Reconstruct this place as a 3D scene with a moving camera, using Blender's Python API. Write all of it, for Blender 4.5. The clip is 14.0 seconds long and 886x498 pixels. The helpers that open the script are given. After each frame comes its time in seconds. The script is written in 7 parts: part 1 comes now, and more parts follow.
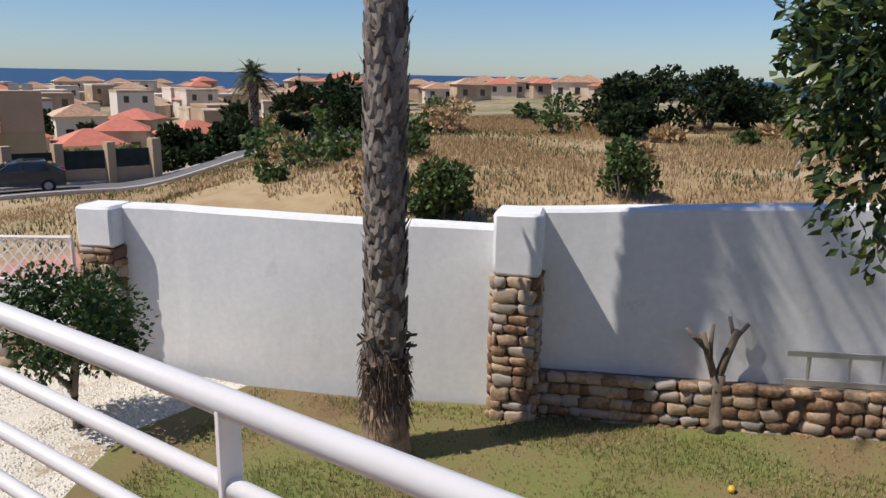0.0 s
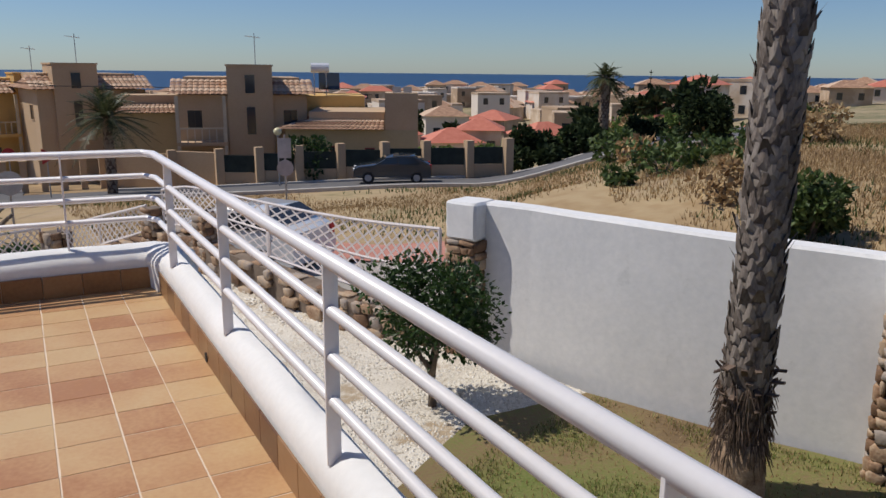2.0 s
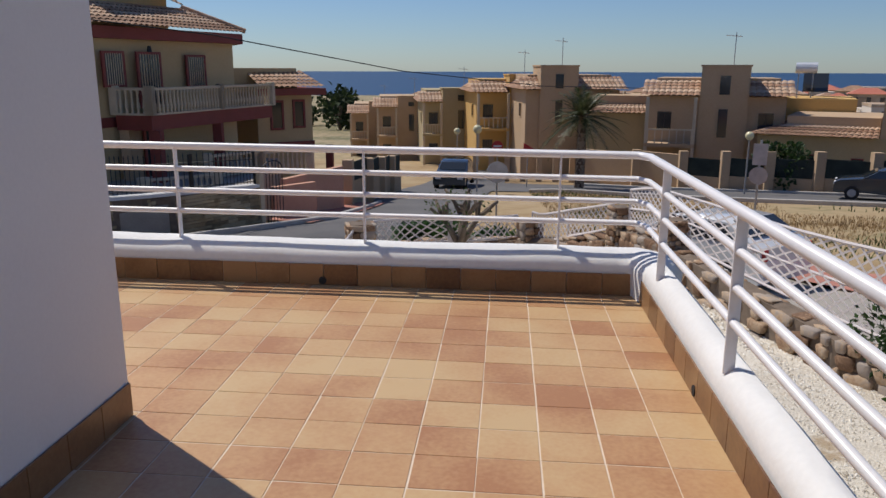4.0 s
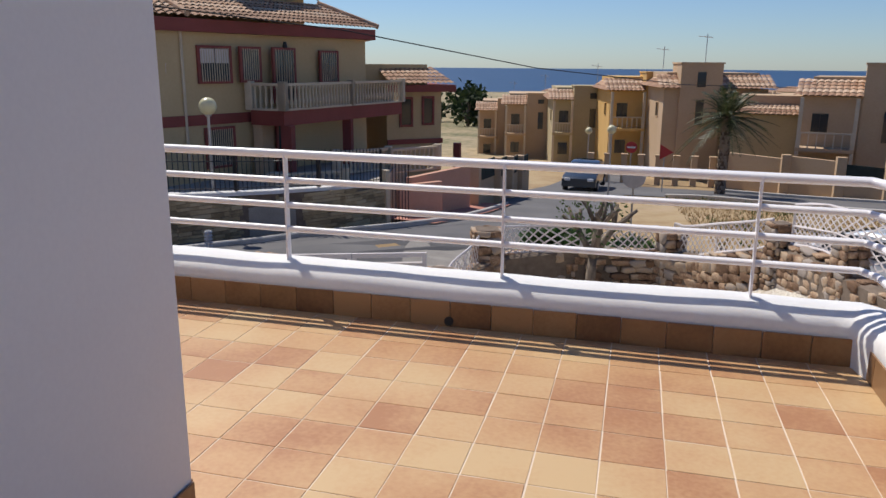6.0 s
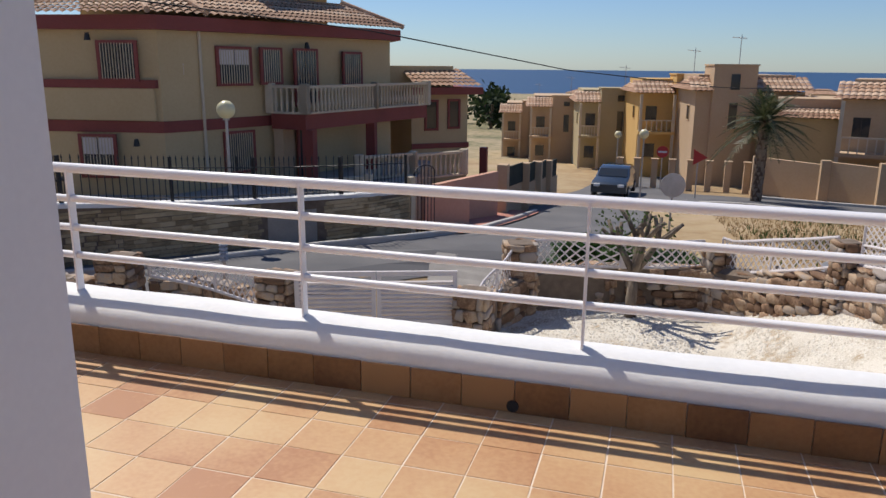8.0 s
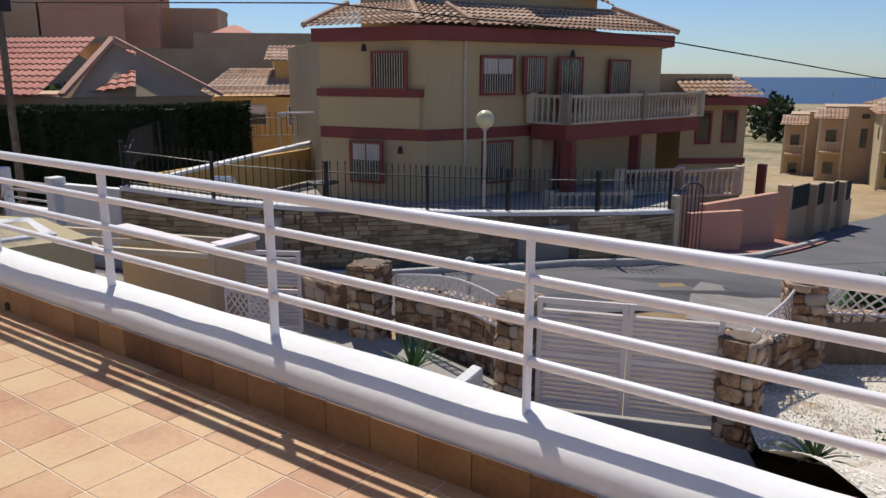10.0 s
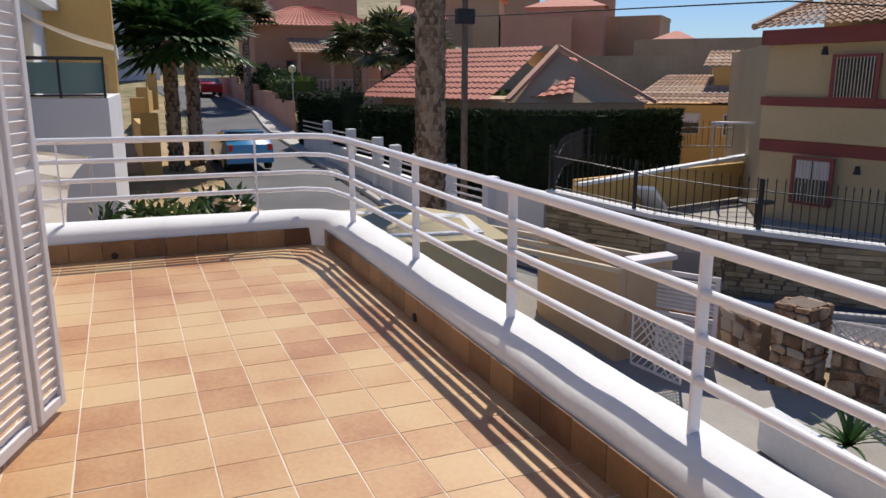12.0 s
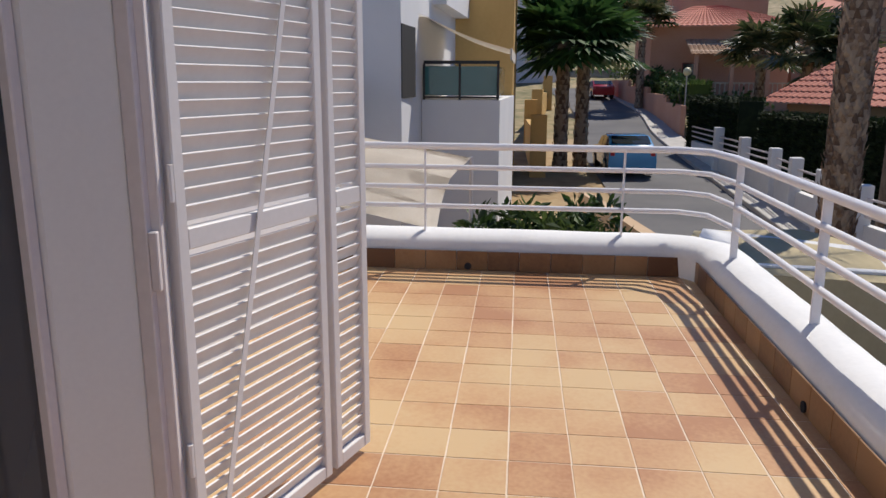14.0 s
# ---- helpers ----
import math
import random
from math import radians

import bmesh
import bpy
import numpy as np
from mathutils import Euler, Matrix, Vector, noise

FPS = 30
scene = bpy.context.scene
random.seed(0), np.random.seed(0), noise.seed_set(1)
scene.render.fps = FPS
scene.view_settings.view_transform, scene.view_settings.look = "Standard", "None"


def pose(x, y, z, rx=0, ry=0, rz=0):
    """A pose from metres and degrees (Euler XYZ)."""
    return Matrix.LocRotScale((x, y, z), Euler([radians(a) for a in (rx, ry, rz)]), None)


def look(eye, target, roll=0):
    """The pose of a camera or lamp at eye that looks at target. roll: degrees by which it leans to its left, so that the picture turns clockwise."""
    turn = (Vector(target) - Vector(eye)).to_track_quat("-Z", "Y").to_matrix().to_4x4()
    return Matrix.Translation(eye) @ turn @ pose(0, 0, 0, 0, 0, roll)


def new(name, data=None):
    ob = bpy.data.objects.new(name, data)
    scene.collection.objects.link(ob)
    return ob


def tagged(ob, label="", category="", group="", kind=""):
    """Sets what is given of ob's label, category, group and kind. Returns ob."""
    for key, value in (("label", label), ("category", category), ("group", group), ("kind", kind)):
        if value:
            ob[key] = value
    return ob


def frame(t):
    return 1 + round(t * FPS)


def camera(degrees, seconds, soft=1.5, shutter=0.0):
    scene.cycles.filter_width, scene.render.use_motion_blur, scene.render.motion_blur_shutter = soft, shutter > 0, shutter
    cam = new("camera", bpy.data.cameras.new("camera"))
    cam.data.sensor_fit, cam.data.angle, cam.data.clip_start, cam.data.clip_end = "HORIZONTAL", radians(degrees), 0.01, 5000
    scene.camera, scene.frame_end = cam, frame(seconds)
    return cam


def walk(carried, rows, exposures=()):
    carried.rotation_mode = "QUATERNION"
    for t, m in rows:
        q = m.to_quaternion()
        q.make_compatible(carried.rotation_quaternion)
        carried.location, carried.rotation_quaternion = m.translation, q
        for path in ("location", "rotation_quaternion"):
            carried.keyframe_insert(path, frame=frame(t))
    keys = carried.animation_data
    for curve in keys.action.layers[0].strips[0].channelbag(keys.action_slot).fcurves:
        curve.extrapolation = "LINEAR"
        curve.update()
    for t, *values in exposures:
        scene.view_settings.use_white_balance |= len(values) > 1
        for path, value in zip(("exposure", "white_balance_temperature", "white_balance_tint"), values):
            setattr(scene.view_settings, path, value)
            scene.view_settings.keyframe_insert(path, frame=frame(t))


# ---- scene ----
cam = camera(61.04, 14.0)
PATH = [
    (0, look((0.049, -4.022, 1.546), (1.643, -2.904, 1.088), 1.08)),
    (0.5, look((0.010, -3.945, 1.545), (1.518, -2.714, 1.087), 1.06)),
    (1, look((-0.007, -3.877, 1.543), (1.369, -2.501, 1.080), 0.90)),
    (1.5, look((0.028, -3.789, 1.549), (1.157, -2.204, 1.086), 0.63)),
    (2, look((0.033, -3.723, 1.548), (0.984, -2.026, 1.085), 0.60)),
    (2.5, look((-0.002, -3.649, 1.543), (0.673, -1.826, 1.074), 0.53)),
    (3, look((-0.050, -3.529, 1.543), (0.326, -1.621, 1.077), 0.42)),
    (3.5, look((-0.119, -3.408, 1.541), (0.045, -1.470, 1.075), 0.49)),
    (4, look((-0.139, -3.216, 1.528), (-0.299, -1.278, 1.060), 0.17)),
    (4.2, look((-0.133, -3.109, 1.527), (-0.449, -1.190, 1.060), 0.16)),
    (6.5, look((-0.559, -1.965, 1.525), (-1.052, -0.086, 1.049), 0.44)),
    (7, look((-0.691, -1.712, 1.533), (-1.204, 0.162, 1.060), 0.50)),
    (7.2, look((-0.739, -1.625, 1.533), (-1.253, 0.249, 1.059), 0.51)),
    (9.3, look((-1.084, -0.447, 1.531), (-1.897, 1.321, 1.069), 0.11)),
    (9.5, look((-1.129, -0.356, 1.528), (-2.066, 1.349, 1.065), 0.01)),
    (10, look((-1.288, -0.196, 1.525), (-2.420, 1.388, 1.069), 0.09)),
    (10.5, look((-1.473, -0.064, 1.528), (-2.814, 1.349, 1.074), 0.11)),
    (11, look((-1.632, 0.098, 1.542), (-3.171, 1.294, 1.095), -0.02)),
    (11.5, look((-1.805, 0.241, 1.522), (-3.505, 1.193, 1.075), 0.05)),
    (12, look((-1.990, 0.325, 1.529), (-3.787, 1.084, 1.088), 0.04)),
    (12.5, look((-2.206, 0.403, 1.529), (-4.078, 0.949, 1.087), 0.06)),
    (13, look((-2.406, 0.494, 1.543), (-4.342, 0.738, 1.103), -0.02)),
    (13.5, look((-2.608, 0.541, 1.535), (-4.560, 0.556, 1.098), -0.04)),
    (14, look((-2.791, 0.565, 1.546), (-4.733, 0.369, 1.109), 0.24)),
]
walk(cam, PATH, [(0.0, 0.35), (1.0, 0.2), (2.0, 0.0), (4.0, 0.0), (6.5, 0.3), (9.5, 0.25), (11.0, 0.35), (14.0, 0.18)])

# ---- daylight ----
world = bpy.data.worlds.new("sky")
scene.world = world
world.use_nodes = True
_n, _l = world.node_tree.nodes, world.node_tree.links
sky = _n.new("ShaderNodeTexSky")
sky.sky_type = "NISHITA"
sky.sun_disc = False
SUN = Vector((-0.54, 0.42, 0.97)).normalized()
sky.sun_elevation = math.asin(SUN.z)
sky.sun_rotation = math.atan2(SUN.x, SUN.y)
sky.air_density, sky.dust_density, sky.ozone_density, sky.altitude = 1.0, 0.15, 1.6, 50
_tint = _n.new("ShaderNodeMix")
_tint.data_type, _tint.blend_type = "RGBA", "MULTIPLY"
_tint.inputs[0].default_value = 1.0
_tint.inputs[7].default_value = (0.66, 0.82, 1.12, 1)
_l.new(sky.outputs[0], _tint.inputs[6])
_l.new(_tint.outputs[2], _n["Background"].inputs["Color"])
_n["Background"].inputs["Strength"].default_value = 0.072
sun = new("sun", bpy.data.lights.new("sun", "SUN"))
sun.data.energy, sun.data.angle, sun.data.color = 3.8, radians(0.55), (1.0, 0.93, 0.84)
sun.matrix_basis = look(SUN * 50, (0, 0, 0))

# ---- materials ----
def surface(name, colors, rough=0.8, scale=3.0, fine=40.0, bump=0.3, depth=0.01, per_thing=0.0, metal=0.0, spec=0.4, fine_mix=0.35, island=0.0, stain=None, detail=6.0, stretch=(1, 1, 1), height_scale=None):
    """Colour that varies at two scales between the given colours, with a fine relief."""
    m = bpy.data.materials.new(name)
    m.use_nodes = True
    nt = m.node_tree
    N, L = nt.nodes, nt.links
    b = N["Principled BSDF"]
    b.inputs["Roughness"].default_value = rough
    b.inputs["Metallic"].default_value = metal
    b.inputs["Specular IOR Level"].default_value = spec
    co = N.new("ShaderNodeTexCoord")
    mp = N.new("ShaderNodeMapping")
    mp.inputs["Scale"].default_value = stretch
    geo = N.new("ShaderNodeNewGeometry")
    L.new(geo.outputs["Position"], mp.inputs["Vector"])
    n1 = N.new("ShaderNodeTexNoise")
    n1.inputs["Scale"].default_value = scale
    n1.inputs["Detail"].default_value = detail
    n2 = N.new("ShaderNodeTexNoise")
    n2.inputs["Scale"].default_value = fine
    n2.inputs["Detail"].default_value = 4
    for n in (n1, n2):
        L.new(mp.outputs[0], n.inputs["Vector"])
    mix = N.new("ShaderNodeMix")
    mix.inputs[0].default_value = fine_mix
    L.new(n1.outputs["Fac"], mix.inputs[2])
    L.new(n2.outputs["Fac"], mix.inputs[3])
    value = mix.outputs[0]
    if per_thing or island:
        add = N.new("ShaderNodeMath")
        add.operation = "MULTIPLY_ADD"
        if per_thing:
            src = N.new("ShaderNodeObjectInfo").outputs["Random"]
        else:
            src = geo.outputs["Random Per Island"]
        sub = N.new("ShaderNodeMath")
        sub.operation = "SUBTRACT"
        L.new(src, sub.inputs[0])
        sub.inputs[1].default_value = 0.5
        L.new(sub.outputs[0], add.inputs[0])
        add.inputs[1].default_value = per_thing or island
        L.new(value, add.inputs[2])
        value = add.outputs[0]
    ramp = N.new("ShaderNodeValToRGB")
    e = ramp.color_ramp.elements
    lo, hi = 0.32, 0.68
    e[0].position, e[1].position = lo, hi
    e[0].color, e[1].color = (*colors[0], 1), (*colors[-1], 1)
    for i, c in enumerate(colors[1:-1]):
        x = e.new(lo + (hi - lo) * (i + 1) / (len(colors) - 1))
        x.color = (*c, 1)
    L.new(value, ramp.inputs[0])
    out = ramp.outputs[0]
    if stain:
        n3 = N.new("ShaderNodeTexNoise")
        n3.inputs["Scale"].default_value = stain[1]
        n3.inputs["Detail"].default_value = 8
        n3.inputs["Roughness"].default_value = 0.7
        L.new(mp.outputs[0], n3.inputs["Vector"])
        r3 = N.new("ShaderNodeMapRange")
        r3.inputs[1].default_value, r3.inputs[2].default_value = stain[2], stain[2] + 0.08
        r3.inputs[4].default_value = stain[3]
        L.new(n3.outputs["Fac"], r3.inputs[0])
        mx = N.new("ShaderNodeMix")
        mx.data_type = "RGBA"
        L.new(r3.outputs[0], mx.inputs[0])
        L.new(out, mx.inputs[6])
        mx.inputs[7].default_value = (*stain[0], 1)
        out = mx.outputs[2]
    L.new(out, b.inputs["Base Color"])
    if bump:
        bp = N.new("ShaderNodeBump")
        bp.inputs["Strength"].default_value = bump
        bp.inputs["Distance"].default_value = depth
        L.new(mix.outputs[0], bp.inputs["Height"])
        L.new(bp.outputs[0], b.inputs["Normal"])
    return m


WHITE_WALL = surface("white_render", [(0.66, 0.67, 0.68), (0.78, 0.78, 0.78)], 0.85, 1.2, 14, 0.35, 0.012, fine_mix=0.5, stain=((0.55, 0.56, 0.56), 3.0, 0.62, 0.5))
WHITE_PARAPET = surface("white_parapet", [(0.67, 0.67, 0.665), (0.76, 0.76, 0.755)], 0.75, 2.0, 30, 0.5, 0.008, stain=((0.5, 0.47, 0.42), 9.0, 0.70, 0.6))
PLAIN_WHITE = surface("smooth_white_wall", [(0.70, 0.70, 0.71), (0.76, 0.76, 0.76)], 0.8, 1.0, 60, 0.12, 0.004)
RAIL_PAINT = surface("white_rail_paint", [(0.76, 0.75, 0.77), (0.82, 0.81, 0.83)], 0.32, 4.0, 60, 0.08, 0.002, spec=0.5)
TILE = surface("terracotta_tile", [(0.39, 0.19, 0.09), (0.48, 0.275, 0.135), (0.53, 0.335, 0.17), (0.56, 0.39, 0.205)], 0.42, 1.6, 45, 0.15, 0.003, per_thing=0.28, fine_mix=0.25)
GROUT = surface("pale_grout", [(0.60, 0.48, 0.36), (0.74, 0.64, 0.52)], 0.9, 5, 50, 0.3, 0.003)
SKIRT = surface("glazed_skirting_tile", [(0.12, 0.055, 0.028), (0.21, 0.11, 0.05), (0.29, 0.165, 0.08)], 0.35, 2.0, 40, 0.1, 0.002, per_thing=0.4, fine_mix=0.25)
STONE = surface("rubble_stone", [(0.17, 0.10, 0.06), (0.33, 0.21, 0.13), (0.46, 0.34, 0.23), (0.34, 0.29, 0.25)], 0.9, 4, 30, 0.8, 0.02, per_thing=0.5)
STONE_ISLANDS = surface("small_rubble_stone", [(0.17, 0.10, 0.06), (0.33, 0.21, 0.13), (0.46, 0.34, 0.23), (0.34, 0.29, 0.25)], 0.9, 4, 30, 0.8, 0.02, island=0.5)
MORTAR = surface("dark_mortar", [(0.13, 0.10, 0.075), (0.22, 0.17, 0.13)], 0.95, 6, 60, 0.6, 0.01)
GRASS_SOIL = surface("dry_lawn", [(0.13, 0.085, 0.045), (0.20, 0.14, 0.07), (0.17, 0.17, 0.055), (0.12, 0.16, 0.035)], 0.95, 0.9, 30, 0.9, 0.03, detail=9)
GRAVEL = surface("white_gravel", [(0.42, 0.37, 0.30), (0.66, 0.61, 0.52), (0.74, 0.70, 0.62)], 0.9, 1.5, 45, 1.0, 0.03, fine_mix=0.6, stain=((0.36, 0.26, 0.15), 1.3, 0.55, 0.8))
PEBBLE = surface("white_pebble", [(0.58, 0.52, 0.43), (0.70, 0.65, 0.56), (0.78, 0.75, 0.68)], 0.85, 10, 60, 0.3, 0.004, island=0.8)
FIELD = surface("dry_field", [(0.20, 0.13, 0.07), (0.33, 0.23, 0.12), (0.40, 0.30, 0.17), (0.22, 0.19, 0.085)], 0.95, 0.12, 1.6, 0.8, 0.15, detail=10, stain=((0.42, 0.31, 0.21), 0.06, 0.56, 0.7))
SCRUB = surface("scrub_slope", [(0.09, 0.095, 0.045), (0.20, 0.18, 0.09), (0.34, 0.27, 0.16), (0.43, 0.34, 0.22)], 0.95, 0.08, 0.9, 0.9, 0.3, detail=12, fine_mix=0.5)
ASPHALT = surface("worn_asphalt", [(0.10, 0.10, 0.105), (0.16, 0.155, 0.155)], 0.9, 0.5, 60, 0.5, 0.005)
CONCRETE = surface("grey_concrete", [(0.28, 0.26, 0.23), (0.40, 0.37, 0.33)], 0.9, 1.5, 30, 0.4, 0.006)
RED_PAVING = surface("red_paving", [(0.38, 0.16, 0.12), (0.50, 0.24, 0.18)], 0.85, 1.0, 12, 0.3, 0.01)
KERB = surface("kerb_stone", [(0.40, 0.38, 0.35), (0.54, 0.51, 0.47)], 0.85, 2.0, 30, 0.3, 0.005)
CREAM = surface("cream_render", [(0.50, 0.37, 0.20), (0.57, 0.44, 0.25)], 0.85, 0.5, 12, 0.25, 0.01)
BEIGE = surface("beige_render", [(0.47, 0.33, 0.20), (0.55, 0.40, 0.26)], 0.85, 0.4, 10, 0.25, 0.01)
OCHRE = surface("ochre_render", [(0.58, 0.36, 0.12), (0.66, 0.43, 0.16)], 0.85, 0.4, 10, 0.25, 0.01)
OLIVE = surface("olive_cream_render", [(0.40, 0.33, 0.19), (0.48, 0.40, 0.24)], 0.85, 0.4, 10, 0.25, 0.01)
PINK = surface("pink_render", [(0.52, 0.28, 0.19), (0.60, 0.35, 0.25)], 0.85, 0.4, 10, 0.25, 0.01)
SAND_WALL = surface("sand_block_wall", [(0.33, 0.25, 0.17), (0.45, 0.35, 0.25)], 0.9, 0.4, 4, 0.4, 0.02)
TOWN_WALL = surface("town_wall", [(0.42, 0.30, 0.20), (0.60, 0.47, 0.34), (0.72, 0.64, 0.55)], 0.85, 0.4, 10, 0.2, 0.01, per_thing=0.6, fine_mix=0.1)
MAROON = surface("maroon_paint", [(0.20, 0.045, 0.035), (0.26, 0.06, 0.05)], 0.6, 1, 20, 0.2, 0.004)
ROOF_TILE = surface("weathered_roof_tile", [(0.28, 0.16, 0.10), (0.44, 0.27, 0.17), (0.56, 0.40, 0.28)], 0.85, 2, 10, 0.3, 0.01, island=0.6)
RED_ROOF = surface("red_roof_tile", [(0.46, 0.14, 0.09), (0.58, 0.21, 0.14)], 0.75, 1.5, 10, 0.3, 0.01, island=0.3)
STONE_CLAD = surface("stone_cladding", [(0.21, 0.16, 0.095), (0.37, 0.29, 0.17), (0.48, 0.39, 0.25)], 0.9, 1.2, 7, 0.6, 0.02, stretch=(1, 1, 2.4), per_thing=0.35)
BALUSTER = surface("cream_balustrade", [(0.50, 0.42, 0.30), (0.60, 0.51, 0.38)], 0.7, 2, 20, 0.2, 0.004)
IRON = surface("black_iron", [(0.018, 0.018, 0.02), (0.035, 0.033, 0.033)], 0.5, 4, 40, 0.1, 0.002)
STEEL = surface("grey_steel", [(0.35, 0.35, 0.36), (0.48, 0.48, 0.49)], 0.4, 4, 40, 0.1, 0.002, metal=0.6)
ALU = surface("dull_aluminium", [(0.45, 0.46, 0.47), (0.58, 0.58, 0.59)], 0.4, 4, 40, 0.1, 0.002, metal=0.7)
SHUTTER = surface("white_shutter_paint", [(0.68, 0.66, 0.65), (0.76, 0.74, 0.73)], 0.45, 2, 40, 0.08, 0.002)
WHITE_METAL = surface("white_gate_paint", [(0.62, 0.57, 0.56), (0.72, 0.67, 0.66)], 0.5, 2, 40, 0.1, 0.002)
BARK = surface("palm_bark", [(0.10, 0.08, 0.065), (0.20, 0.165, 0.14), (0.30, 0.26, 0.225)], 0.95, 8, 60, 0.9, 0.02, island=0.5, stretch=(1, 1, 0.4))
BARK_BROWN = surface("brown_palm_bark", [(0.12, 0.075, 0.05), (0.24, 0.16, 0.105), (0.36, 0.27, 0.19)], 0.95, 8, 60, 0.9, 0.02, island=0.5)
WOOD_BARK = surface("tree_bark", [(0.09, 0.065, 0.05), (0.22, 0.18, 0.14)], 0.95, 12, 60, 0.8, 0.01, stretch=(1, 1, 0.3))
DEAD_FIBRE = surface("dead_fibre", [(0.06, 0.04, 0.03), (0.17, 0.12, 0.09)], 0.95, 8, 60, 0.8, 0.02, island=0.6)


def leafy(name, colors, rough=0.45, spec=0.4, spread=0.8):
    m = surface(name, colors, rough, 2.5, 20, 0.1, 0.005, island=spread, fine_mix=0.2, spec=spec)
    N, L = m.node_tree.nodes, m.node_tree.links
    b = N["Principled BSDF"]
    tr = N.new("ShaderNodeBsdfTranslucent")
    col = b.inputs["Base Color"].links[0].from_socket
    L.new(col, tr.inputs["Color"])
    mx = N.new("ShaderNodeMixShader")
    mx.inputs[0].default_value = 0.25
    L.new(b.outputs[0], mx.inputs[1])
    L.new(tr.outputs[0], mx.inputs[2])
    L.new(mx.outputs[0], N["Material Output"].inputs["Surface"])
    return m


LEAF_DARK = leafy("dark_glossy_leaf", [(0.018, 0.035, 0.012), (0.04, 0.075, 0.02), (0.10, 0.13, 0.03)], 0.35, 0.5)
LEAF_CITRUS = leafy("citrus_leaf", [(0.025, 0.05, 0.015), (0.05, 0.10, 0.022)], 0.4)
LEAF_SCRUB = leafy("bush_leaf", [(0.045, 0.075, 0.02), (0.10, 0.15, 0.04)], 0.6)
LEAF_PALM = leafy("palm_frond", [(0.035, 0.055, 0.02), (0.09, 0.12, 0.045), (0.16, 0.15, 0.07)], 0.5)
LEAF_FAN = leafy("fan_palm_frond", [(0.03, 0.08, 0.02), (0.08, 0.16, 0.045)], 0.45)
LEAF_HEDGE = leafy("hedge_leaf", [(0.012, 0.022, 0.009), (0.035, 0.055, 0.018)], 0.7, 0.2)
LEAF_PINE = leafy("dark_far_foliage", [(0.015, 0.028, 0.012), (0.045, 0.065, 0.025)], 0.8, 0.2)
LEAF_LIGHT = leafy("light_green_hedge", [(0.08, 0.13, 0.03), (0.16, 0.23, 0.06)], 0.7, 0.2)
DRY_GRASS = leafy("dry_grass_blade", [(0.25, 0.16, 0.08), (0.42, 0.29, 0.15), (0.50, 0.37, 0.20)], 0.8, 0.2)
GREEN_GRASS = leafy("grass_blade", [(0.12, 0.17, 0.035), (0.25, 0.30, 0.08), (0.42, 0.36, 0.17)], 0.6, 0.3)


def plain(name, color, rough=0.5, metal=0.0, spec=0.5, coat=0.0):
    m = surface(name, [tuple(c * 0.93 for c in color), color], rough, 3, 40, 0.04, 0.001, metal=metal, spec=spec)
    m.node_tree.nodes["Principled BSDF"].inputs["Coat Weight"].default_value = coat
    return m


GLASS = bpy.data.materials.new("window_glass")
GLASS.use_nodes = True
_b = GLASS.node_tree.nodes["Principled BSDF"]
_b.inputs["Base Color"].default_value = (0.03, 0.035, 0.04, 1)
_b.inputs["Roughness"].default_value = 0.06
_b.inputs["Specular IOR Level"].default_value = 0.7
TEAL_GLASS = plain("teal_glass", (0.05, 0.16, 0.16), 0.08, 0, 0.7)
CAR_WHITE = plain("white_car_paint", (0.75, 0.77, 0.79), 0.25, 0, 0.5, 0.8)
CAR_BLUE = plain("blue_car_paint", (0.05, 0.28, 0.55), 0.25, 0, 0.5, 0.8)
CAR_DARK = plain("dark_car_paint", (0.03, 0.04, 0.05), 0.25, 0, 0.5, 0.8)
CAR_RED = plain("red_car_paint", (0.40, 0.02, 0.02), 0.25, 0, 0.5, 0.8)
RUBBER = plain("black_rubber", (0.02, 0.02, 0.02), 0.8)
LAMP_GLOBE = plain("cream_lamp_globe", (0.72, 0.66, 0.40), 0.3)
DARK_MESH = surface("dark_green_screening", [(0.02, 0.028, 0.024), (0.045, 0.055, 0.045)], 0.9, 2, 30, 0.3, 0.004)
CANVAS = surface("cream_canvas", [(0.58, 0.52, 0.44), (0.70, 0.64, 0.55)], 0.85, 1, 30, 0.2, 0.004)
BRICK_PATH = surface("brick_paving", [(0.24, 0.10, 0.06), (0.40, 0.19, 0.11)], 0.85, 3, 40, 0.4, 0.005, per_thing=0.5)
SIGN_RED = plain("sign_red", (0.5, 0.03, 0.03))
SIGN_WHITE = plain("sign_white", (0.75, 0.75, 0.75))
POT = plain("yellow_paint", (0.62, 0.42, 0.04))
DARK_ROOM = plain("dark_interior", (0.02, 0.02, 0.022), 0.9)

# ---- small builders ----
def smoothed(bm, angle=40):
    for f in bm.faces:
        f.smooth = True
    for e in bm.edges:
        if len(e.link_faces) != 2 or e.calc_face_angle(0) > radians(angle):
            e.smooth = False


def part(name, bm, material, parent=None, label="", smooth=False):
    """One mesh object from a bmesh."""
    if smooth:
        smoothed(bm)
    me = bpy.data.meshes.new(name)
    bm.to_mesh(me)
    bm.free()
    for m in material if isinstance(material, (list, tuple)) else (material,):
        me.materials.append(m)
    ob = new(name, me)
    if parent is not None:
        ob.parent = parent
    if label:
        ob["label"] = label
    return ob


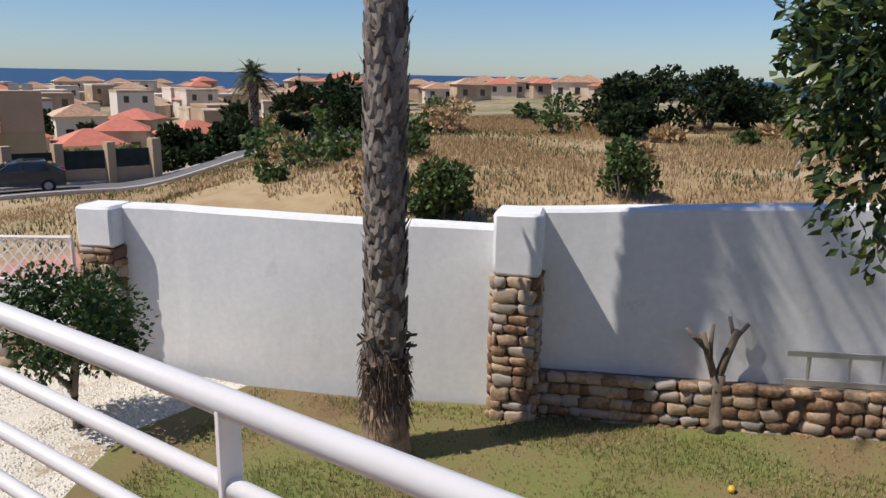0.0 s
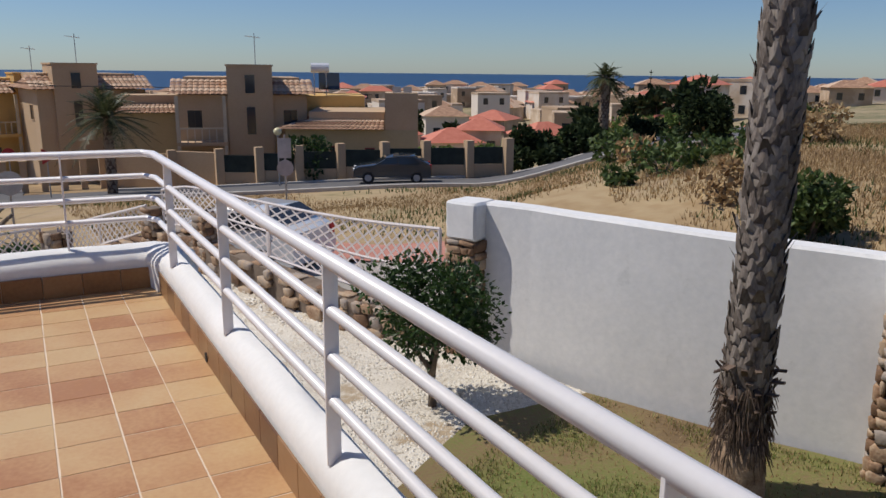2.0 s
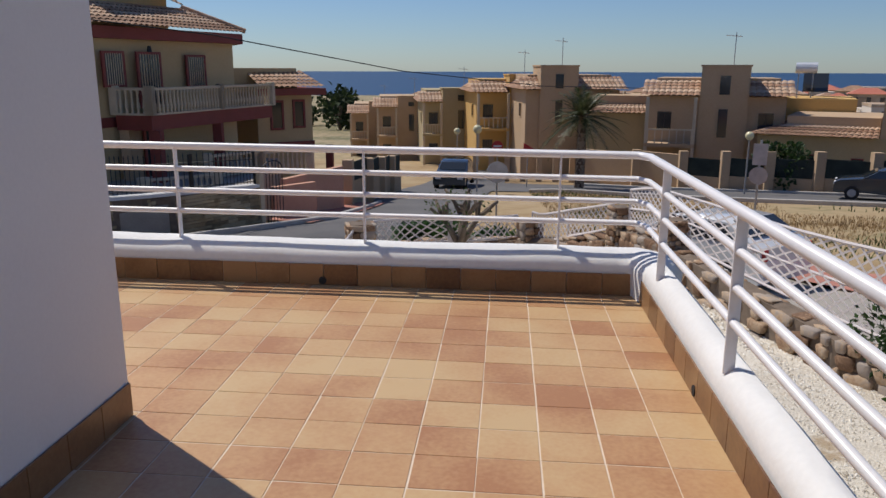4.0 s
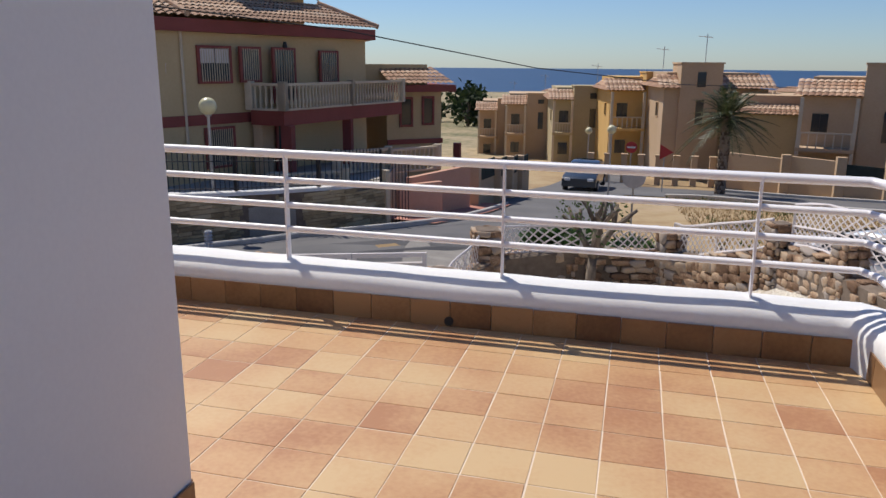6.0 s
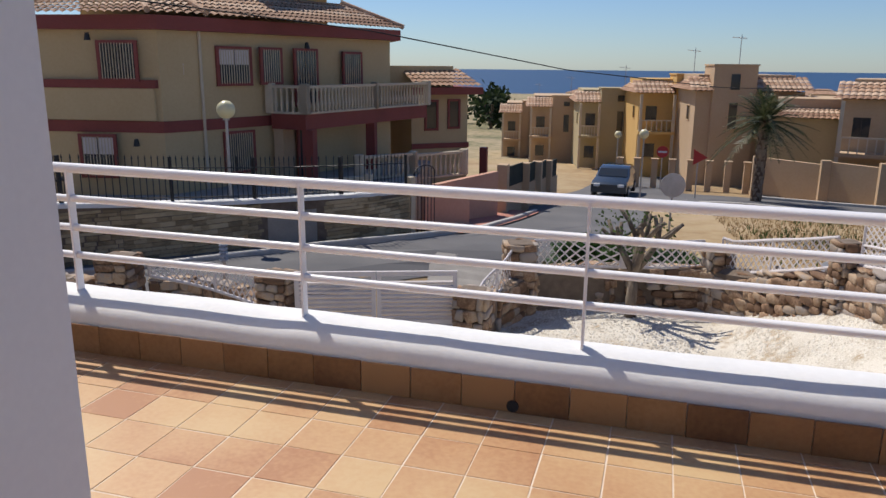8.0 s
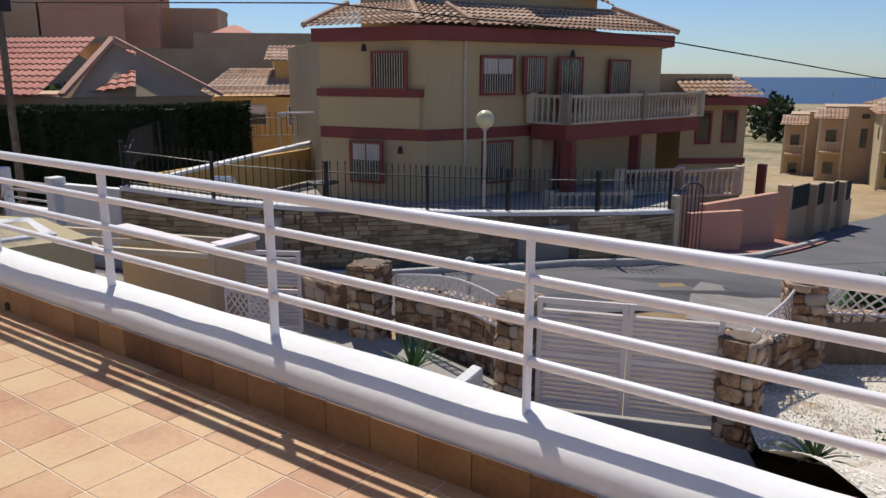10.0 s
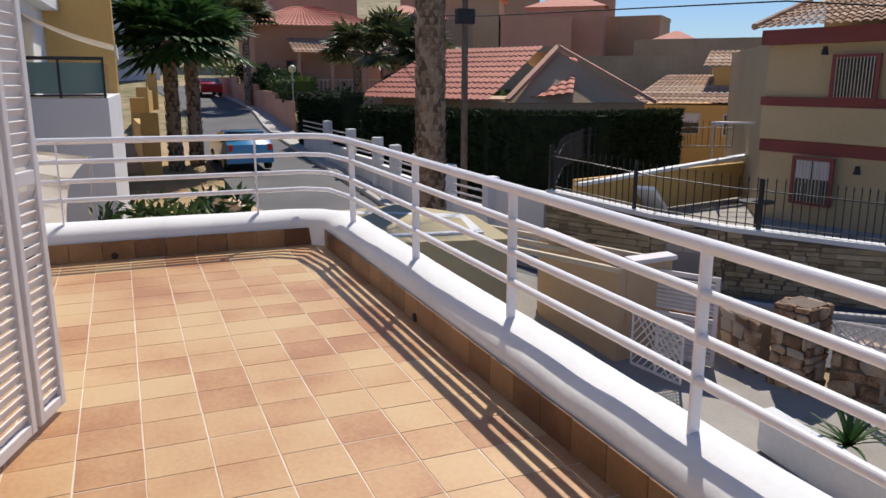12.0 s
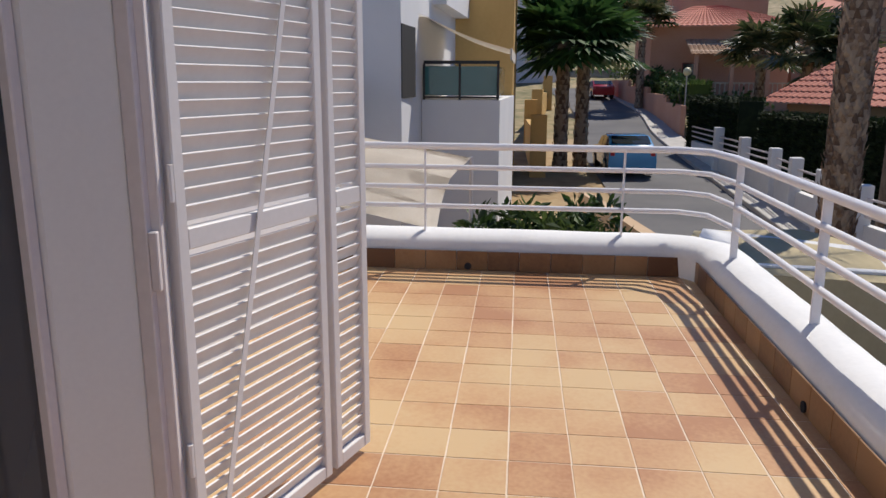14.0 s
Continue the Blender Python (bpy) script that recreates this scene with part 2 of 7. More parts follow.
def meshed(name, verts, faces, material, parent=None, label=""):
    me = bpy.data.meshes.new(name)
    me.from_pydata(verts, [], faces)
    me.materials.append(material)
    ob = new(name, me)
    if parent is not None:
        ob.parent = parent
    if label:
        ob["label"] = label
    return ob


def thing(name, label, category, at=(0, 0, 0), turn=0.0, group="", kind=""):
    ob = new(name)
    ob.matrix_basis = pose(*at, 0, 0, turn)
    return tagged(ob, label, category, group, kind)


def box(bm, x0, x1, y0, y1, z0, z1, bevel=0.0, m=None, mat=0):
    r = bmesh.ops.create_cube(bm, size=1)
    vs = r["verts"]
    for v in vs:
        v.co = Vector(((x0 + x1) / 2 + v.co.x * (x1 - x0), (y0 + y1) / 2 + v.co.y * (y1 - y0), (z0 + z1) / 2 + v.co.z * (z1 - z0)))
    if bevel:
        es = list({e for v in vs for e in v.link_edges})
        out = bmesh.ops.bevel(bm, geom=es, offset=bevel, segments=1, affect="EDGES")
        vs = list(set(out["verts"]) | {v for v in vs if v.is_valid})
    if m is not None:
        for v in vs:
            v.co = m @ v.co
    if mat:
        for f in {f for v in vs for f in v.link_faces}:
            f.material_index = mat
    return vs


def boxed(x0, x1, y0, y1, z0, z1, bevel=0.0):
    bm = bmesh.new()
    box(bm, x0, x1, y0, y1, z0, z1, bevel)
    return bm


def rod(bm, a, b, r0, r1=None, n=8, cap=True):
    """A tapered rod from a to b."""
    a, b = Vector(a), Vector(b)
    r1 = r0 if r1 is None else r1
    d = b - a
    m = Matrix.Translation((a + b) / 2) @ d.to_track_quat("Z", "Y").to_matrix().to_4x4()
    return bmesh.ops.create_cone(bm, cap_ends=cap, segments=n, radius1=r0, radius2=max(r1, 1e-4), depth=d.length, matrix=m)["verts"]


def bar(bm, a, b, w, h):
    """A flat bar of width w and height h from a to b."""
    a, b = Vector(a), Vector(b)
    d = b - a
    m = Matrix.Translation((a + b) / 2) @ d.to_track_quat("X", "Z").to_matrix().to_4x4()
    box(bm, -d.length / 2, d.length / 2, -w / 2, w / 2, -h / 2, h / 2, 0, m)


def tube(bm, pts, r, n=10, closed_ends=True):
    """A round tube along a bent line, with mitred bends."""
    pts = [Vector(p) for p in pts]
    rings = []
    for i, p in enumerate(pts):
        d0 = (p - pts[i - 1]).normalized() if i else (pts[1] - p).normalized()
        d1 = (pts[i + 1] - p).normalized() if i < len(pts) - 1 else d0
        t = (d0 + d1).normalized()
        k = 1 / max(t.dot(d0), 0.5)
        side = Vector((0, 0, 1)).cross(t)
        side = side.normalized() if side.length > 1e-3 else Vector((1, 0, 0))
        up = t.cross(side)
        rr = r[i] if isinstance(r, (list, tuple)) else r
        rings.append([bm.verts.new(p + side * math.cos(a) * rr * k + up * math.sin(a) * rr) for a in [2 * math.pi * j / n for j in range(n)]])
    for a, b in zip(rings, rings[1:]):
        for j in range(n):
            bm.faces.new((a[j], a[(j + 1) % n], b[(j + 1) % n], b[j]))
    if closed_ends:
        bm.faces.new(rings[0][::-1])
        bm.faces.new(rings[-1])


def prism(bm, outline, z0, z1):
    """An upright prism over an outline of (x, y), anticlockwise."""
    lo = [bm.verts.new((x, y, z0)) for x, y in outline]
    hi = [bm.verts.new((x, y, z1)) for x, y in outline]
    n = len(outline)
    for i in range(n):
        bm.faces.new((lo[i], lo[(i + 1) % n], hi[(i + 1) % n], hi[i]))
    bm.faces.new(hi)
    bm.faces.new(lo[::-1])


def sweep(bm, line, profile):
    """Sweeps a closed profile of (across, height) along a line of (x, y, z); across is to the line's left."""
    line = [Vector(p) for p in line]
    rings = []
    for i, p in enumerate(line):
        d0 = (p - line[i - 1]) if i else (line[1] - p)
        d1 = (line[i + 1] - p) if i < len(line) - 1 else d0
        d0, d1 = d0.to_2d().normalized(), d1.to_2d().normalized()
        t = (d0 + d1).normalized()
        k = 1 / max(t.dot(d0), 0.4)
        side = Vector((-t.y, t.x, 0)) * k
        rings.append([bm.verts.new(p + side * u + Vector((0, 0, v))) for u, v in profile])
    n = len(profile)
    for a, b in zip(rings, rings[1:]):
        for j in range(n):
            bm.faces.new((a[j], b[j], b[(j + 1) % n], a[(j + 1) % n]))
    bm.faces.new(rings[0])
    bm.faces.new(rings[-1][::-1])


def along(line, s):
    """The point s metres along a line, and the unit way there."""
    for a, b in zip(line, line[1:]):
        a, b = Vector(a), Vector(b)
        d = (b - a).length
        if s <= d:
            return a.lerp(b, s / d), (b - a).normalized()
        s -= d
    return b, (b - a).normalized()


def length(line):
    return sum((Vector(b) - Vector(a)).length for a, b in zip(line, line[1:]))


# ---- the lie of the land ----
RADII = [0, 8, 14, 20, 30, 45, 60, 100, 160, 260, 420, 700]
LAND = {
    -110: [-2.2, -2.2, -1.9, -1.1, -1.1, -1.3, -1.6, -3, -3.5, -4, -14, -22],
    -62: [-2.2, -2.2, -1.9, -1.1, -1.1, -1.3, -1.6, -3, -3.5, -4, -14, -22],
    -50: [-2.2, -2.2, -2.3, -1.7, -2.0, -2.5, -3.2, -5, -5.7, -6, -14, -22],
    -35: [-2.3, -2.7, -3.0, -2.9, -3.6, -5, -6.2, -7.7, -8.4, -8, -14, -22],
    -10: [-2.4, -2.8, -3.2, -3.4, -4.1, -5.5, -6.6, -8.9, -9.8, -10.5, -14, -22],
    30: [-2.4, -2.4, -2.5, -3.1, -4.2, -5.5, -6.8, -9, -11, -13, -16, -22],
    50: [-2.4, -2.4, -2.6, -2.8, -3.0, -2.8, -2.0, 3, 9, 14, 16, 16],
    75: [-2.4, -2.4, -2.6, -2.4, -2.0, -1.2, -0.2, 3, 14, 34, 50, 50],
    140: [-2.4, -2.4, -2.6, -2.4, -2.0, -1.2, -0.2, 3, 10, 20, 30, 30],
}


def ground_z(x, y):
    r, a = math.hypot(x, y), math.degrees(math.atan2(-x, y))
    if a < -110:
        a = -110
    keys = sorted(LAND)
    a = min(a, 140)
    i = max(k for k in range(len(keys) - 1) if keys[k] <= a)
    u = (a - keys[i]) / (keys[i + 1] - keys[i])
    u = u * u * (3 - 2 * u)
    r = min(r, 699)
    j = max(k for k in range(len(RADII) - 1) if RADII[k] <= r)
    w = (r - RADII[j]) / (RADII[j + 1] - RADII[j])
    lo, hi = LAND[keys[i]], LAND[keys[i + 1]]
    z = (lo[j] * (1 - w) + lo[j + 1] * w) * (1 - u) + (hi[j] * (1 - w) + hi[j + 1] * w) * u
    if r > 22:
        z += noise.noise(Vector((x, y, 0)) * 0.06) * min(0.02 * (r - 22), 1.2) * 0.6
    return z


def build_ground():
    verts, faces, mats = [], [], []
    rs = [0.0] + list(np.arange(2, 30, 2.0)) + list(np.arange(30, 70, 3.0)) + list(np.geomspace(70, 690, 34))
    az = list(range(-180, 180, 4))
    for r in rs:
        for a in az:
            x, y = -math.sin(radians(a)) * r, math.cos(radians(a)) * r
            verts.append((x, y, ground_z(x, y)))
    n = len(az)
    for i in range(len(rs) - 1):
        for j in range(n):
            faces.append((i * n + j, (i + 1) * n + j, (i + 1) * n + (j + 1) % n, i * n + (j + 1) % n))
            a = az[j]
            a = a if a < 150 else a - 360
            r = rs[i]
            mats.append(1 if (a > 38 and r > 40) or (a < -38 and r > 45) or r > 75 else 0)
    faces = [f[::-1] for f in faces]
    me = bpy.data.meshes.new("ground")
    me.from_pydata(verts, [], faces)
    me.materials.append(FIELD)
    me.materials.append(SCRUB)
    me.polygons.foreach_set("material_index", mats)
    me.polygons.foreach_set("use_smooth", [True] * len(faces))
    g = new("ground", me)
    tagged(g, "dry sandy ground with scrub and sparse grass", "ground", "", "structure")


build_ground()


def water():
    m = bpy.data.materials.new("sea_water")
    m.use_nodes = True
    N, L = m.node_tree.nodes, m.node_tree.links
    b = N["Principled BSDF"]
    b.inputs["Base Color"].default_value = (0.012, 0.05, 0.12, 1)
    b.inputs["Roughness"].default_value = 0.45
    b.inputs["Specular IOR Level"].default_value = 0.3
    t = N.new("ShaderNodeTexNoise")
    t.inputs["Scale"].default_value = 0.05
    t.inputs["Detail"].default_value = 8
    g = N.new("ShaderNodeNewGeometry")
    mp = N.new("ShaderNodeMapping")
    mp.inputs["Scale"].default_value = (0.1, 1, 1)
    L.new(g.outputs["Position"], mp.inputs[0])
    L.new(mp.outputs[0], t.inputs["Vector"])
    bp = N.new("ShaderNodeBump")
    bp.inputs["Strength"].default_value = 0.4
    bp.inputs["Distance"].default_value = 2
    L.new(t.outputs["Fac"], bp.inputs["Height"])
    L.new(bp.outputs[0], b.inputs["Normal"])
    ring, inner = [], []
    for a in range(0, 360, 5):
        c, s = math.cos(radians(a)), math.sin(radians(a))
        ring.append((c * 4900, s * 4900, -20.0))
        inner.append((c * 400, s * 400, -20.0))
    n = len(ring)
    w = meshed("water", inner + ring, [(i, n + i, n + (i + 1) % n, (i + 1) % n) for i in range(n)], m)
    tagged(w, "deep blue calm sea reaching the horizon", "sea", "", "structure")


water()

# ---- terrace ----
X_IN, X_OUT, Y_IN, Y_OUT, XL_IN, XL_OUT, Y_BACK = 0.80, 1.06, 1.92, 2.24, -8.57, -8.94, -6.5
BAY = (-1.78, -0.25)


def fall(x, y):
    """The terrace's slight slope."""
    return -0.0093 * x - 0.0045 * y


def settle(ob):
    """Lays a mesh that was built level onto the terrace's slope."""
    me = ob.data
    for v in me.vertices:
        p = ob.matrix_basis @ v.co
        v.co.z += fall(p.x, p.y)
    return ob


def build_terrace():
    bm = bmesh.new()
    xs = list(np.linspace(XL_OUT, X_OUT, 20))
    ys = list(np.linspace(Y_BACK, Y_OUT, 16))
    prism(bm, [(XL_OUT + 0.05, Y_BACK), (X_OUT - 0.04, Y_BACK), (X_OUT - 0.04, Y_OUT - 0.05), (XL_OUT + 0.05, Y_OUT - 0.05)], -2.3, -0.002)
    settle(tagged(part("terrace_slab", bm, GROUT), "pale mortar bed of the tiled terrace floor", "floor", "", "structure"))
    # parapet: a rounded wall that runs round three sides
    prof = [(-0.16, -0.3), (0.14, -0.3), (0.152, 0.16), (0.145, 0.205), (0.115, 0.243), (0.06, 0.271), (0.0, 0.287), (-0.09, 0.287), (-0.14, 0.262), (-0.165, 0.20)]
    yc, xr, xl = (Y_IN + Y_OUT) / 2 - 0.0, (X_IN + X_OUT) / 2, (XL_IN + XL_OUT) / 2
    raw = [(xr, Y_BACK), (xr, -4.4), (xr, -3), (xr, -1.5), (xr, 0), (xr, 1.0), (xr, 1.7), (xr - 0.03, yc - 0.12), (xr - 0.14, yc), (0.0, yc)]
    raw += [(x, yc) for x in (-1.2, -2.4, -3.6, -4.8, -6.0, -7.2, -8.2)] + [(xl + 0.28, yc - 0.02), (xl + 0.06, yc - 0.18), (xl, yc - 0.42), (xl, 0.6), (xl, -0.6), (xl, -2), (xl, Y_BACK)]
    fine = []
    for a, b in zip(raw, raw[1:]):
        k = max(1, int(math.dist(a, b) / 0.12))
        fine += [(a[0] + (b[0] - a[0]) * i / k, a[1] + (b[1] - a[1]) * i / k, 0) for i in range(k)]
    fine.append((*raw[-1], 0))
    bm = bmesh.new()
    sweep(bm, fine, prof)
    for v in bm.verts:
        if v.co.z > 0.1:
            v.co += noise.noise_vector(v.co * 2.2) * 0.009 + noise.noise_vector(v.co * 9) * 0.003
    for v in bm.verts:
        if v.co.x > 0.7 and v.co.y < 1.8:
            v.co.x = 0.885 + (v.co.x - 0.93) * 0.52
    bmesh.ops.recalc_face_normals(bm, faces=bm.faces)
    p = part("parapet", bm, WHITE_PARAPET, smooth=True)
    settle(p)
    tagged(p, "low white-painted rounded parapet round the terrace", "wall", "", "structure")


build_terrace()


def build_railing():
    rail = thing("railing", "white-painted metal railing with four round rails on the parapet", "railing")
    xr, xl = 0.845, -8.74
    for name, h, r in (("top_rail", 0.96, 0.027), ("rail", 0.795, 0.020), ("rail", 0.636, 0.020), ("rail", 0.482, 0.020)):
        pts = [(xr, Y_BACK), (xr, 1.97), (xr - 0.06, 2.10), (-2.3, 2.095), (-4.7, 2.09), (-8.2, 2.06), (xl + 0.14, 2.0), (xl, 1.80), (xl, Y_BACK)]
        bm = bmesh.new()
        tube(bm, [(x, y, h + fall(x, y)) for x, y in pts], r, 12)
        part(name, bm, RAIL_PAINT, rail, smooth=True)
    posts = [(xr, y, 0) for y in (-6.0, -4.5, -3.0, -1.54, -0.08, 1.42)] + [(x, 2.09, 90) for x in (0.25, -1.15, -2.54, -3.9, -5.27, -6.64)] + [(-8.07, 2.065, 90), (xl, 1.38, 0), (xl, -0.18, 0), (xl, -1.74, 0), (xl, -3.3, 0), (xl, -4.9, 0)]
    for x, y, turn in posts:
        bm = bmesh.new()
        f = fall(x, y)
        # flat posts stand edge-on to the outside
        m = pose(x, y, 0, 0, 0, turn)
        box(bm, -0.025, 0.025, -0.006, 0.006, 0.25 + f, 0.96 + f, 0.0015, m @ pose(0, 0, 0, 0, 0, 0))
        part("post", bm, RAIL_PAINT, rail)


build_railing()


def build_house_walls():
    bx, by = BAY
    bm = boxed(bx - 1.64, bx, Y_BACK, by, -2.3, 3.7)
    # the house behind and beside the walker
    o = part("wall_bay", bm, PLAIN_WHITE)
    tagged(o, "smooth white-painted house wall at the terrace", "wall", "", "structure")
    bm = boxed(XL_OUT, X_OUT + 3, Y_BACK - 4.2, Y_BACK - 0.01, -2.3, 3.7)
    tagged(part("wall_back", bm, PLAIN_WHITE), "white rendered house wall behind the terrace", "wall", "", "structure")
    bm = boxed(-9.14, -4.78, Y_BACK, -0.98, -2.3, 3.7)
    tagged(part("wall_side", bm, PLAIN_WHITE), "white rendered house wall beside the door", "wall", "", "structure")
    bm = boxed(-4.559, bx - 1.641, -1.2, by - 0.003, 2.40, 3.7)
    tagged(part("wall_lintel", bm, PLAIN_WHITE), "white rendered wall above the glass door", "wall", "", "structure")
    bm = boxed(-4.779, bx - 1.641, Y_BACK, -3.5, -2.3, 3.7)
    tagged(part("wall_room", bm, PLAIN_WHITE), "inner wall of the room behind the glass door", "wall", "", "structure")
    bm = bmesh.new()
    prism(bm, [(-4.56, -0.979), (-4.53, -0.615), (-4.615, -0.435), (-4.685, -0.39), (-4.78, -0.39), (-4.78, -0.979)], -2.3, 3.7)
    tagged(part("door_jamb", bm, PLAIN_WHITE), "deep white-painted jamb beside the glass door", "wall", "", "structure")
    door = thing("glass_door", "sliding glass door in a white aluminium frame, closed", "door")
    part("pane", boxed(-4.485, -3.47, -0.665, -0.655, 0.07, 2.35), GLASS, door)
    part("stile", boxed(-4.528, -4.486, -0.70, -0.63, 0.03, 2.40, 0.004), WHITE_METAL, door)
    part("stile", boxed(-3.469, -3.422, -0.70, -0.63, 0.03, 2.40, 0.004), WHITE_METAL, door)
    part("rail", boxed(-4.484, -3.47, -0.69, -0.64, 0.03, 0.075, 0.004), WHITE_METAL, door)
    part("rail", boxed(-4.484, -3.47, -0.69, -0.64, 2.345, 2.398, 0.004), WHITE_METAL, door)
    for x0, x1, y0 in ((-4.64, -4.63, -0.43), (-4.665, -4.658, -0.405)):
        part("frame_strip", boxed(x0, x1 + 0.02, y0, y0 + 0.04, 0.0, 2.38, 0.003), WHITE_METAL, door)
    part("latch", boxed(-4.63, -4.612, -0.389, -0.365, 1.0, 1.16, 0.003), WHITE_METAL, door)


build_house_walls()

# ---- garden ----


def garden_z(x, y):
    return -1.75 - 0.045 * max(0.0, y - 2.5) + 0.02 * noise.noise(Vector((x, y, 3)) * 0.9)


def inside(p, poly):
    hit = False
    for (x0, y0), (x1, y1) in zip(poly, poly[1:] + poly[:1]):
        if (y0 > p[1]) != (y1 > p[1]) and p[0] < (x1 - x0) * (p[1] - y0) / (y1 - y0) + x0:
            hit = not hit
    return hit


def draped(name, poly, mat, label, category, z=None, step=0.35):
    """A patch of the garden's surface, cut to an outline."""
    z = z or garden_z
    bm = bmesh.new()
    bm.faces.new([bm.verts.new((x, y, 0)) for x, y in poly])
    xs, ys = [p[0] for p in poly], [p[1] for p in poly]
    for lo, hi, no in ((min(xs), max(xs), (1, 0, 0)), (min(ys), max(ys), (0, 1, 0))):
        for c in np.arange(lo + step, hi, step):
            bmesh.ops.bisect_plane(bm, geom=bm.verts[:] + bm.edges[:] + bm.faces[:], plane_co=Vector(no) * c, plane_no=no)
    for v in bm.verts:
        v.co.z = z(v.co.x, v.co.y)
    for f in bm.faces:
        if f.normal.z < 0:
            f.normal_flip()
        f.smooth = True
    return tagged(part(name, bm, mat), label, category, "", "structure")


LAWN = [(1.12, -12), (12, -12), (5.9, 0.0), (4.9, 1.9), (3.5, 1.9), (2.4, 1.2), (1.12, 0.6)]
BED = [(1.12, 0.6), (2.4, 1.2), (3.5, 1.9), (4.9, 1.9), (4.3, 3.6), (3.75, 4.9), (3.3, 6.6), (2.8, 8.6), (1.5, 10.3), (0.5, 11.1), (-0.7, 10.9), (-1.7, 9.9), (-2.0, 8.6), (-1.7, 7.3), (-1.0, 6.0), (-0.6, 4.0), (-0.6, 2.3), (1.12, 2.3)]
draped("lawn", LAWN, GRASS_SOIL, "patchy dry lawn with bare brown soil", "lawn")
draped("gravel_bed", BED, GRAVEL, "white gravel bed with patches of sand", "gravel")
draped("yard", [(-14, 2.2), (-0.61, 2.3), (-0.61, 4.0), (-1.0, 6.0), (-1.72, 7.3), (-2.1, 7.6), (-4.0, 7.0), (-7.3, 7.3), (-10.5, 7.6), (-14, 6.6)], CONCRETE, "grey concrete front yard below the terrace", "yard", lambda x, y: -2.19 + 0.01 * noise.noise(Vector((x, y, 0))), 1.5)

# garden wall: two leaves with a pillar between
W0, W1, W2 = (4.46, 3.42), (6.12, -0.32), (9.55, -6.7)


def wall_between(name, a, b, t, z0, za, zb, mat, label, category="wall", wob=0.0):
    a, b = Vector((*a, 0)), Vector((*b, 0))
    d = (b - a).normalized()
    s = Vector((d.y, -d.x, 0)) * t
    n = max(2, int((b - a).length / 0.3))
    bm = bmesh.new()
    rows = []
    for i in range(n + 1):
        p = a.lerp(b, i / n)
        zt = za + (zb - za) * i / n
        rows.append([bm.verts.new(q) for q in ((*p.xy, z0), (*p.xy, zt - 0.03), ((p - s * -0.12).x, (p - s * -0.12).y, zt), (*(p + s).xy, zt), (*(p + s).xy, z0))])
    for r0, r1 in zip(rows, rows[1:]):
        for j in range(4):
            bm.faces.new((r0[j], r0[j + 1], r1[j + 1], r1[j]))
    bm.faces.new(rows[0])
    bm.faces.new(rows[-1][::-1])
    if wob:
        for v in bm.verts:
            v.co += noise.noise_vector(v.co * 1.3) * wob
    bmesh.ops.recalc_face_normals(bm, faces=bm.faces)
    return tagged(part(name, bm, mat), label, category, "", "structure")


wall_between("garden_wall", W0, W1, -0.22, -2.2, 0.06, 0.09, WHITE_WALL, "tall white rendered garden wall", wob=0.012)
wall_between("garden_wall_high", W1, W2, -0.22, -2.2, 0.27, 0.62, WHITE_WALL, "tall white rendered garden wall on a stone footing", wob=0.012)


def road_strip(name, line, w, mat, label, z=0.03, category="road"):
    verts, faces = [], []
    pts = []
    for a, b in zip(line, line[1:]):
        k = max(1, int(math.dist(a, b) / 1.5))
        pts += [(a[0] + (b[0] - a[0]) * i / k, a[1] + (b[1] - a[1]) * i / k) for i in range(k)]
    pts.append(line[-1])
    for i, p in enumerate(pts):
        q0, q1 = pts[max(i - 1, 0)], pts[min(i + 1, len(pts) - 1)]
        d = Vector((q1[0] - q0[0], q1[1] - q0[1])).normalized()
        for j in range(5):
            u = (j / 4 - 0.5) * w
            x, y = p[0] - d.y * u, p[1] + d.x * u
            verts.append((x, y, max(ground_z(x, y), ground_z(x + 0.7, y), ground_z(x, y + 0.7)) + z))
    n = len(pts)
    for i in range(n - 1):
        for j in range(4):
            faces.append((i * 5 + j, (i + 1) * 5 + j, (i + 1) * 5 + j + 1, i * 5 + j + 1))
    faces = [f[::-1] for f in faces]
    o = meshed(name, verts, faces, mat)
    tagged(o, label, category, "", "structure")
    return o


STREET = [(-75, 3), (-60, 4), (-42, 4.6), (-31, 4.7), (-22, 5.0), (-16.5, 5.9), (-11.5, 8.9), (-7.7, 11.9), (-5.4, 15.5), (-3.8, 20), (-3, 26), (-2.5, 38), (-2, 60), (-4, 90)]
LANE = [(-4.8, 13.5), (-2, 14.2), (1.5, 13.2), (4.5, 10.5), (6.6, 6.5), (8.6, 2), (11.5, -4), (15, -12)]
FIELD_ROAD = [(-2.5, 38.5), (4, 36.6), (9, 34.4), (14, 31.6), (20, 29.0), (27, 28.2), (36, 31), (46, 35), (60, 42)]
road_strip("road", STREET, 4.6, ASPHALT, "worn grey asphalt street", 0.05)
road_strip("road_lane", LANE, 3.4, CONCRETE, "pale concrete lane beside the garden", 0.06)
road_strip("road_field", FIELD_ROAD, 6.5, ASPHALT, "grey asphalt road past the dry field", 0.05)
road_strip("pavement", [(1.0, 16.2), (4.2, 14.2), (7.2, 11.0), (9.6, 6.2), (11.6, 1.5), (14, -4)], 2.2, RED_PAVING, "red paved footway beside the lane", 0.09, "pavement")
road_strip("pavement", [(-6.6, 18.6), (-6.0, 21.5), (-5.6, 26)], 1.8, RED_PAVING, "red paved footway by the gate", 0.10, "pavement")
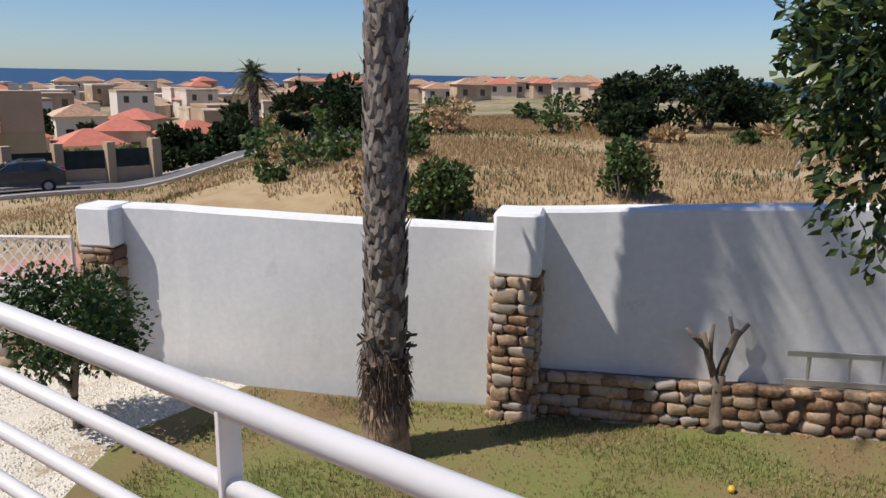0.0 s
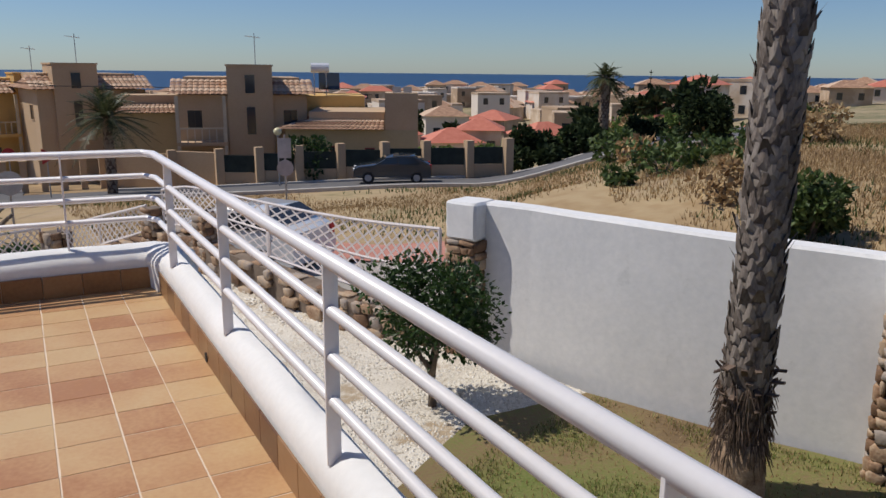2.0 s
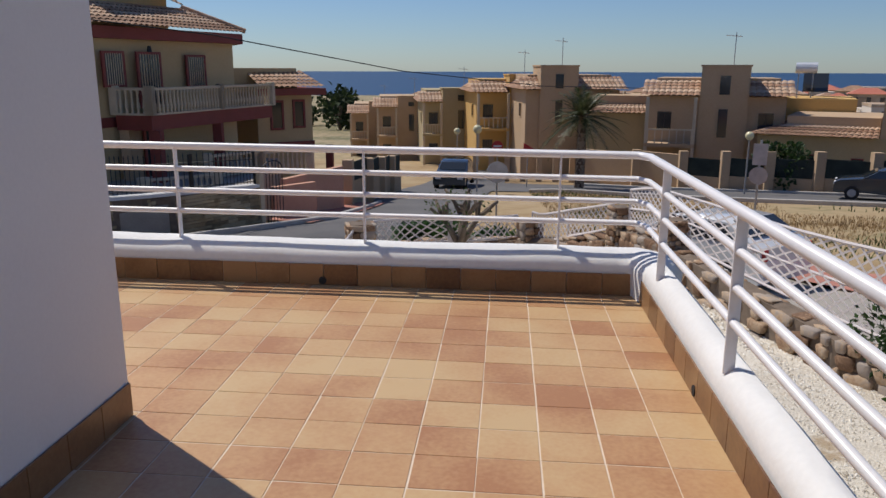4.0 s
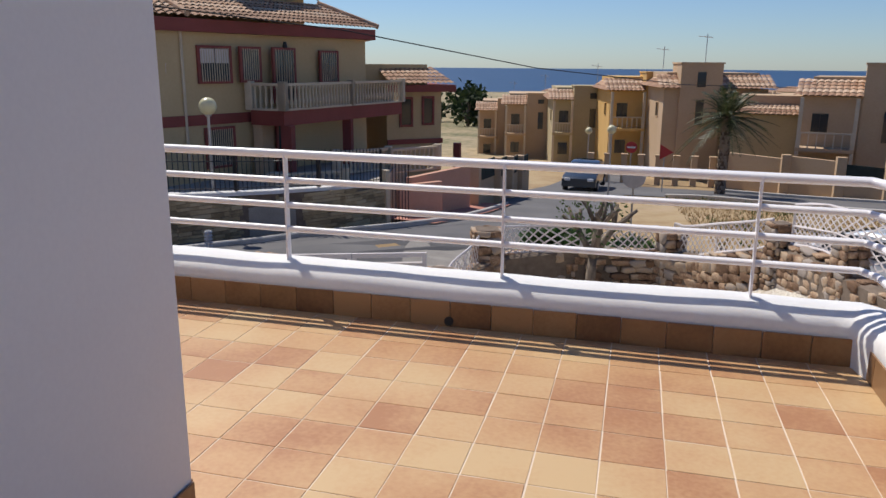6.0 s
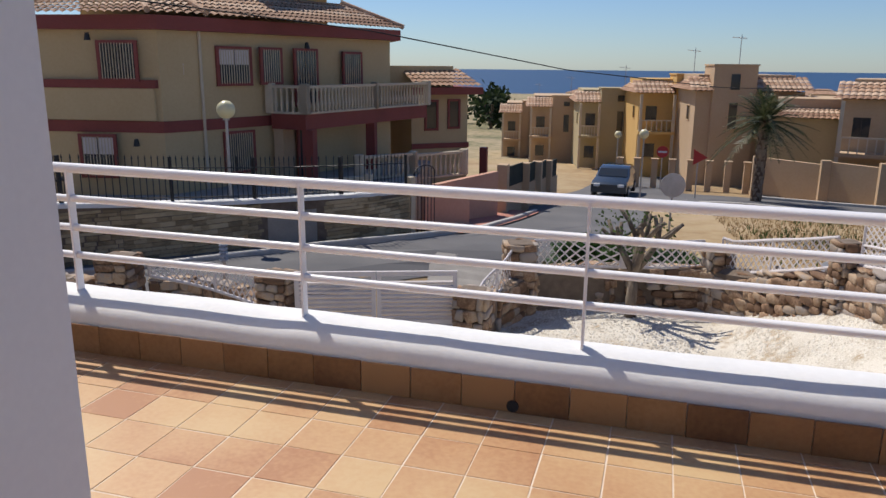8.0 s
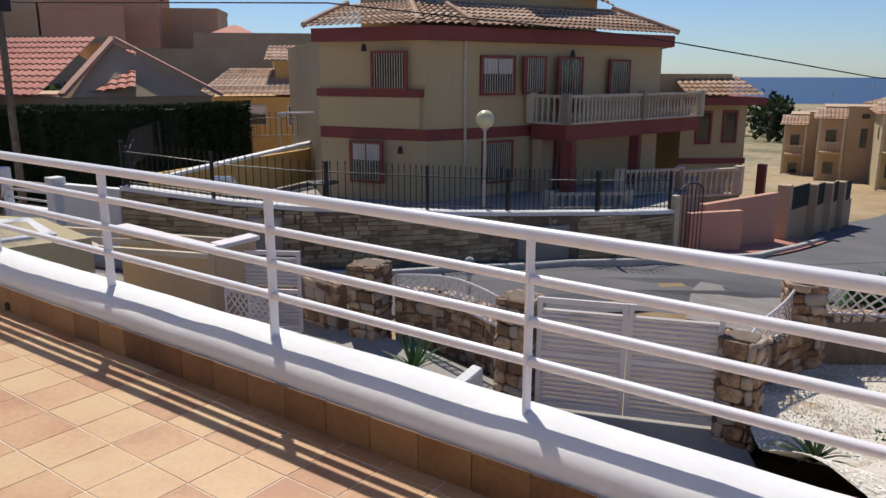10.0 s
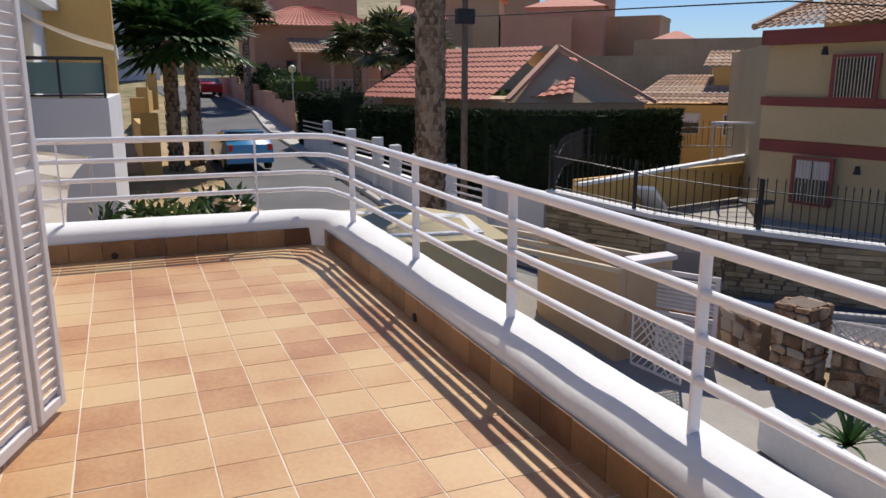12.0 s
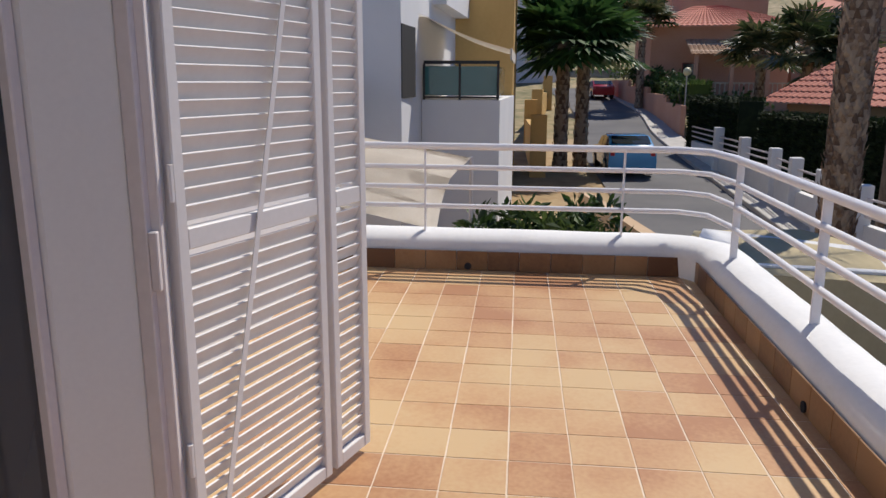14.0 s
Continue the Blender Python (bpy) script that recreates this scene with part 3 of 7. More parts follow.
road_strip("pavement", [(-70, 6.6), (-42, 7.1), (-26, 7.0), (-17, 7.4), (-13, 9.2)], 1.1, KERB, "grey footway beside the street", 0.14, "pavement")


def kerb(line, label="pale concrete kerb"):
    pts = []
    for a, b in zip(line, line[1:]):
        k = max(1, int(math.dist(a, b) / 1.0))
        pts += [(a[0] + (b[0] - a[0]) * i / k, a[1] + (b[1] - a[1]) * i / k) for i in range(k)]
    pts.append(line[-1])
    bm = bmesh.new()
    sweep(bm, [(x, y, ground_z(x, y) + 0.06) for x, y in pts], [(-0.07, -0.2), (0.07, -0.2), (0.07, 0.13), (-0.05, 0.13), (-0.07, 0.11)])
    bmesh.ops.recalc_face_normals(bm, faces=bm.faces)
    tagged(part("kerb", bm, KERB), label, "kerb", "", "structure")


kerb([(-70, 6.0), (-42, 6.5), (-26, 6.45), (-17, 6.9), (-12.9, 8.7), (-10.2, 10.6), (-8.0, 13.4), (-6.7, 16.6), (-5.4, 20), (-4.9, 26)])
kerb([(1.5, 33.8), (8, 31.4), (13, 28.4), (19.5, 25.7), (27, 24.8), (36.5, 27.5), (46, 31.5)])
kerb([(4, 39.9), (10, 37.4), (15, 34.7), (20.5, 32.4), (27, 31.6), (35.5, 34.4), (46, 38.5)])

# ---- stonework ----


def stone_mesh(seed):
    """A rough squared stone about one unit across."""
    rnd = random.Random(seed)
    bm = bmesh.new()
    box(bm, -0.5, 0.5, -0.5, 0.5, -0.5, 0.5)
    bmesh.ops.bevel(bm, geom=bm.edges[:], offset=0.17, segments=1, affect="EDGES")
    for v in bm.verts:
        v.co *= 1 + rnd.uniform(-0.16, 0.08)
        v.co += noise.noise_vector(v.co * 2 + Vector((seed, 0, 0))) * 0.17
    me = bpy.data.meshes.new("stone")
    for f in bm.faces:
        f.smooth = True
    bm.to_mesh(me)
    bm.free()
    me.materials.append(STONE)
    return me


STONES = [stone_mesh(i) for i in range(8)]


def lay_stones(parent, a, b, z0, z1, size, depth, out, joined=False, seed=1):
    """Courses of rough stones on a wall face from a to b (x, y), facing out."""
    rnd = random.Random(seed)
    a, b = Vector((*a, 0)), Vector((*b, 0))
    d = b - a
    run = d.length
    d.normalize()
    z = z0
    verts, faces = [], []
    while z < z1 - size * 0.3:
        h = min(rnd.uniform(0.6, 1.2) * size, z1 - z)
        if z1 - (z + h) < size * 0.4:
            h = z1 - z
        s = -rnd.uniform(0, 0.5) * size
        while s < run:
            w = rnd.uniform(0.8, 2.2) * size
            s0, s1 = max(s, 0), min(s + w, run)
            if s1 - s0 > 0.25 * size:
                c = a + d * ((s0 + s1) / 2) + Vector((0, 0, z + h / 2)) + Vector(out) * rnd.uniform(-0.02, 0.025)
                m = Matrix.LocRotScale(c, Euler((rnd.uniform(-0.1, 0.1), rnd.uniform(-0.14, 0.14), math.atan2(d.y, d.x) + rnd.uniform(-0.05, 0.05))), ((s1 - s0) * 0.97, depth, h * 0.98))
                me = rnd.choice(STONES)
                if joined:
                    k = len(verts)
                    verts += [m @ v.co for v in me.vertices]
                    faces += [tuple(i + k for i in p.vertices) for p in me.polygons]
                else:
                    o = new("stone", me)
                    o.parent = parent
                    o.matrix_basis = m
            s += w
        z += h
    if joined:
        o = meshed("small_stone", verts, faces, STONE_ISLANDS, parent)
        o["kind"] = "stuff"


def stone_wall(name, label, line, t, z0, z1, size, seed, joined=False, cat="stone wall"):
    w = thing(name, label, cat)
    bm = bmesh.new()
    line3 = [(x, y, 0) for x, y in line]
    sweep(bm, line3, [(-t / 2, z0), (t / 2, z0), (t / 2, z1 - 0.02), (0, z1 + 0.01), (-t / 2, z1 - 0.02)])
    bmesh.ops.recalc_face_normals(bm, faces=bm.faces)
    part("core", bm, MORTAR, w)
    for i, (p, q) in enumerate(zip(line, line[1:])):
        d = (Vector(q) - Vector(p)).normalized()
        o = Vector((-d.y, d.x, 0)) * (t / 2)
        for sgn in (1, -1):
            lay_stones(w, (p[0] + o.x * sgn, p[1] + o.y * sgn), (q[0] + o.x * sgn, q[1] + o.y * sgn), z0, z1, size, 0.10, tuple(o * sgn), joined, seed + i * 2 + (sgn > 0))
        lay_stones(w, p, q, z1 - 0.05, z1 + 0.03, size * 1.2, t * 0.75, (0, 0, 0), joined, seed + 50 + i)
    return w


def stone_pillar(x, y, turn, w, z0, z1, size, seed, cap=None, label="rubble stone pillar"):
    t = thing("stone_pillar", label, "pillar", (x, y, 0), turn)
    part("core", boxed(-w / 2 + 0.03, w / 2 - 0.03, -w / 2 + 0.03, w / 2 - 0.03, z0, z1), MORTAR, t)
    h = w / 2 - 0.01
    for i, (p, q, o) in enumerate((((-h, -h), (h, -h), (0, -0.02, 0)), ((h, -h), (h, h), (0.02, 0, 0)), ((h, h), (-h, h), (0, 0.02, 0)), ((-h, h), (-h, -h), (-0.02, 0, 0)))):
        lay_stones(t, p, q, z0, z1, size, 0.09, o, False, seed + i)
    if cap:
        bm = boxed(-w / 2 - 0.015, w / 2 + 0.015, -w / 2 - 0.015, w / 2 + 0.015, z1, cap, 0.03)
        bmesh.ops.subdivide_edges(bm, edges=bm.edges[:], cuts=4, use_grid_fill=True)
        for v in bm.verts:
            v.co += noise.noise_vector(v.co * 6) * 0.008
        part("cap", bm, WHITE_WALL, t, "thick white-painted top", smooth=True)
    return t


wd = (Vector(W1) - Vector(W0)).normalized()
turn_w = math.degrees(math.atan2(wd.y, wd.x))
p1 = Vector(W0) - wd * 0.2
stone_pillar(p1.x, p1.y, turn_w, 0.40, -2.1, -0.38, 0.13, 10, 0.07, "rubble stone pillar with a thick white-painted top, at the end of the white wall")
stone_pillar(W1[0] - 0.10, W1[1] - 0.10, turn_w, 0.42, -1.9, -0.30, 0.13, 20, 0.30, "rubble stone pillar with a thick white-painted top, between two white walls")
# stone footing of the high wall
foot = thing("stone_footing", "low rubble stone footing of the white garden wall", "stone wall")
d2 = (Vector(W2) - Vector(W1)).normalized()
o2 = Vector((d2.y, -d2.x)) * -1
o2 = o2 if o2.x < 0 else -o2
fa, fb = Vector(W1) + o2 * 0.06 + d2 * 0.1, Vector(W2) + o2 * 0.06
bm = bmesh.new()
sweep(bm, [(fa.x, fa.y, 0), (fb.x, fb.y, 0)], [(-0.10, -2.0), (0.10, -2.0), (0.10, -1.32), (-0.10, -1.32)])
bmesh.ops.recalc_face_normals(bm, faces=bm.faces)
part("core", bm, MORTAR, foot)
lay_stones(foot, fa + o2 * 0.09, fb + o2 * 0.09, -1.80, -1.29, 0.115, 0.12, (o2.x * 0.02, o2.y * 0.02, 0), False, 31)

FRONT = [(4.2, 4.05), (3.62, 5.0), (3.2, 6.6), (2.75, 8.6)]
FRONT2 = [(2.45, 9.0), (1.5, 10.4), (0.45, 11.3), (-0.75, 11.0), (-1.75, 10.0), (-2.1, 8.9), (-2.05, 7.75)]
stone_wall("stone_wall", "low rubble stone garden wall along the lane", FRONT, 0.3, -3.3, -1.42, 0.17, 40)
stone_wall("stone_wall", "low curved rubble stone wall round the gravel bed", FRONT2, 0.3, -3.2, -1.52, 0.18, 60)
stone_pillar(3.12, 6.95, 20, 0.38, -3.3, -0.98, 0.13, 80, label="squat rubble stone pillar in the garden wall")
stone_pillar(2.6, 8.8, 20, 0.34, -3.3, -1.0, 0.13, 84, label="squat rubble stone pillar in the garden wall")
stone_pillar(-1.85, 9.95, 20, 0.42, -2.6, -1.03, 0.15, 88, label="squat rubble stone pillar at the street corner of the garden")
stone_pillar(0.75, 11.2, 20, 0.36, -2.6, -1.15, 0.15, 92, label="squat rubble stone pillar in the garden wall")
stone_pillar(-4.25, 6.9, 0, 0.40, -2.3, -0.95, 0.14, 96, label="rubble stone gate pillar")
stone_pillar(-1.95, 7.55, 0, 0.36, -2.3, -1.1, 0.14, 99, label="rubble stone gate pillar beside the white gate")
stone_wall("stone_wall", "low rubble stone wall of the front yard", [(-4.5, 7.15), (-5.4, 7.75), (-6.6, 7.9), (-7.1, 7.6)], 0.26, -2.4, -1.55, 0.17, 120, True)
stone_pillar(-7.35, 7.35, 10, 0.46, -2.4, -1.15, 0.15, 124, label="rough rubble stone pillar in the front yard wall")
stone_wall("stone_wall", "low rubble stone wall beside the street", [(-7.7, 7.2), (-9.4, 7.2), (-10.8, 7.0)], 0.3, -2.4, -1.5, 0.17, 130, True)


def lattice(name, a, b, za, zb, za_lo, zb_lo, label, midrail=True, arch=0.0, pitch=0.14, frame_r=0.022):
    """A white metal lattice panel between two places."""
    t = thing(name, label, "fence")
    A, B = Vector((*a, 0)), Vector((*b, 0))
    run = (B - A).length
    def P(u, v):
        p = A.lerp(B, u)
        hi = za + (zb - za) * u + arch * math.sin(math.pi * u)
        lo = za_lo + (zb_lo - za_lo) * u
        return Vector((p.x, p.y, lo + (hi - lo) * v))
    for v, nm in ((1, "top_bar"), (0, "bottom_bar")):
        bm = bmesh.new()
        tube(bm, [P(i / 10, v) for i in range(11)], frame_r, 6)
        part(nm, bm, WHITE_METAL, t)
    for u in (0.0, 0.5, 1.0):
        bm = bmesh.new()
        rod(bm, P(u, 0), P(u, 1), frame_r, n=6)
        part("upright", bm, WHITE_METAL, t)
    if midrail:
        bm = bmesh.new()
        tube(bm, [P(i / 4, 0.47) for i in range(5)], frame_r * 0.8, 6)
        part("middle_bar", bm, WHITE_METAL, t)
    h = (za + zb) / 2 - (za_lo + zb_lo) / 2 + arch * 0.6
    bm = bmesh.new()
    n = int((run + h) / pitch)
    for i in range(n):
        for sgn in (1, -1):
            x0 = i * pitch - (h if sgn > 0 else 0)
            p0, p1 = (x0, 0.0), (x0 + h, 1.0)
            if sgn < 0:
                p0, p1 = (x0, 1.0), (x0 + h, 0.0)
            u0, v0, u1, v1 = p0[0] / run, p0[1], p1[0] / run, p1[1]
            if u1 <= 0 or u0 >= 1:
                continue
            if u0 < 0:
                v0 += (v1 - v0) * (0 - u0) / (u1 - u0)
                u0 = 0
            if u1 > 1:
                v1 = v0 + (v1 - v0) * (1 - u0) / (u1 - u0)
                u1 = 1
            q0, q1 = P(u0, v0), P(u1, v1)
            if (q1 - q0).length > 0.03:
                off = Vector((0, 0, 0)) if sgn > 0 else (B - A).normalized().cross(Vector((0, 0, 1))) * 0.008
                bar(bm, q0 + off, q1 + off, 0.006, 0.022)
    g = part("lattice", bm, WHITE_METAL, t)
    g["kind"] = "stuff"
    return t


lattice("lattice_fence", (4.25, 4.1), (2.75, 8.55), -0.36, -0.70, -1.40, -1.38, "tall white metal lattice fence on the stone wall")
lattice("lattice_fence", (2.5, 9.05), (0.8, 11.15), -0.95, -1.0, -1.42, -1.5, "low white metal lattice panel between stone pillars", False)
lattice("lattice_fence", (0.45, 11.3), (-1.6, 10.2), -1.1, -1.05, -1.5, -1.5, "low white metal lattice panel between stone pillars", False)
lattice("lattice_fence", (-1.95, 9.7), (-2.05, 7.95), -1.08, -1.45, -1.5, -1.52, "low white metal lattice panel with a rounded top", False, 0.1)
lattice("lattice_fence", (-4.6, 7.2), (-7.1, 7.62), -1.2, -1.35, -1.55, -1.5, "low white arched metal lattice panel", False, 0.12)


def louvred_gate(name, at, turn, w, h, leaves, label):
    t = thing(name, label, "gate", at, turn)
    lw = w / leaves
    for k in range(leaves):
        x0 = -w / 2 + k * lw
        leaf = part("leaf", boxed(x0 + 0.005, x0 + 0.06, -0.02, 0.02, 0, h), WHITE_METAL, t)
        for n, (a, b, c, d) in (("stile", (x0 + lw - 0.06, x0 + lw - 0.005, 0, h)), ("rail", (x0 + 0.061, x0 + lw - 0.061, 0, 0.06)), ("rail", (x0 + 0.061, x0 + lw - 0.061, h - 0.06, h)), ("rail", (x0 + 0.061, x0 + lw - 0.061, h * 0.5 - 0.03, h * 0.5 + 0.03))):
            part(n, boxed(a, b, -0.019, 0.019, c, d), WHITE_METAL, leaf)
        z = 0.09
        while z < h - 0.09:
            if abs(z - h * 0.5) > 0.05:
                bm = bmesh.new()
                box(bm, x0 + 0.06, x0 + lw - 0.06, -0.014, 0.014, -0.02, 0.02, 0, pose(0, 0, z, 32, 0, 0))
                part("slat", bm, WHITE_METAL, leaf)
            z += 0.055
    return t


ga, gb = Vector((-3.99, 6.83)), Vector((-2.14, 7.48))
gm = (ga + gb) / 2
louvred_gate("driveway_gate", (gm.x, gm.y, -2.16), math.degrees(math.atan2((gb - ga).y, (gb - ga).x)), (gb - ga).length, 1.28, 2, "white metal gate with two louvred leaves, closed")
louvred_gate("small_gate", (-8.6, 6.2, -2.16), 30, 1.1, 1.2, 1, "small white louvred metal gate, ajar")
part_white = thing("planter_wall", "low white rendered planter wall in the front yard", "wall")
part("wall", boxed(-6.3, -4.6, 5.4, 5.6, -2.2, -1.75, 0.02), WHITE_WALL, part_white)
part("wall", boxed(-4.8, -4.6, 5.6, 6.4, -2.2, -1.75, 0.02), WHITE_WALL, part_white)
bw = thing("block_wall", "cream pierced block wall with a flat coping", "wall")
part("wall", boxed(-11.2, -8.9, 5.2, 5.35, -2.2, -0.86), BEIGE, bw)
part("coping", boxed(-11.25, -8.85, 5.13, 5.42, -0.859, -0.80, 0.01), WHITE_METAL, bw)
part("wall", boxed(-9.05, -8.9, 5.36, 6.3, -2.2, -0.86), BEIGE, bw)
part("coping", boxed(-9.12, -8.83, 5.43, 6.35, -0.859, -0.80, 0.01), WHITE_METAL, bw)
for i in range(9):
    for j in range(2):
        part("slot", boxed(-10.9 + i * 0.22, -10.78 + i * 0.22, 5.352, 5.36, -1.2 + j * 0.14, -1.12 + j * 0.14), DARK_ROOM, bw)

# ---- foliage ----


def leaf_cloud(bm, centre, radii, count, size, rnd, shell=0.55, droop=0.0, lobes=0, shape=1.8):
    """Folded pointed leaves scattered through a lumpy crown."""
    c = Vector(centre)
    seeds = []
    for _ in range(lobes):
        v = Vector((rnd.gauss(0, 1), rnd.gauss(0, 1), rnd.gauss(0, 1))).normalized()
        seeds.append((Vector((v.x * radii[0], v.y * radii[1], v.z * radii[2])) * rnd.uniform(0.45, 0.8), rnd.uniform(0.28, 0.5)))
    for _ in range(count):
        v = Vector((rnd.gauss(0, 1), rnd.gauss(0, 1), rnd.gauss(0, 1))).normalized()
        r = shell + (1 - shell) * rnd.random() ** 0.6
        if seeds:
            s, k = rnd.choice(seeds)
            p = c + s + Vector((v.x * radii[0], v.y * radii[1], v.z * radii[2])) * r * k
        else:
            bump = 1 + 0.28 * noise.noise(v * 2.3 + c)
            p = c + Vector((v.x * radii[0], v.y * radii[1], v.z * radii[2])) * r * bump
        L = size * rnd.uniform(0.6, 1.2)
        way = (v * 0.9 + Vector((rnd.uniform(-1, 1), rnd.uniform(-1, 1), rnd.uniform(-1, 1) - droop))).normalized()
        side = way.cross(Vector((rnd.uniform(-1, 1), rnd.uniform(-1, 1), rnd.uniform(-1, 1)))).normalized() * L / shape / 2
        up = way.cross(side).normalized() * L * 0.1
        a, b = bm.verts.new(p), bm.verts.new(p + way * L)
        l, r2 = bm.verts.new(p + way * L * 0.5 + side + up), bm.verts.new(p + way * L * 0.5 - side + up)
        bm.faces.new((a, l, b))
        bm.faces.new((a, b, r2))


def limbs(bm, base, height, r, forks, spread, rnd, levels=2):
    """A tapered trunk that forks; returns the tips."""
    tips = []
    def grow(p, way, L, r, lev):
        q = p + way * L
        mid = p + way * L * 0.5 + Vector((rnd.uniform(-1, 1), rnd.uniform(-1, 1), 0)) * L * 0.07
        tube(bm, [p, mid, q], [r, r * 0.85, r * 0.7], 7)
        if lev == 0:
            tips.append(q)
            return
        for i in range(forks):
            a = 2 * math.pi * (i + rnd.random() * 0.6) / forks
            w = (way + Vector((math.cos(a), math.sin(a), 0.25)) * spread).normalized()
            grow(q, w, L * rnd.uniform(0.6, 0.85), r * 0.62, lev - 1)
    grow(Vector(base), Vector((rnd.uniform(-0.05, 0.05), rnd.uniform(-0.05, 0.05), 1)).normalized(), height, r, levels)
    return tips


def leafy_tree(name, label, at, trunk_h, r, crown, radii, count, size, mat, seed, forks=3, lobes=0, shell=0.5, spread=0.7, droop=0.0, category="tree", group=""):
    rnd = random.Random(seed)
    t = thing(name, label, category, at, 0, group)
    bm = bmesh.new()
    limbs(bm, (0, 0, -0.1), trunk_h, r, forks, spread, rnd)
    part("trunk", bm, WOOD_BARK, t, smooth=True)
    bm = bmesh.new()
    leaf_cloud(bm, crown, radii, count, size, rnd, shell, droop, lobes)
    part("crown", bm, mat, t)
    return t


leafy_tree("citrus_tree", "small citrus tree with a dense dark green crown", (3.3, 2.32, -1.74), 0.42, 0.05, (0.0, 0.05, 1.0), (0.72, 0.72, 0.5), 5200, 0.07, LEAF_CITRUS, 5, lobes=26, shell=0.2)
leafy_tree("bare_tree", "small nearly bare tree with a pale trunk", (-0.32, 10.2, -2.1), 0.75, 0.10, (0, 0, 1.3), (0.6, 0.6, 0.35), 260, 0.07, LEAF_SCRUB, 6, forks=4)


def agave_like(name, at, n, L, seed, label, mat=LEAF_SCRUB):
    rnd = random.Random(seed)
    t = thing(name, label, "plant", at)
    for i in range(n):
        a, e = 2.4 * i + rnd.uniform(-0.2, 0.2), rnd.uniform(0.35, 1.3)
        bm = bmesh.new()
        prev = None
        for k in range(5):
            s = k / 4
            p = Vector((math.cos(a) * math.cos(e), math.sin(a) * math.cos(e), math.sin(e))) * L * s - Vector((0, 0, 0.25 * L * s * s))
            w = 0.03 * (1 - s) ** 0.6 + 0.002
            sd = Vector((-math.sin(a), math.cos(a), 0)) * w
            row = (bm.verts.new(p - sd), bm.verts.new(p + Vector((0, 0, -0.008))), bm.verts.new(p + sd))
            if prev:
                bm.faces.new((prev[0], prev[1], row[1], row[0]))
                bm.faces.new((prev[1], prev[2], row[2], row[1]))
            prev = row
        part("leaf", bm, mat, t)
    return t


agave_like("aloe_plant", (-0.85, 6.3, -1.95), 26, 0.45, 1, "green spiky aloe at the edge of the gravel", LEAF_CITRUS)
agave_like("aloe_plant", (0.25, 5.6, -1.9), 26, 0.42, 2, "green spiky aloe at the edge of the gravel", LEAF_CITRUS)
agave_like("yucca_plant", (-5.6, 5.9, -1.9), 30, 0.6, 3, "bright green spiky plant in the planter", LEAF_FAN)
rnd = random.Random(3)
t = thing("rose_bush", "thin leafy shoot in the gravel", "plant", (-0.25, 6.5, -1.95))
bm = bmesh.new()
tips = limbs(bm, (0, 0, 0), 0.18, 0.02, 3, 0.6, rnd, 1)
part("stem", bm, WOOD_BARK, t)
bm = bmesh.new()
leaf_cloud(bm, (0, 0, 0.38), (0.2, 0.2, 0.1), 120, 0.05, rnd, 0.2)
part("foliage", bm, LEAF_SCRUB, t)

# the big dark-leaved tree by the wall
rnd = random.Random(12)
t = thing("laurel_tree", "large tree with glossy dark green leaves, overhanging the lawn", "tree", (4.75, -4.75, -1.75))
bm = bmesh.new()
limbs(bm, (0, 0, 0), 1.5, 0.13, 4, 0.6, rnd, 2)
part("trunk", bm, WOOD_BARK, t, smooth=True)
bm = bmesh.new()
leaf_cloud(bm, (-0.1, 0.72, 3.5), (1.0, 1.0, 1.15), 15000, 0.095, rnd, 0.5, 0.3, 34, shape=2.0)
part("crown", bm, LEAF_DARK, t)


def palm_trunk(bm, r0, r1, z0, z1, lean=(0, 0), boots=True, seed=1, per=0.075, size=1.0):
    """A trunk ringed with pointed leaf-base scales."""
    rnd = random.Random(seed)
    n = int((z1 - z0) / 0.2) + 2
    ctr = lambda z: Vector((lean[0] * (z - z0), lean[1] * (z - z0), z))
    pts = [ctr(z0 + (z1 - z0) * i / (n - 1)) for i in range(n)]
    tube(bm, pts, [r0 + (r1 - r0) * i / (n - 1) for i in range(n)], 14)
    if not boots:
        return
    z, row = z0, 0
    while z < z1 - 0.05:
        r = r0 + (r1 - r0) * (z - z0) / (z1 - z0)
        k = max(7, int(2 * math.pi * r / (0.125 * size)))
        for i in range(k):
            a = 2 * math.pi * (i + 0.5 * (row % 2) + rnd.uniform(-0.15, 0.15)) / k
            w, h = 0.068 * size * rnd.uniform(0.8, 1.15), 0.15 * size * rnd.uniform(0.8, 1.3)
            out, sd = Vector((math.cos(a), math.sin(a), 0)), Vector((-math.sin(a), math.cos(a), 0))
            c = ctr(z)
            j = rnd.uniform(0.010, 0.034) * size
            p = [c + out * (r - 0.01) - sd * w, c + out * (r - 0.01) + sd * w, c + out * (r + j) + Vector((0, 0, h)) + sd * w * 0.25, c + out * (r + j) + Vector((0, 0, h)) - sd * w * 0.25, c + out * (r + j * 1.1) + Vector((0, 0, h * 0.45))]
            if rnd.random() < 0.05:
                p[2] += out * 0.05
                p[3] += out * 0.05
            v = [bm.verts.new(q) for q in p]
            bm.faces.new((v[0], v[1], v[4]))
            bm.faces.new((v[1], v[2], v[4]))
            bm.faces.new((v[2], v[3], v[4]))
            bm.faces.new((v[3], v[0], v[4]))
        z += per * size * rnd.uniform(0.85, 1.15)
        row += 1


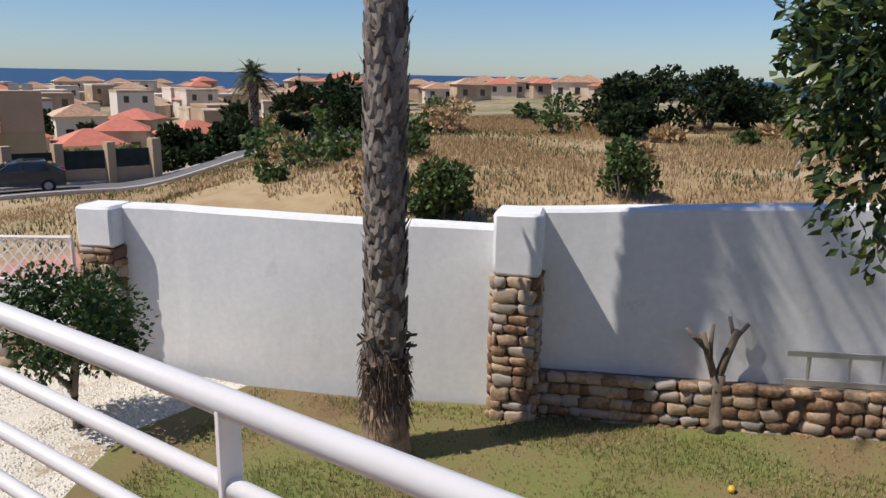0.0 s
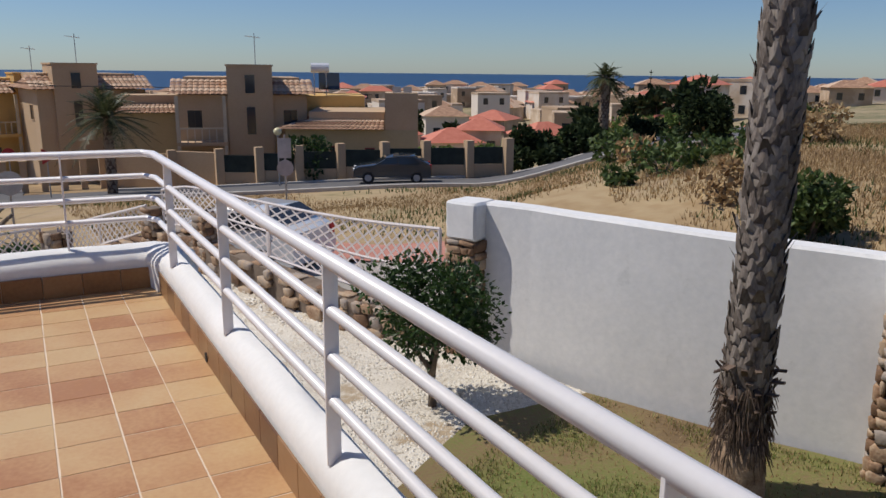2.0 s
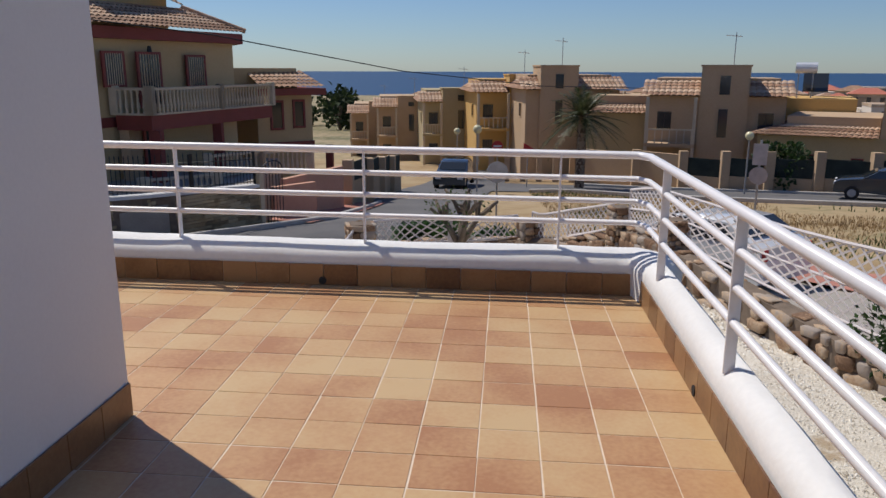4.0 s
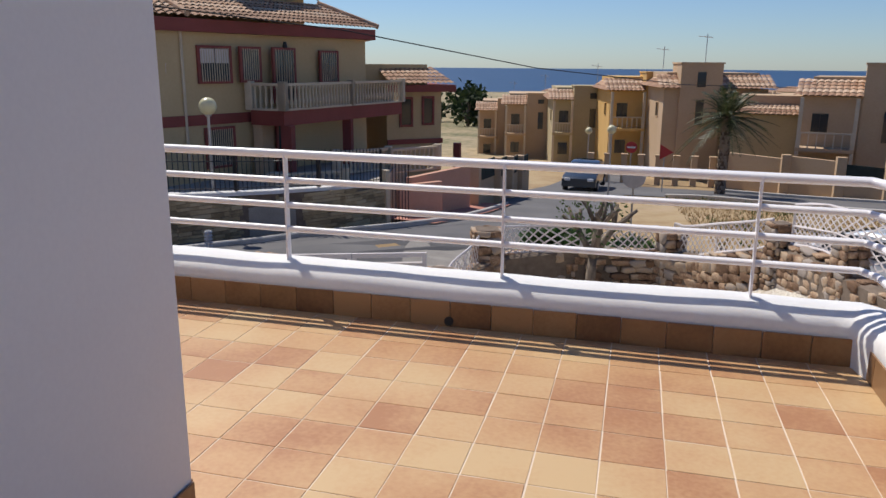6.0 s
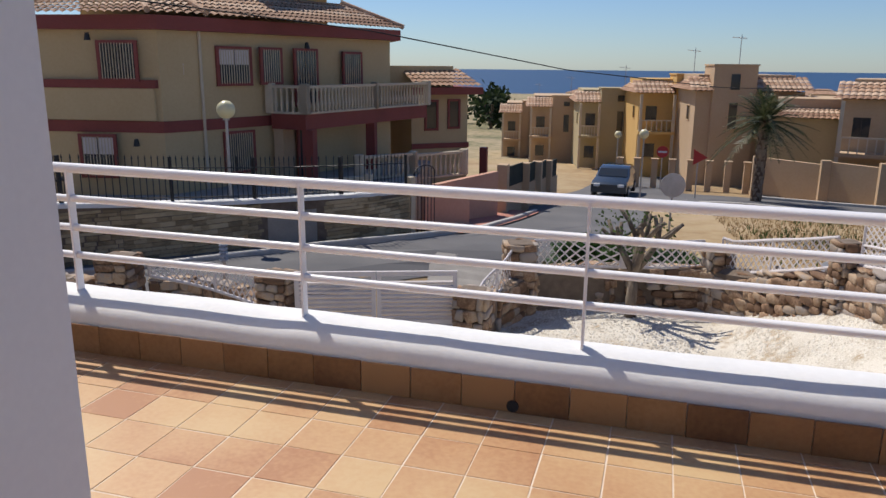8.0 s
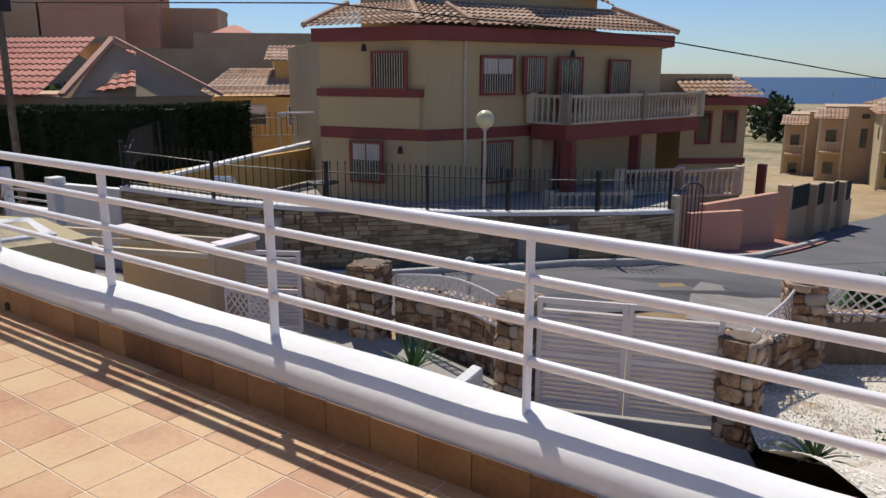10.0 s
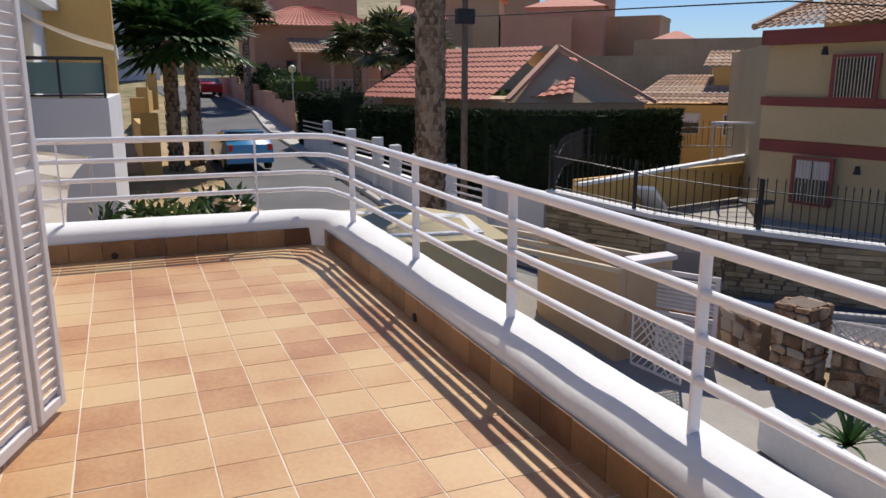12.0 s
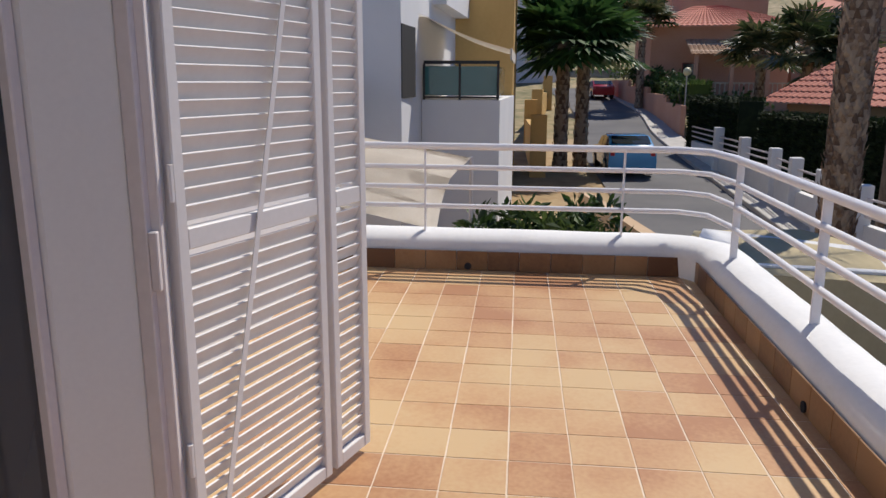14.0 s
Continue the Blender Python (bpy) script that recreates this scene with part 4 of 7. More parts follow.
def frond(bm, root, a, e, L, droop, leaflets, lw, width, rnd):
    """A feather frond: a bent rib with leaflets."""
    way = Vector((math.cos(a) * math.cos(e), math.sin(a) * math.cos(e), math.sin(e)))
    pts = []
    for k in range(8):
        s = k / 7
        pts.append(Vector(root) + way * L * s - Vector((0, 0, droop * L * s * s)))
    tube(bm, pts, [0.022 * (1 - 0.8 * k / 7) * width for k in range(8)], 4)
    side0 = Vector((-math.sin(a), math.cos(a), 0))
    for i in range(leaflets):
        s = 0.12 + 0.88 * i / leaflets
        k = min(int(s * 7), 6)
        p = pts[k].lerp(pts[k + 1], s * 7 - k)
        t = (pts[k + 1] - pts[k]).normalized()
        ll = lw * math.sin(math.pi * min(1, 0.25 + s * 0.72)) * rnd.uniform(0.8, 1.1)
        for sg in (1, -1):
            d = (side0 * sg + t * 0.7 + Vector((0, 0, rnd.uniform(-0.35, 0.25)))).normalized()
            w = t * 0.016 * width
            q = [bm.verts.new(p - w), bm.verts.new(p + w), bm.verts.new(p + d * ll)]
            bm.faces.new(q)


def feather_crown(bm, top, n, L, rnd, leaflets=26, lw=0.35, width=1.0, low=-0.5):
    for i in range(n):
        frond(bm, top, 2.399 * i, rnd.uniform(low, 1.35), L * rnd.uniform(0.8, 1.1), rnd.uniform(0.25, 0.6), leaflets, lw, width, rnd)


def fan_leaf(bm, root, a, e, stalk, R, rnd, segs=22):
    way = Vector((math.cos(a) * math.cos(e), math.sin(a) * math.cos(e), math.sin(e)))
    side = Vector((-math.sin(a), math.cos(a), 0))
    hub = Vector(root) + way * stalk - Vector((0, 0, 0.15 * stalk))
    rod(bm, root, hub, 0.018, 0.012, 4, False)
    up = way.cross(side)
    for i in range(segs):
        th = (i / (segs - 1) - 0.5) * 4.4
        d = way * math.cos(th) + side * math.sin(th)
        dn = Vector((0, 0, -0.35 - 0.2 * abs(th) * 0.4))
        L = R * rnd.uniform(0.85, 1.05)
        p1 = hub + d * L * 0.6 + dn * L * 0.10
        p2 = hub + d * L + dn * L * 0.55
        perp = up.cross(d).normalized() * R * 0.075
        v = [bm.verts.new(q) for q in (hub, p1 + perp, p2, p1 - perp)]
        bm.faces.new(v)


def palm(name, label, at, h, r0, r1, kind, n, L, seed, trunk_mat=BARK, leaf_mat=LEAF_PALM, boots=True, lean=(0, 0), size=1.0, leaflets=26, segs=22, group="", z0=-0.1, skirt=False, per=0.075):
    rnd = random.Random(seed)
    t = thing(name, label, "palm tree", at, 0, group)
    bm = bmesh.new()
    palm_trunk(bm, r0, r1, z0, h, lean, boots, seed, per, size)
    part("trunk", bm, trunk_mat, t)
    top = Vector((lean[0] * h, lean[1] * h, h))
    bm = bmesh.new()
    if kind == "feather":
        feather_crown(bm, top, n, L, rnd, leaflets, L * 0.22, size)
    else:
        for i in range(n):
            fan_leaf(bm, top, 2.399 * i, rnd.uniform(-0.35, 1.3), L * 0.55, L * 0.6, rnd, segs)
    part("crown", bm, leaf_mat, t)
    if skirt:
        bm = bmesh.new()
        for i in range(60):
            a = rnd.uniform(0, 6.28)
            rr = r1 + rnd.uniform(0, 0.12)
            z = h - rnd.uniform(0, 0.5)
            rod(bm, top + Vector((math.cos(a) * r1, math.sin(a) * r1, z - h)), top + Vector((math.cos(a) * (rr + 0.1), math.sin(a) * (rr + 0.1), z - h - rnd.uniform(0.25, 0.6))), 0.012, 0.003, 4, False)
        part("dry_leaf_skirt", bm, DEAD_FIBRE, t)
    return t


# garden palm: smooth foot, fibre collar, scaly trunk
PX, PY = 4.80, -0.16
t = thing("palm_tree", "tall palm with a grey scaly trunk on the lawn", "palm tree", (PX, PY, -1.75))
bm = bmesh.new()
tube(bm, [(0, 0, -0.05), (0, 0, 0.05), (0, 0, 0.25), (0, 0, 0.5)], [0.235, 0.225, 0.205, 0.19], 20)
part("foot", bm, BARK_BROWN, t, "smooth brown foot", smooth=True)
bm = bmesh.new()
palm_trunk(bm, 0.165, 0.15, 0.62, 7.6, (0.002, 0.0), True, 3, 0.062, 1.0)
part("trunk", bm, BARK, t)
bm = bmesh.new()
rnd = random.Random(8)
for i in range(700):
    a, z = rnd.uniform(0, 6.28), rnd.uniform(0.40, 1.0)
    r = 0.16 + 0.035 * rnd.random()
    o = Vector((math.cos(a), math.sin(a), 0))
    s = Vector((-math.sin(a), math.cos(a), 0)) * rnd.uniform(-0.05, 0.05)
    rod(bm, o * r + Vector((0, 0, z)), o * (r + rnd.uniform(0.0, 0.075)) + s + Vector((0, 0, z - rnd.uniform(0.08, 0.24))), 0.006, 0.002, 4, False)
for i in range(46):
    a, z = rnd.uniform(0, 6.28), rnd.uniform(0.7, 1.15)
    o = Vector((math.cos(a), math.sin(a), 0))
    bar(bm, o * 0.15 + Vector((0, 0, z)), o * rnd.uniform(0.19, 0.28) + Vector((0, 0, z + rnd.uniform(-0.06, 0.10))), 0.045, 0.012)
part("fibre_collar", bm, DEAD_FIBRE, t, "shaggy dark brown fibre collar")
bm = bmesh.new()
feather_crown(bm, (0.01, 0, 7.6), 34, 1.35, rnd, 26, 0.34, 1.2, -0.6)
part("crown", bm, LEAF_PALM, t)

# stump
rnd = random.Random(4)
st = (7.0, -2.32, -1.76)
t = thing("tree_stump", "bleached dead tree stump with sawn-off limbs, before the white wall", "stump", st)
bm = bmesh.new()
tube(bm, [(0, 0, 0), (0.01, 0, 0.08), (0.0, 0.02, 0.3), (0.03, 0.02, 0.55)], [0.13, 0.085, 0.075, 0.07], 9)
part("trunk", bm, WOOD_BARK, t, smooth=True)
for p, q, r in (((0.02, 0.02, 0.45), (-0.12, 0.16, 0.98), 0.04), ((-0.08, 0.11, 0.8), (-0.22, 0.28, 1.02), 0.024), ((-0.05, 0.08, 0.7), (-0.10, 0.08, 1.08), 0.022), ((0.03, 0.02, 0.5), (0.10, -0.10, 1.0), 0.045), ((0.08, -0.06, 0.85), (0.2, -0.17, 1.05), 0.026), ((0.09, -0.08, 0.92), (0.08, -0.02, 1.12), 0.022), ((-0.12, 0.16, 0.9), (-0.3, 0.2, 0.98), 0.016)):
    bm = bmesh.new()
    tube(bm, [p, (Vector(p) + Vector(q)) / 2 + Vector((0.015, 0.01, 0)), q], [r, r * 0.9, r * 0.8], 7)
    part("limb", bm, WOOD_BARK, t, smooth=True)

# ladder on its side on the footing
t = thing("ladder", "aluminium ladder lying on its side along the white wall", "ladder")
la = Vector(W1) + d2 * 2.75 + o2 * 0.10
lb = la + d2 * 2.8
for z, nm in ((-1.25, "stile"), (-0.965, "stile")):
    bm = bmesh.new()
    bar(bm, (la.x, la.y, z), (lb.x, lb.y, z), 0.025, 0.055)
    part(nm, bm, ALU, t)
for i in range(10):
    p = la + d2 * (0.14 + 0.28 * i)
    bm = bmesh.new()
    rod(bm, (p.x, p.y, -1.225), (p.x, p.y, -0.99), 0.014, n=6)
    part("rung", bm, ALU, t)


def blades(name, region, count, h, mat, label, seed, z=garden_z, w=0.006, tuft=1, clump=None):
    rnd = random.Random(seed)
    verts, faces = [], []
    xs, ys = [p[0] for p in region], [p[1] for p in region]
    made = 0
    tries = 0
    while made < count and tries < count * 12:
        tries += 1
        x, y = rnd.uniform(min(xs), max(xs)), rnd.uniform(min(ys), max(ys))
        if not inside((x, y), region) or (clump and noise.noise(Vector((x, y, 0)) * clump[0]) < clump[1] + rnd.uniform(-0.1, 0.1)):
            continue
        made += 1
        zz = z(x, y)
        for _ in range(tuft):
            a, L = rnd.uniform(0, 6.28), h * rnd.uniform(0.5, 1.3)
            dx, dy = math.cos(a), math.sin(a)
            k, lean = len(verts), rnd.uniform(0.1, 0.7)
            verts += [(x - dy * w, y + dx * w, zz), (x + dy * w, y - dx * w, zz), (x + dx * L * lean, y + dy * L * lean, zz + L)]
            faces.append((k, k + 1, k + 2))
    o = meshed(name, verts, faces, mat)
    return tagged(o, label, "grass", "", "stuff")


NEAR_LAWN = [(1.2, -7), (9.5, -7), (5.9, -0.2), (4.9, 1.8), (2.4, 1.0), (1.2, 0.5)]
blades("lawn_grass", NEAR_LAWN, 34000, 0.045, GREEN_GRASS, "short patchy green grass", 1, w=0.004, clump=(0.9, -0.02), tuft=2)
blades("dry_lawn_grass", NEAR_LAWN, 16000, 0.03, DRY_GRASS, "short dry yellowed grass", 2, w=0.004, tuft=2)


def pebbles():
    rnd = random.Random(21)
    verts, faces = [], []
    made = 0
    while made < 22000:
        x, y = rnd.uniform(-2, 5), rnd.uniform(0.6, 11)
        if not inside((x, y), BED) or noise.noise(Vector((x, y, 9)) * 0.8) > 0.28:
            continue
        made += 1
        s = rnd.uniform(0.008, 0.02)
        z = garden_z(x, y)
        k = len(verts)
        a = rnd.uniform(0, 6.28)
        c, sn = math.cos(a) * s, math.sin(a) * s
        verts += [(x + c, y + sn, z), (x - sn, y + c, z), (x - c, y - sn, z), (x + sn, y - c, z), (x + rnd.uniform(-.3, .3) * s, y, z + s * 0.9)]
        faces += [(k, k + 1, k + 4), (k + 1, k + 2, k + 4), (k + 2, k + 3, k + 4), (k + 3, k, k + 4)]
    tagged(meshed("gravel", verts, faces, PEBBLE), "loose white gravel stones", "gravel", "", "stuff")


pebbles()
# brick path under the terrace
path = thing("brick_path", "narrow brick path beside the gravel", "path")
bme = bpy.data.meshes.new("brick")
_b2 = boxed(-0.11, 0.11, -0.05, 0.05, -0.04, 0, 0.006)
_b2.to_mesh(bme)
_b2.free()
bme.materials.append(BRICK_PATH)
for i in range(4):
    for j in range(48):
        o = new("brick", bme)
        o.parent = path
        x, y = 1.28 + i * 0.235, -0.1 + j * 0.112
        o.matrix_basis = pose(x, y, garden_z(x, y) + 0.022)
# yellow fallen fruit
for x, y in ((5.35, -2.9), (5.28, -3.0), (5.9, -2.75)):
    t = thing("lemon", "small yellow fallen lemon on the grass", "fruit", (x, y, garden_z(x, y) + 0.03))
    bm = bmesh.new()
    bmesh.ops.create_icosphere(bm, subdivisions=2, radius=0.032)
    for v in bm.verts:
        v.co.x *= 1.3
    part("peel", bm, POT, t, smooth=True)

# ---- terrace tiles ----


def terrace_tiles():
    S = 0.255
    bm = boxed(-0.1243, 0.1243, -0.1243, 0.1243, -0.012, 0.0, 0.0012)
    for f in list(bm.faces):
        if f.normal.z < -0.5:
            bm.faces.remove(f)
    me = bpy.data.meshes.new("tile")
    bm.to_mesh(me)
    bm.free()
    me.materials.append(TILE)
    cells = []
    for i in range(-35, 4):
        for j in range(-26, 8):
            x, y = (i + 0.5) * S + 0.03, (j + 0.5) * S + 0.04
            if x < XL_IN - 0.1 or x > X_IN + 0.1 or y > Y_IN + 0.1 or (x < BAY[0] - 0.1 and x > -4.9 and y < BAY[1] - 0.4):
                continue
            near = min(math.hypot(x - 0.2, y + 0.6), math.hypot(x + 4.8, y - 0.9), math.hypot(x + 2.6, y - 0.9))
            cells.append((near, x, y))
    cells.sort()
    floor = thing("tiled_floor", "terracotta floor tiles in mixed sandy and reddish tones with pale joints", "floor", kind="structure")
    rnd = random.Random(5)
    verts, faces = [], []
    for k, (_, x, y) in enumerate(cells):
        m = pose(x + rnd.uniform(-1, 1) * 0.0015, y + rnd.uniform(-1, 1) * 0.0015, fall(x, y) + rnd.uniform(0, 0.0012), 0, 0, rnd.uniform(-0.3, 0.3)) @ pose(0, 0, 0, math.degrees(-0.0045), math.degrees(0.0093), 0)
        if k < 300:
            o = new("tile", me)
            o.parent = floor
            o.matrix_basis = m
        else:
            n = len(verts)
            verts += [m @ v.co for v in me.vertices]
            faces += [tuple(i + n for i in p.vertices) for p in me.polygons]
    o = meshed("outer_tile", verts, faces, TILE_ISLANDS, floor)
    o["kind"] = "stuff"


def tile_islands():
    m = surface("terracotta_tile_far", [(0.39, 0.19, 0.09), (0.48, 0.275, 0.135), (0.53, 0.335, 0.17), (0.56, 0.39, 0.205)], 0.42, 1.6, 45, 0.15, 0.003, island=0.28, fine_mix=0.25)
    return m


TILE_ISLANDS = tile_islands()
terrace_tiles()


def skirting():
    t = thing("skirting", "brown glazed skirting tiles at the foot of the parapet", "skirting", kind="structure")
    rnd = random.Random(9)
    me = bpy.data.meshes.new("skirting_tile")
    bm = boxed(-0.122, 0.122, -0.005, 0.005, 0, 0.155, 0.002)
    bm.to_mesh(me)
    bm.free()
    me.materials.append(SKIRT)
    runs = [((X_IN - 0.008, Y_IN - 0.02), (X_IN - 0.008, -5.5)), ((X_IN, Y_IN - 0.012), (XL_IN, Y_IN - 0.012)), ((XL_IN + 0.002, Y_IN - 0.1), (XL_IN + 0.002, -4.5)), ((BAY[0] + 0.008, BAY[1]), (BAY[0] + 0.008, -5.5)), ((BAY[0], BAY[1] + 0.008), (BAY[0] - 1.6, BAY[1] + 0.008))]
    for a, b in runs:
        a, b = Vector(a), Vector(b)
        d = (b - a).normalized()
        n = int((b - a).length / 0.246)
        for i in range(n):
            p = a + d * (0.124 + i * 0.247)
            o = new("skirting_tile", me)
            o.parent = t
            o.matrix_basis = pose(p.x, p.y, fall(p.x, p.y) + 0.001, 0, rnd.uniform(-0.3, 0.3), math.degrees(math.atan2(d.y, d.x)))
    # drain holes
    for x, y, a in ((-1.43, Y_IN - 0.02, 0), (-6.17, Y_IN - 0.02, 0), (XL_IN + 0.008, 0.18, 90), (X_IN - 0.012, 0.22, 90)):
        bm = bmesh.new()
        bmesh.ops.create_cone(bm, cap_ends=True, segments=12, radius1=0.028, radius2=0.028, depth=0.012, matrix=pose(x, y, 0.035 + fall(x, y), 90, 0, a))
        part("drain_hole", bm, DARK_ROOM, t)


skirting()

# ---- shutters and door ----


def shutter_leaf(parent, a, b, z0, z1, slats, brace=True):
    """A louvred leaf between two plan points."""
    a, b = Vector(a), Vector(b)
    w = (b - a).length
    m = pose(a.x, a.y, 0, 0, 0, math.degrees(math.atan2((b - a).y, (b - a).x)))
    def bit(name, *args, mm=None):
        bm = bmesh.new()
        box(bm, *args, 0.003, m if mm is None else m @ mm)
        return part(name, bm, SHUTTER, leaf)
    bm = bmesh.new()
    box(bm, 0, 0.042, -0.02, 0.02, z0, z1, 0.004, m)
    leaf = part("leaf", bm, SHUTTER, parent)
    bit("stile", w - 0.042, w, -0.02, 0.02, z0, z1)
    mid = z0 + 1.04
    for lo, hi in ((z0, z0 + 0.05), (mid - 0.03, mid + 0.03), (z1 - 0.05, z1)):
        bit("rail", 0.0425, w - 0.0425, -0.018, 0.018, lo, hi)
    n = int((z1 - z0) / 0.047)
    for i in range(n):
        z = z0 + 0.075 + i * 0.047
        if abs(z - mid) < 0.045 or z > z1 - 0.07:
            continue
        bm = bmesh.new()
        box(bm, 0.042, w - 0.042, -0.0035, 0.0035, -0.026, 0.026, 0.0015, m @ pose(0, 0, z, 25, 0, 0))
        part("slat", bm, SHUTTER, leaf)
    if brace:
        bm = bmesh.new()
        bar(bm, m @ Vector((0.10, 0.026 * SIDE, z0 + 0.12)), m @ Vector((w - 0.06, 0.026 * SIDE, z1 - 0.15)), 0.004, 0.022)
        part("brace", bm, SHUTTER, leaf, "thin diagonal brace")


SIDE = -1
fz = fall(-5.2, -0.2) + 0.03
HINGE = (-4.69, -0.36)
sh = thing("shutter", "white folding shutter with two louvred leaves, standing open", "shutter")
shutter_leaf(sh, HINGE, (-5.355, -0.13), fz, fz + 2.42, 48)
SIDE = -1
shutter_leaf(sh, (-5.37, -0.115), (-5.61, -0.035), fz + 0.01, fz + 2.42, 48, False)
for z in (fz + 0.4, fz + 1.2, fz + 2.0):
    bm = bmesh.new()
    rod(bm, (HINGE[0] + 0.012, HINGE[1] + 0.012, z - 0.05), (HINGE[0] + 0.012, HINGE[1] + 0.012, z + 0.05), 0.009, n=8)
    part("hinge", bm, SHUTTER, sh)

# ---- houses ----


def tiles_slope(bm, e0, e1, r1, r0, pitch=0.26, course=0.36):
    """Round tiles in courses over a slope from the eave e0-e1 up to r0-r1."""
    e0, e1, r0, r1 = map(Vector, (e0, e1, r0, r1))
    n = max(2, int((e1 - e0).length / pitch))
    rows = max(1, int(((r0 + r1) / 2 - (e0 + e1) / 2).length / course))
    nn = (e1 - e0).cross(r0 - e0).normalized()
    if nn.z < 0:
        nn.negate()
    k = 4
    for j in range(rows):
        v0, v1 = j / rows, min(1, (j + 1) / rows + 0.02)
        lo, hi = [], []
        for i in range(n * k + 1):
            u = i / (n * k)
            ph = (i % k) / k
            up = nn * (0.055 * math.sin(math.pi * ph) if ph else 0)
            a, b = e0.lerp(e1, u), r0.lerp(r1, u)
            lo.append(bm.verts.new(a.lerp(b, v0) + up + nn * 0.05))
            hi.append(bm.verts.new(a.lerp(b, v1) + up + nn * 0.012))
        for i in range(n * k):
            bm.faces.new((lo[i], lo[i + 1], hi[i + 1], hi[i]))


def flat_quad(bm, *pts):
    bm.faces.new([bm.verts.new(p) for p in pts])


def wall_frame(p, q):
    """The pose with x along the wall from p to q, y outwards (to the right of the way), z up."""
    p, q = Vector(p), Vector(q)
    d = (q - p).normalized()
    return Matrix(((d.x, d.y, 0, p.x), (d.y, -d.x, 0, p.y), (0, 0, 1, 0), (0, 0, 0, 1)))


def window(parent, m, x0, x1, z0, z1, frame_mat, bars=0, two=True, fw=0.09, blind=False, depth=0.03):
    """A window on a wall whose frame is m: surround, pane, curtain or bars."""
    def put(name, mat, par, *a, label=""):
        bm = bmesh.new()
        box(bm, *a, 0, m)
        bmesh.ops.recalc_face_normals(bm, faces=bm.faces)
        return part(name, bm, mat, par, label)
    w = put("window", GLASS, parent, x0, x1, -0.02, 0.012, z0, z1)
    for a in ((x0 - fw, x0, z0 - fw, z1 + fw), (x1, x1 + fw, z0 - fw, z1 + fw), (x0, x1, z1, z1 + fw), (x0, x1, z0 - fw, z0)):
        put("frame", frame_mat, w, a[0], a[1], -0.02, depth + 0.02, a[2], a[3])
    if blind:
        put("blind", WHITE_METAL, w, x0 + 0.01, x1 - 0.01, 0.013, 0.02, z0 + (z1 - z0) * 0.55, z1 - 0.01)
    if two:
        put("mullion", IRON, w, (x0 + x1) / 2 - 0.02, (x0 + x1) / 2 + 0.02, 0.013, 0.03, z0, z1)
    for i in range(bars):
        x = x0 + (i + 0.5) * (x1 - x0) / bars
        bm = bmesh.new()
        box(bm, x - 0.009, x + 0.009, depth + 0.021, depth + 0.038, z0 - 0.02, z1 + 0.02, 0, m)
        part("bar", bm, BALUSTER if bars > 6 else IRON, w)


def baluster_run(t, a, b, z0, h, spacing=0.2, mat=None):
    """A balustrade: rails, posts and turned balusters."""
    mat = mat or BALUSTER
    a, b = Vector((*a, 0)), Vector((*b, 0))
    for lo, hi, w in ((z0, z0 + 0.06, 0.16), (z0 + h - 0.08, z0 + h, 0.18)):
        bm = bmesh.new()
        bar(bm, (a.x, a.y, (lo + hi) / 2), (b.x, b.y, (lo + hi) / 2), w, hi - lo)
        part("rail", bm, mat, t)
    n = int((b - a).length / spacing)
    me = bpy.data.meshes.new("baluster")
    bm = bmesh.new()
    prof = [(0, 0.05), (0.08, 0.05), (0.1, 0.035), (0.3, 0.062), (0.5, 0.04), (0.8, 0.03), (0.9, 0.05), (1, 0.05)]
    hh = h - 0.14
    rings = [[bm.verts.new((math.cos(k * math.pi / 3) * r, math.sin(k * math.pi / 3) * r, z * hh)) for k in range(6)] for z, r in prof]
    for r0, r1 in zip(rings, rings[1:]):
        for k in range(6):
            bm.faces.new((r0[k], r0[(k + 1) % 6], r1[(k + 1) % 6], r1[k]))
    bm.to_mesh(me)
    bm.free()
    me.materials.append(mat)
    for i in range(1, n):
        p = a.lerp(b, i / n)
        o = new("baluster", me)
        o.parent = t
        o.matrix_basis = pose(p.x, p.y, z0 + 0.06)
    for p in (a, b):
        part("post", boxed(p.x - 0.12, p.x + 0.12, p.y - 0.12, p.y + 0.12, z0, z0 + h + 0.06, 0.02), mat, t)


def wall_slab(name, par, p, q, z0, z1, thick, mat, label=""):
    """A wall panel from p to q whose outer face runs along the line, in its thing's frame."""
    bm = bmesh.new()
    m = wall_frame(p, q)
    box(bm, 0, (Vector(q) - Vector(p)).length, -thick, 0, z0, z1, 0, m)
    bmesh.ops.recalc_face_normals(bm, faces=bm.faces)
    return part(name, bm, mat, par, label)


# cream corner house
A, B, C, E = (-16.55, 15.4), (-13.15, 16.1), (-12.7, 17.2), (-9.9, 25.3)
house = thing("house", "cream two-storey house with maroon bands, tiled roof and barred windows", "house")
bk = [(-20.5, 30.5), (-23.5, 20.5)]
out = [A, B, C, E, (-12.5, 29.5), bk[0], bk[1]]
bm = bmesh.new()
prism(bm, [A, B, C, E, (-12.5, 29.8), bk[0], bk[1]], -4.2, 2.45)
part("wall", bm, CREAM, house)
for z0, z1, o in ((-0.33, -0.02, 0.06), (2.38, 2.74, 0.38)):
    bm = bmesh.new()
    ring = [(*A, 0), (*B, 0), (*C, 0), (*E, 0), (-12.5, 29.8, 0)]
    sweep(bm, ring, [(-o, z0), (0.1, z0), (0.1, z1), (-o, z1)])
    bmesh.ops.recalc_face_normals(bm, faces=bm.faces)
    part("band" if z0 < 0 else "fascia", bm, MAROON, house)
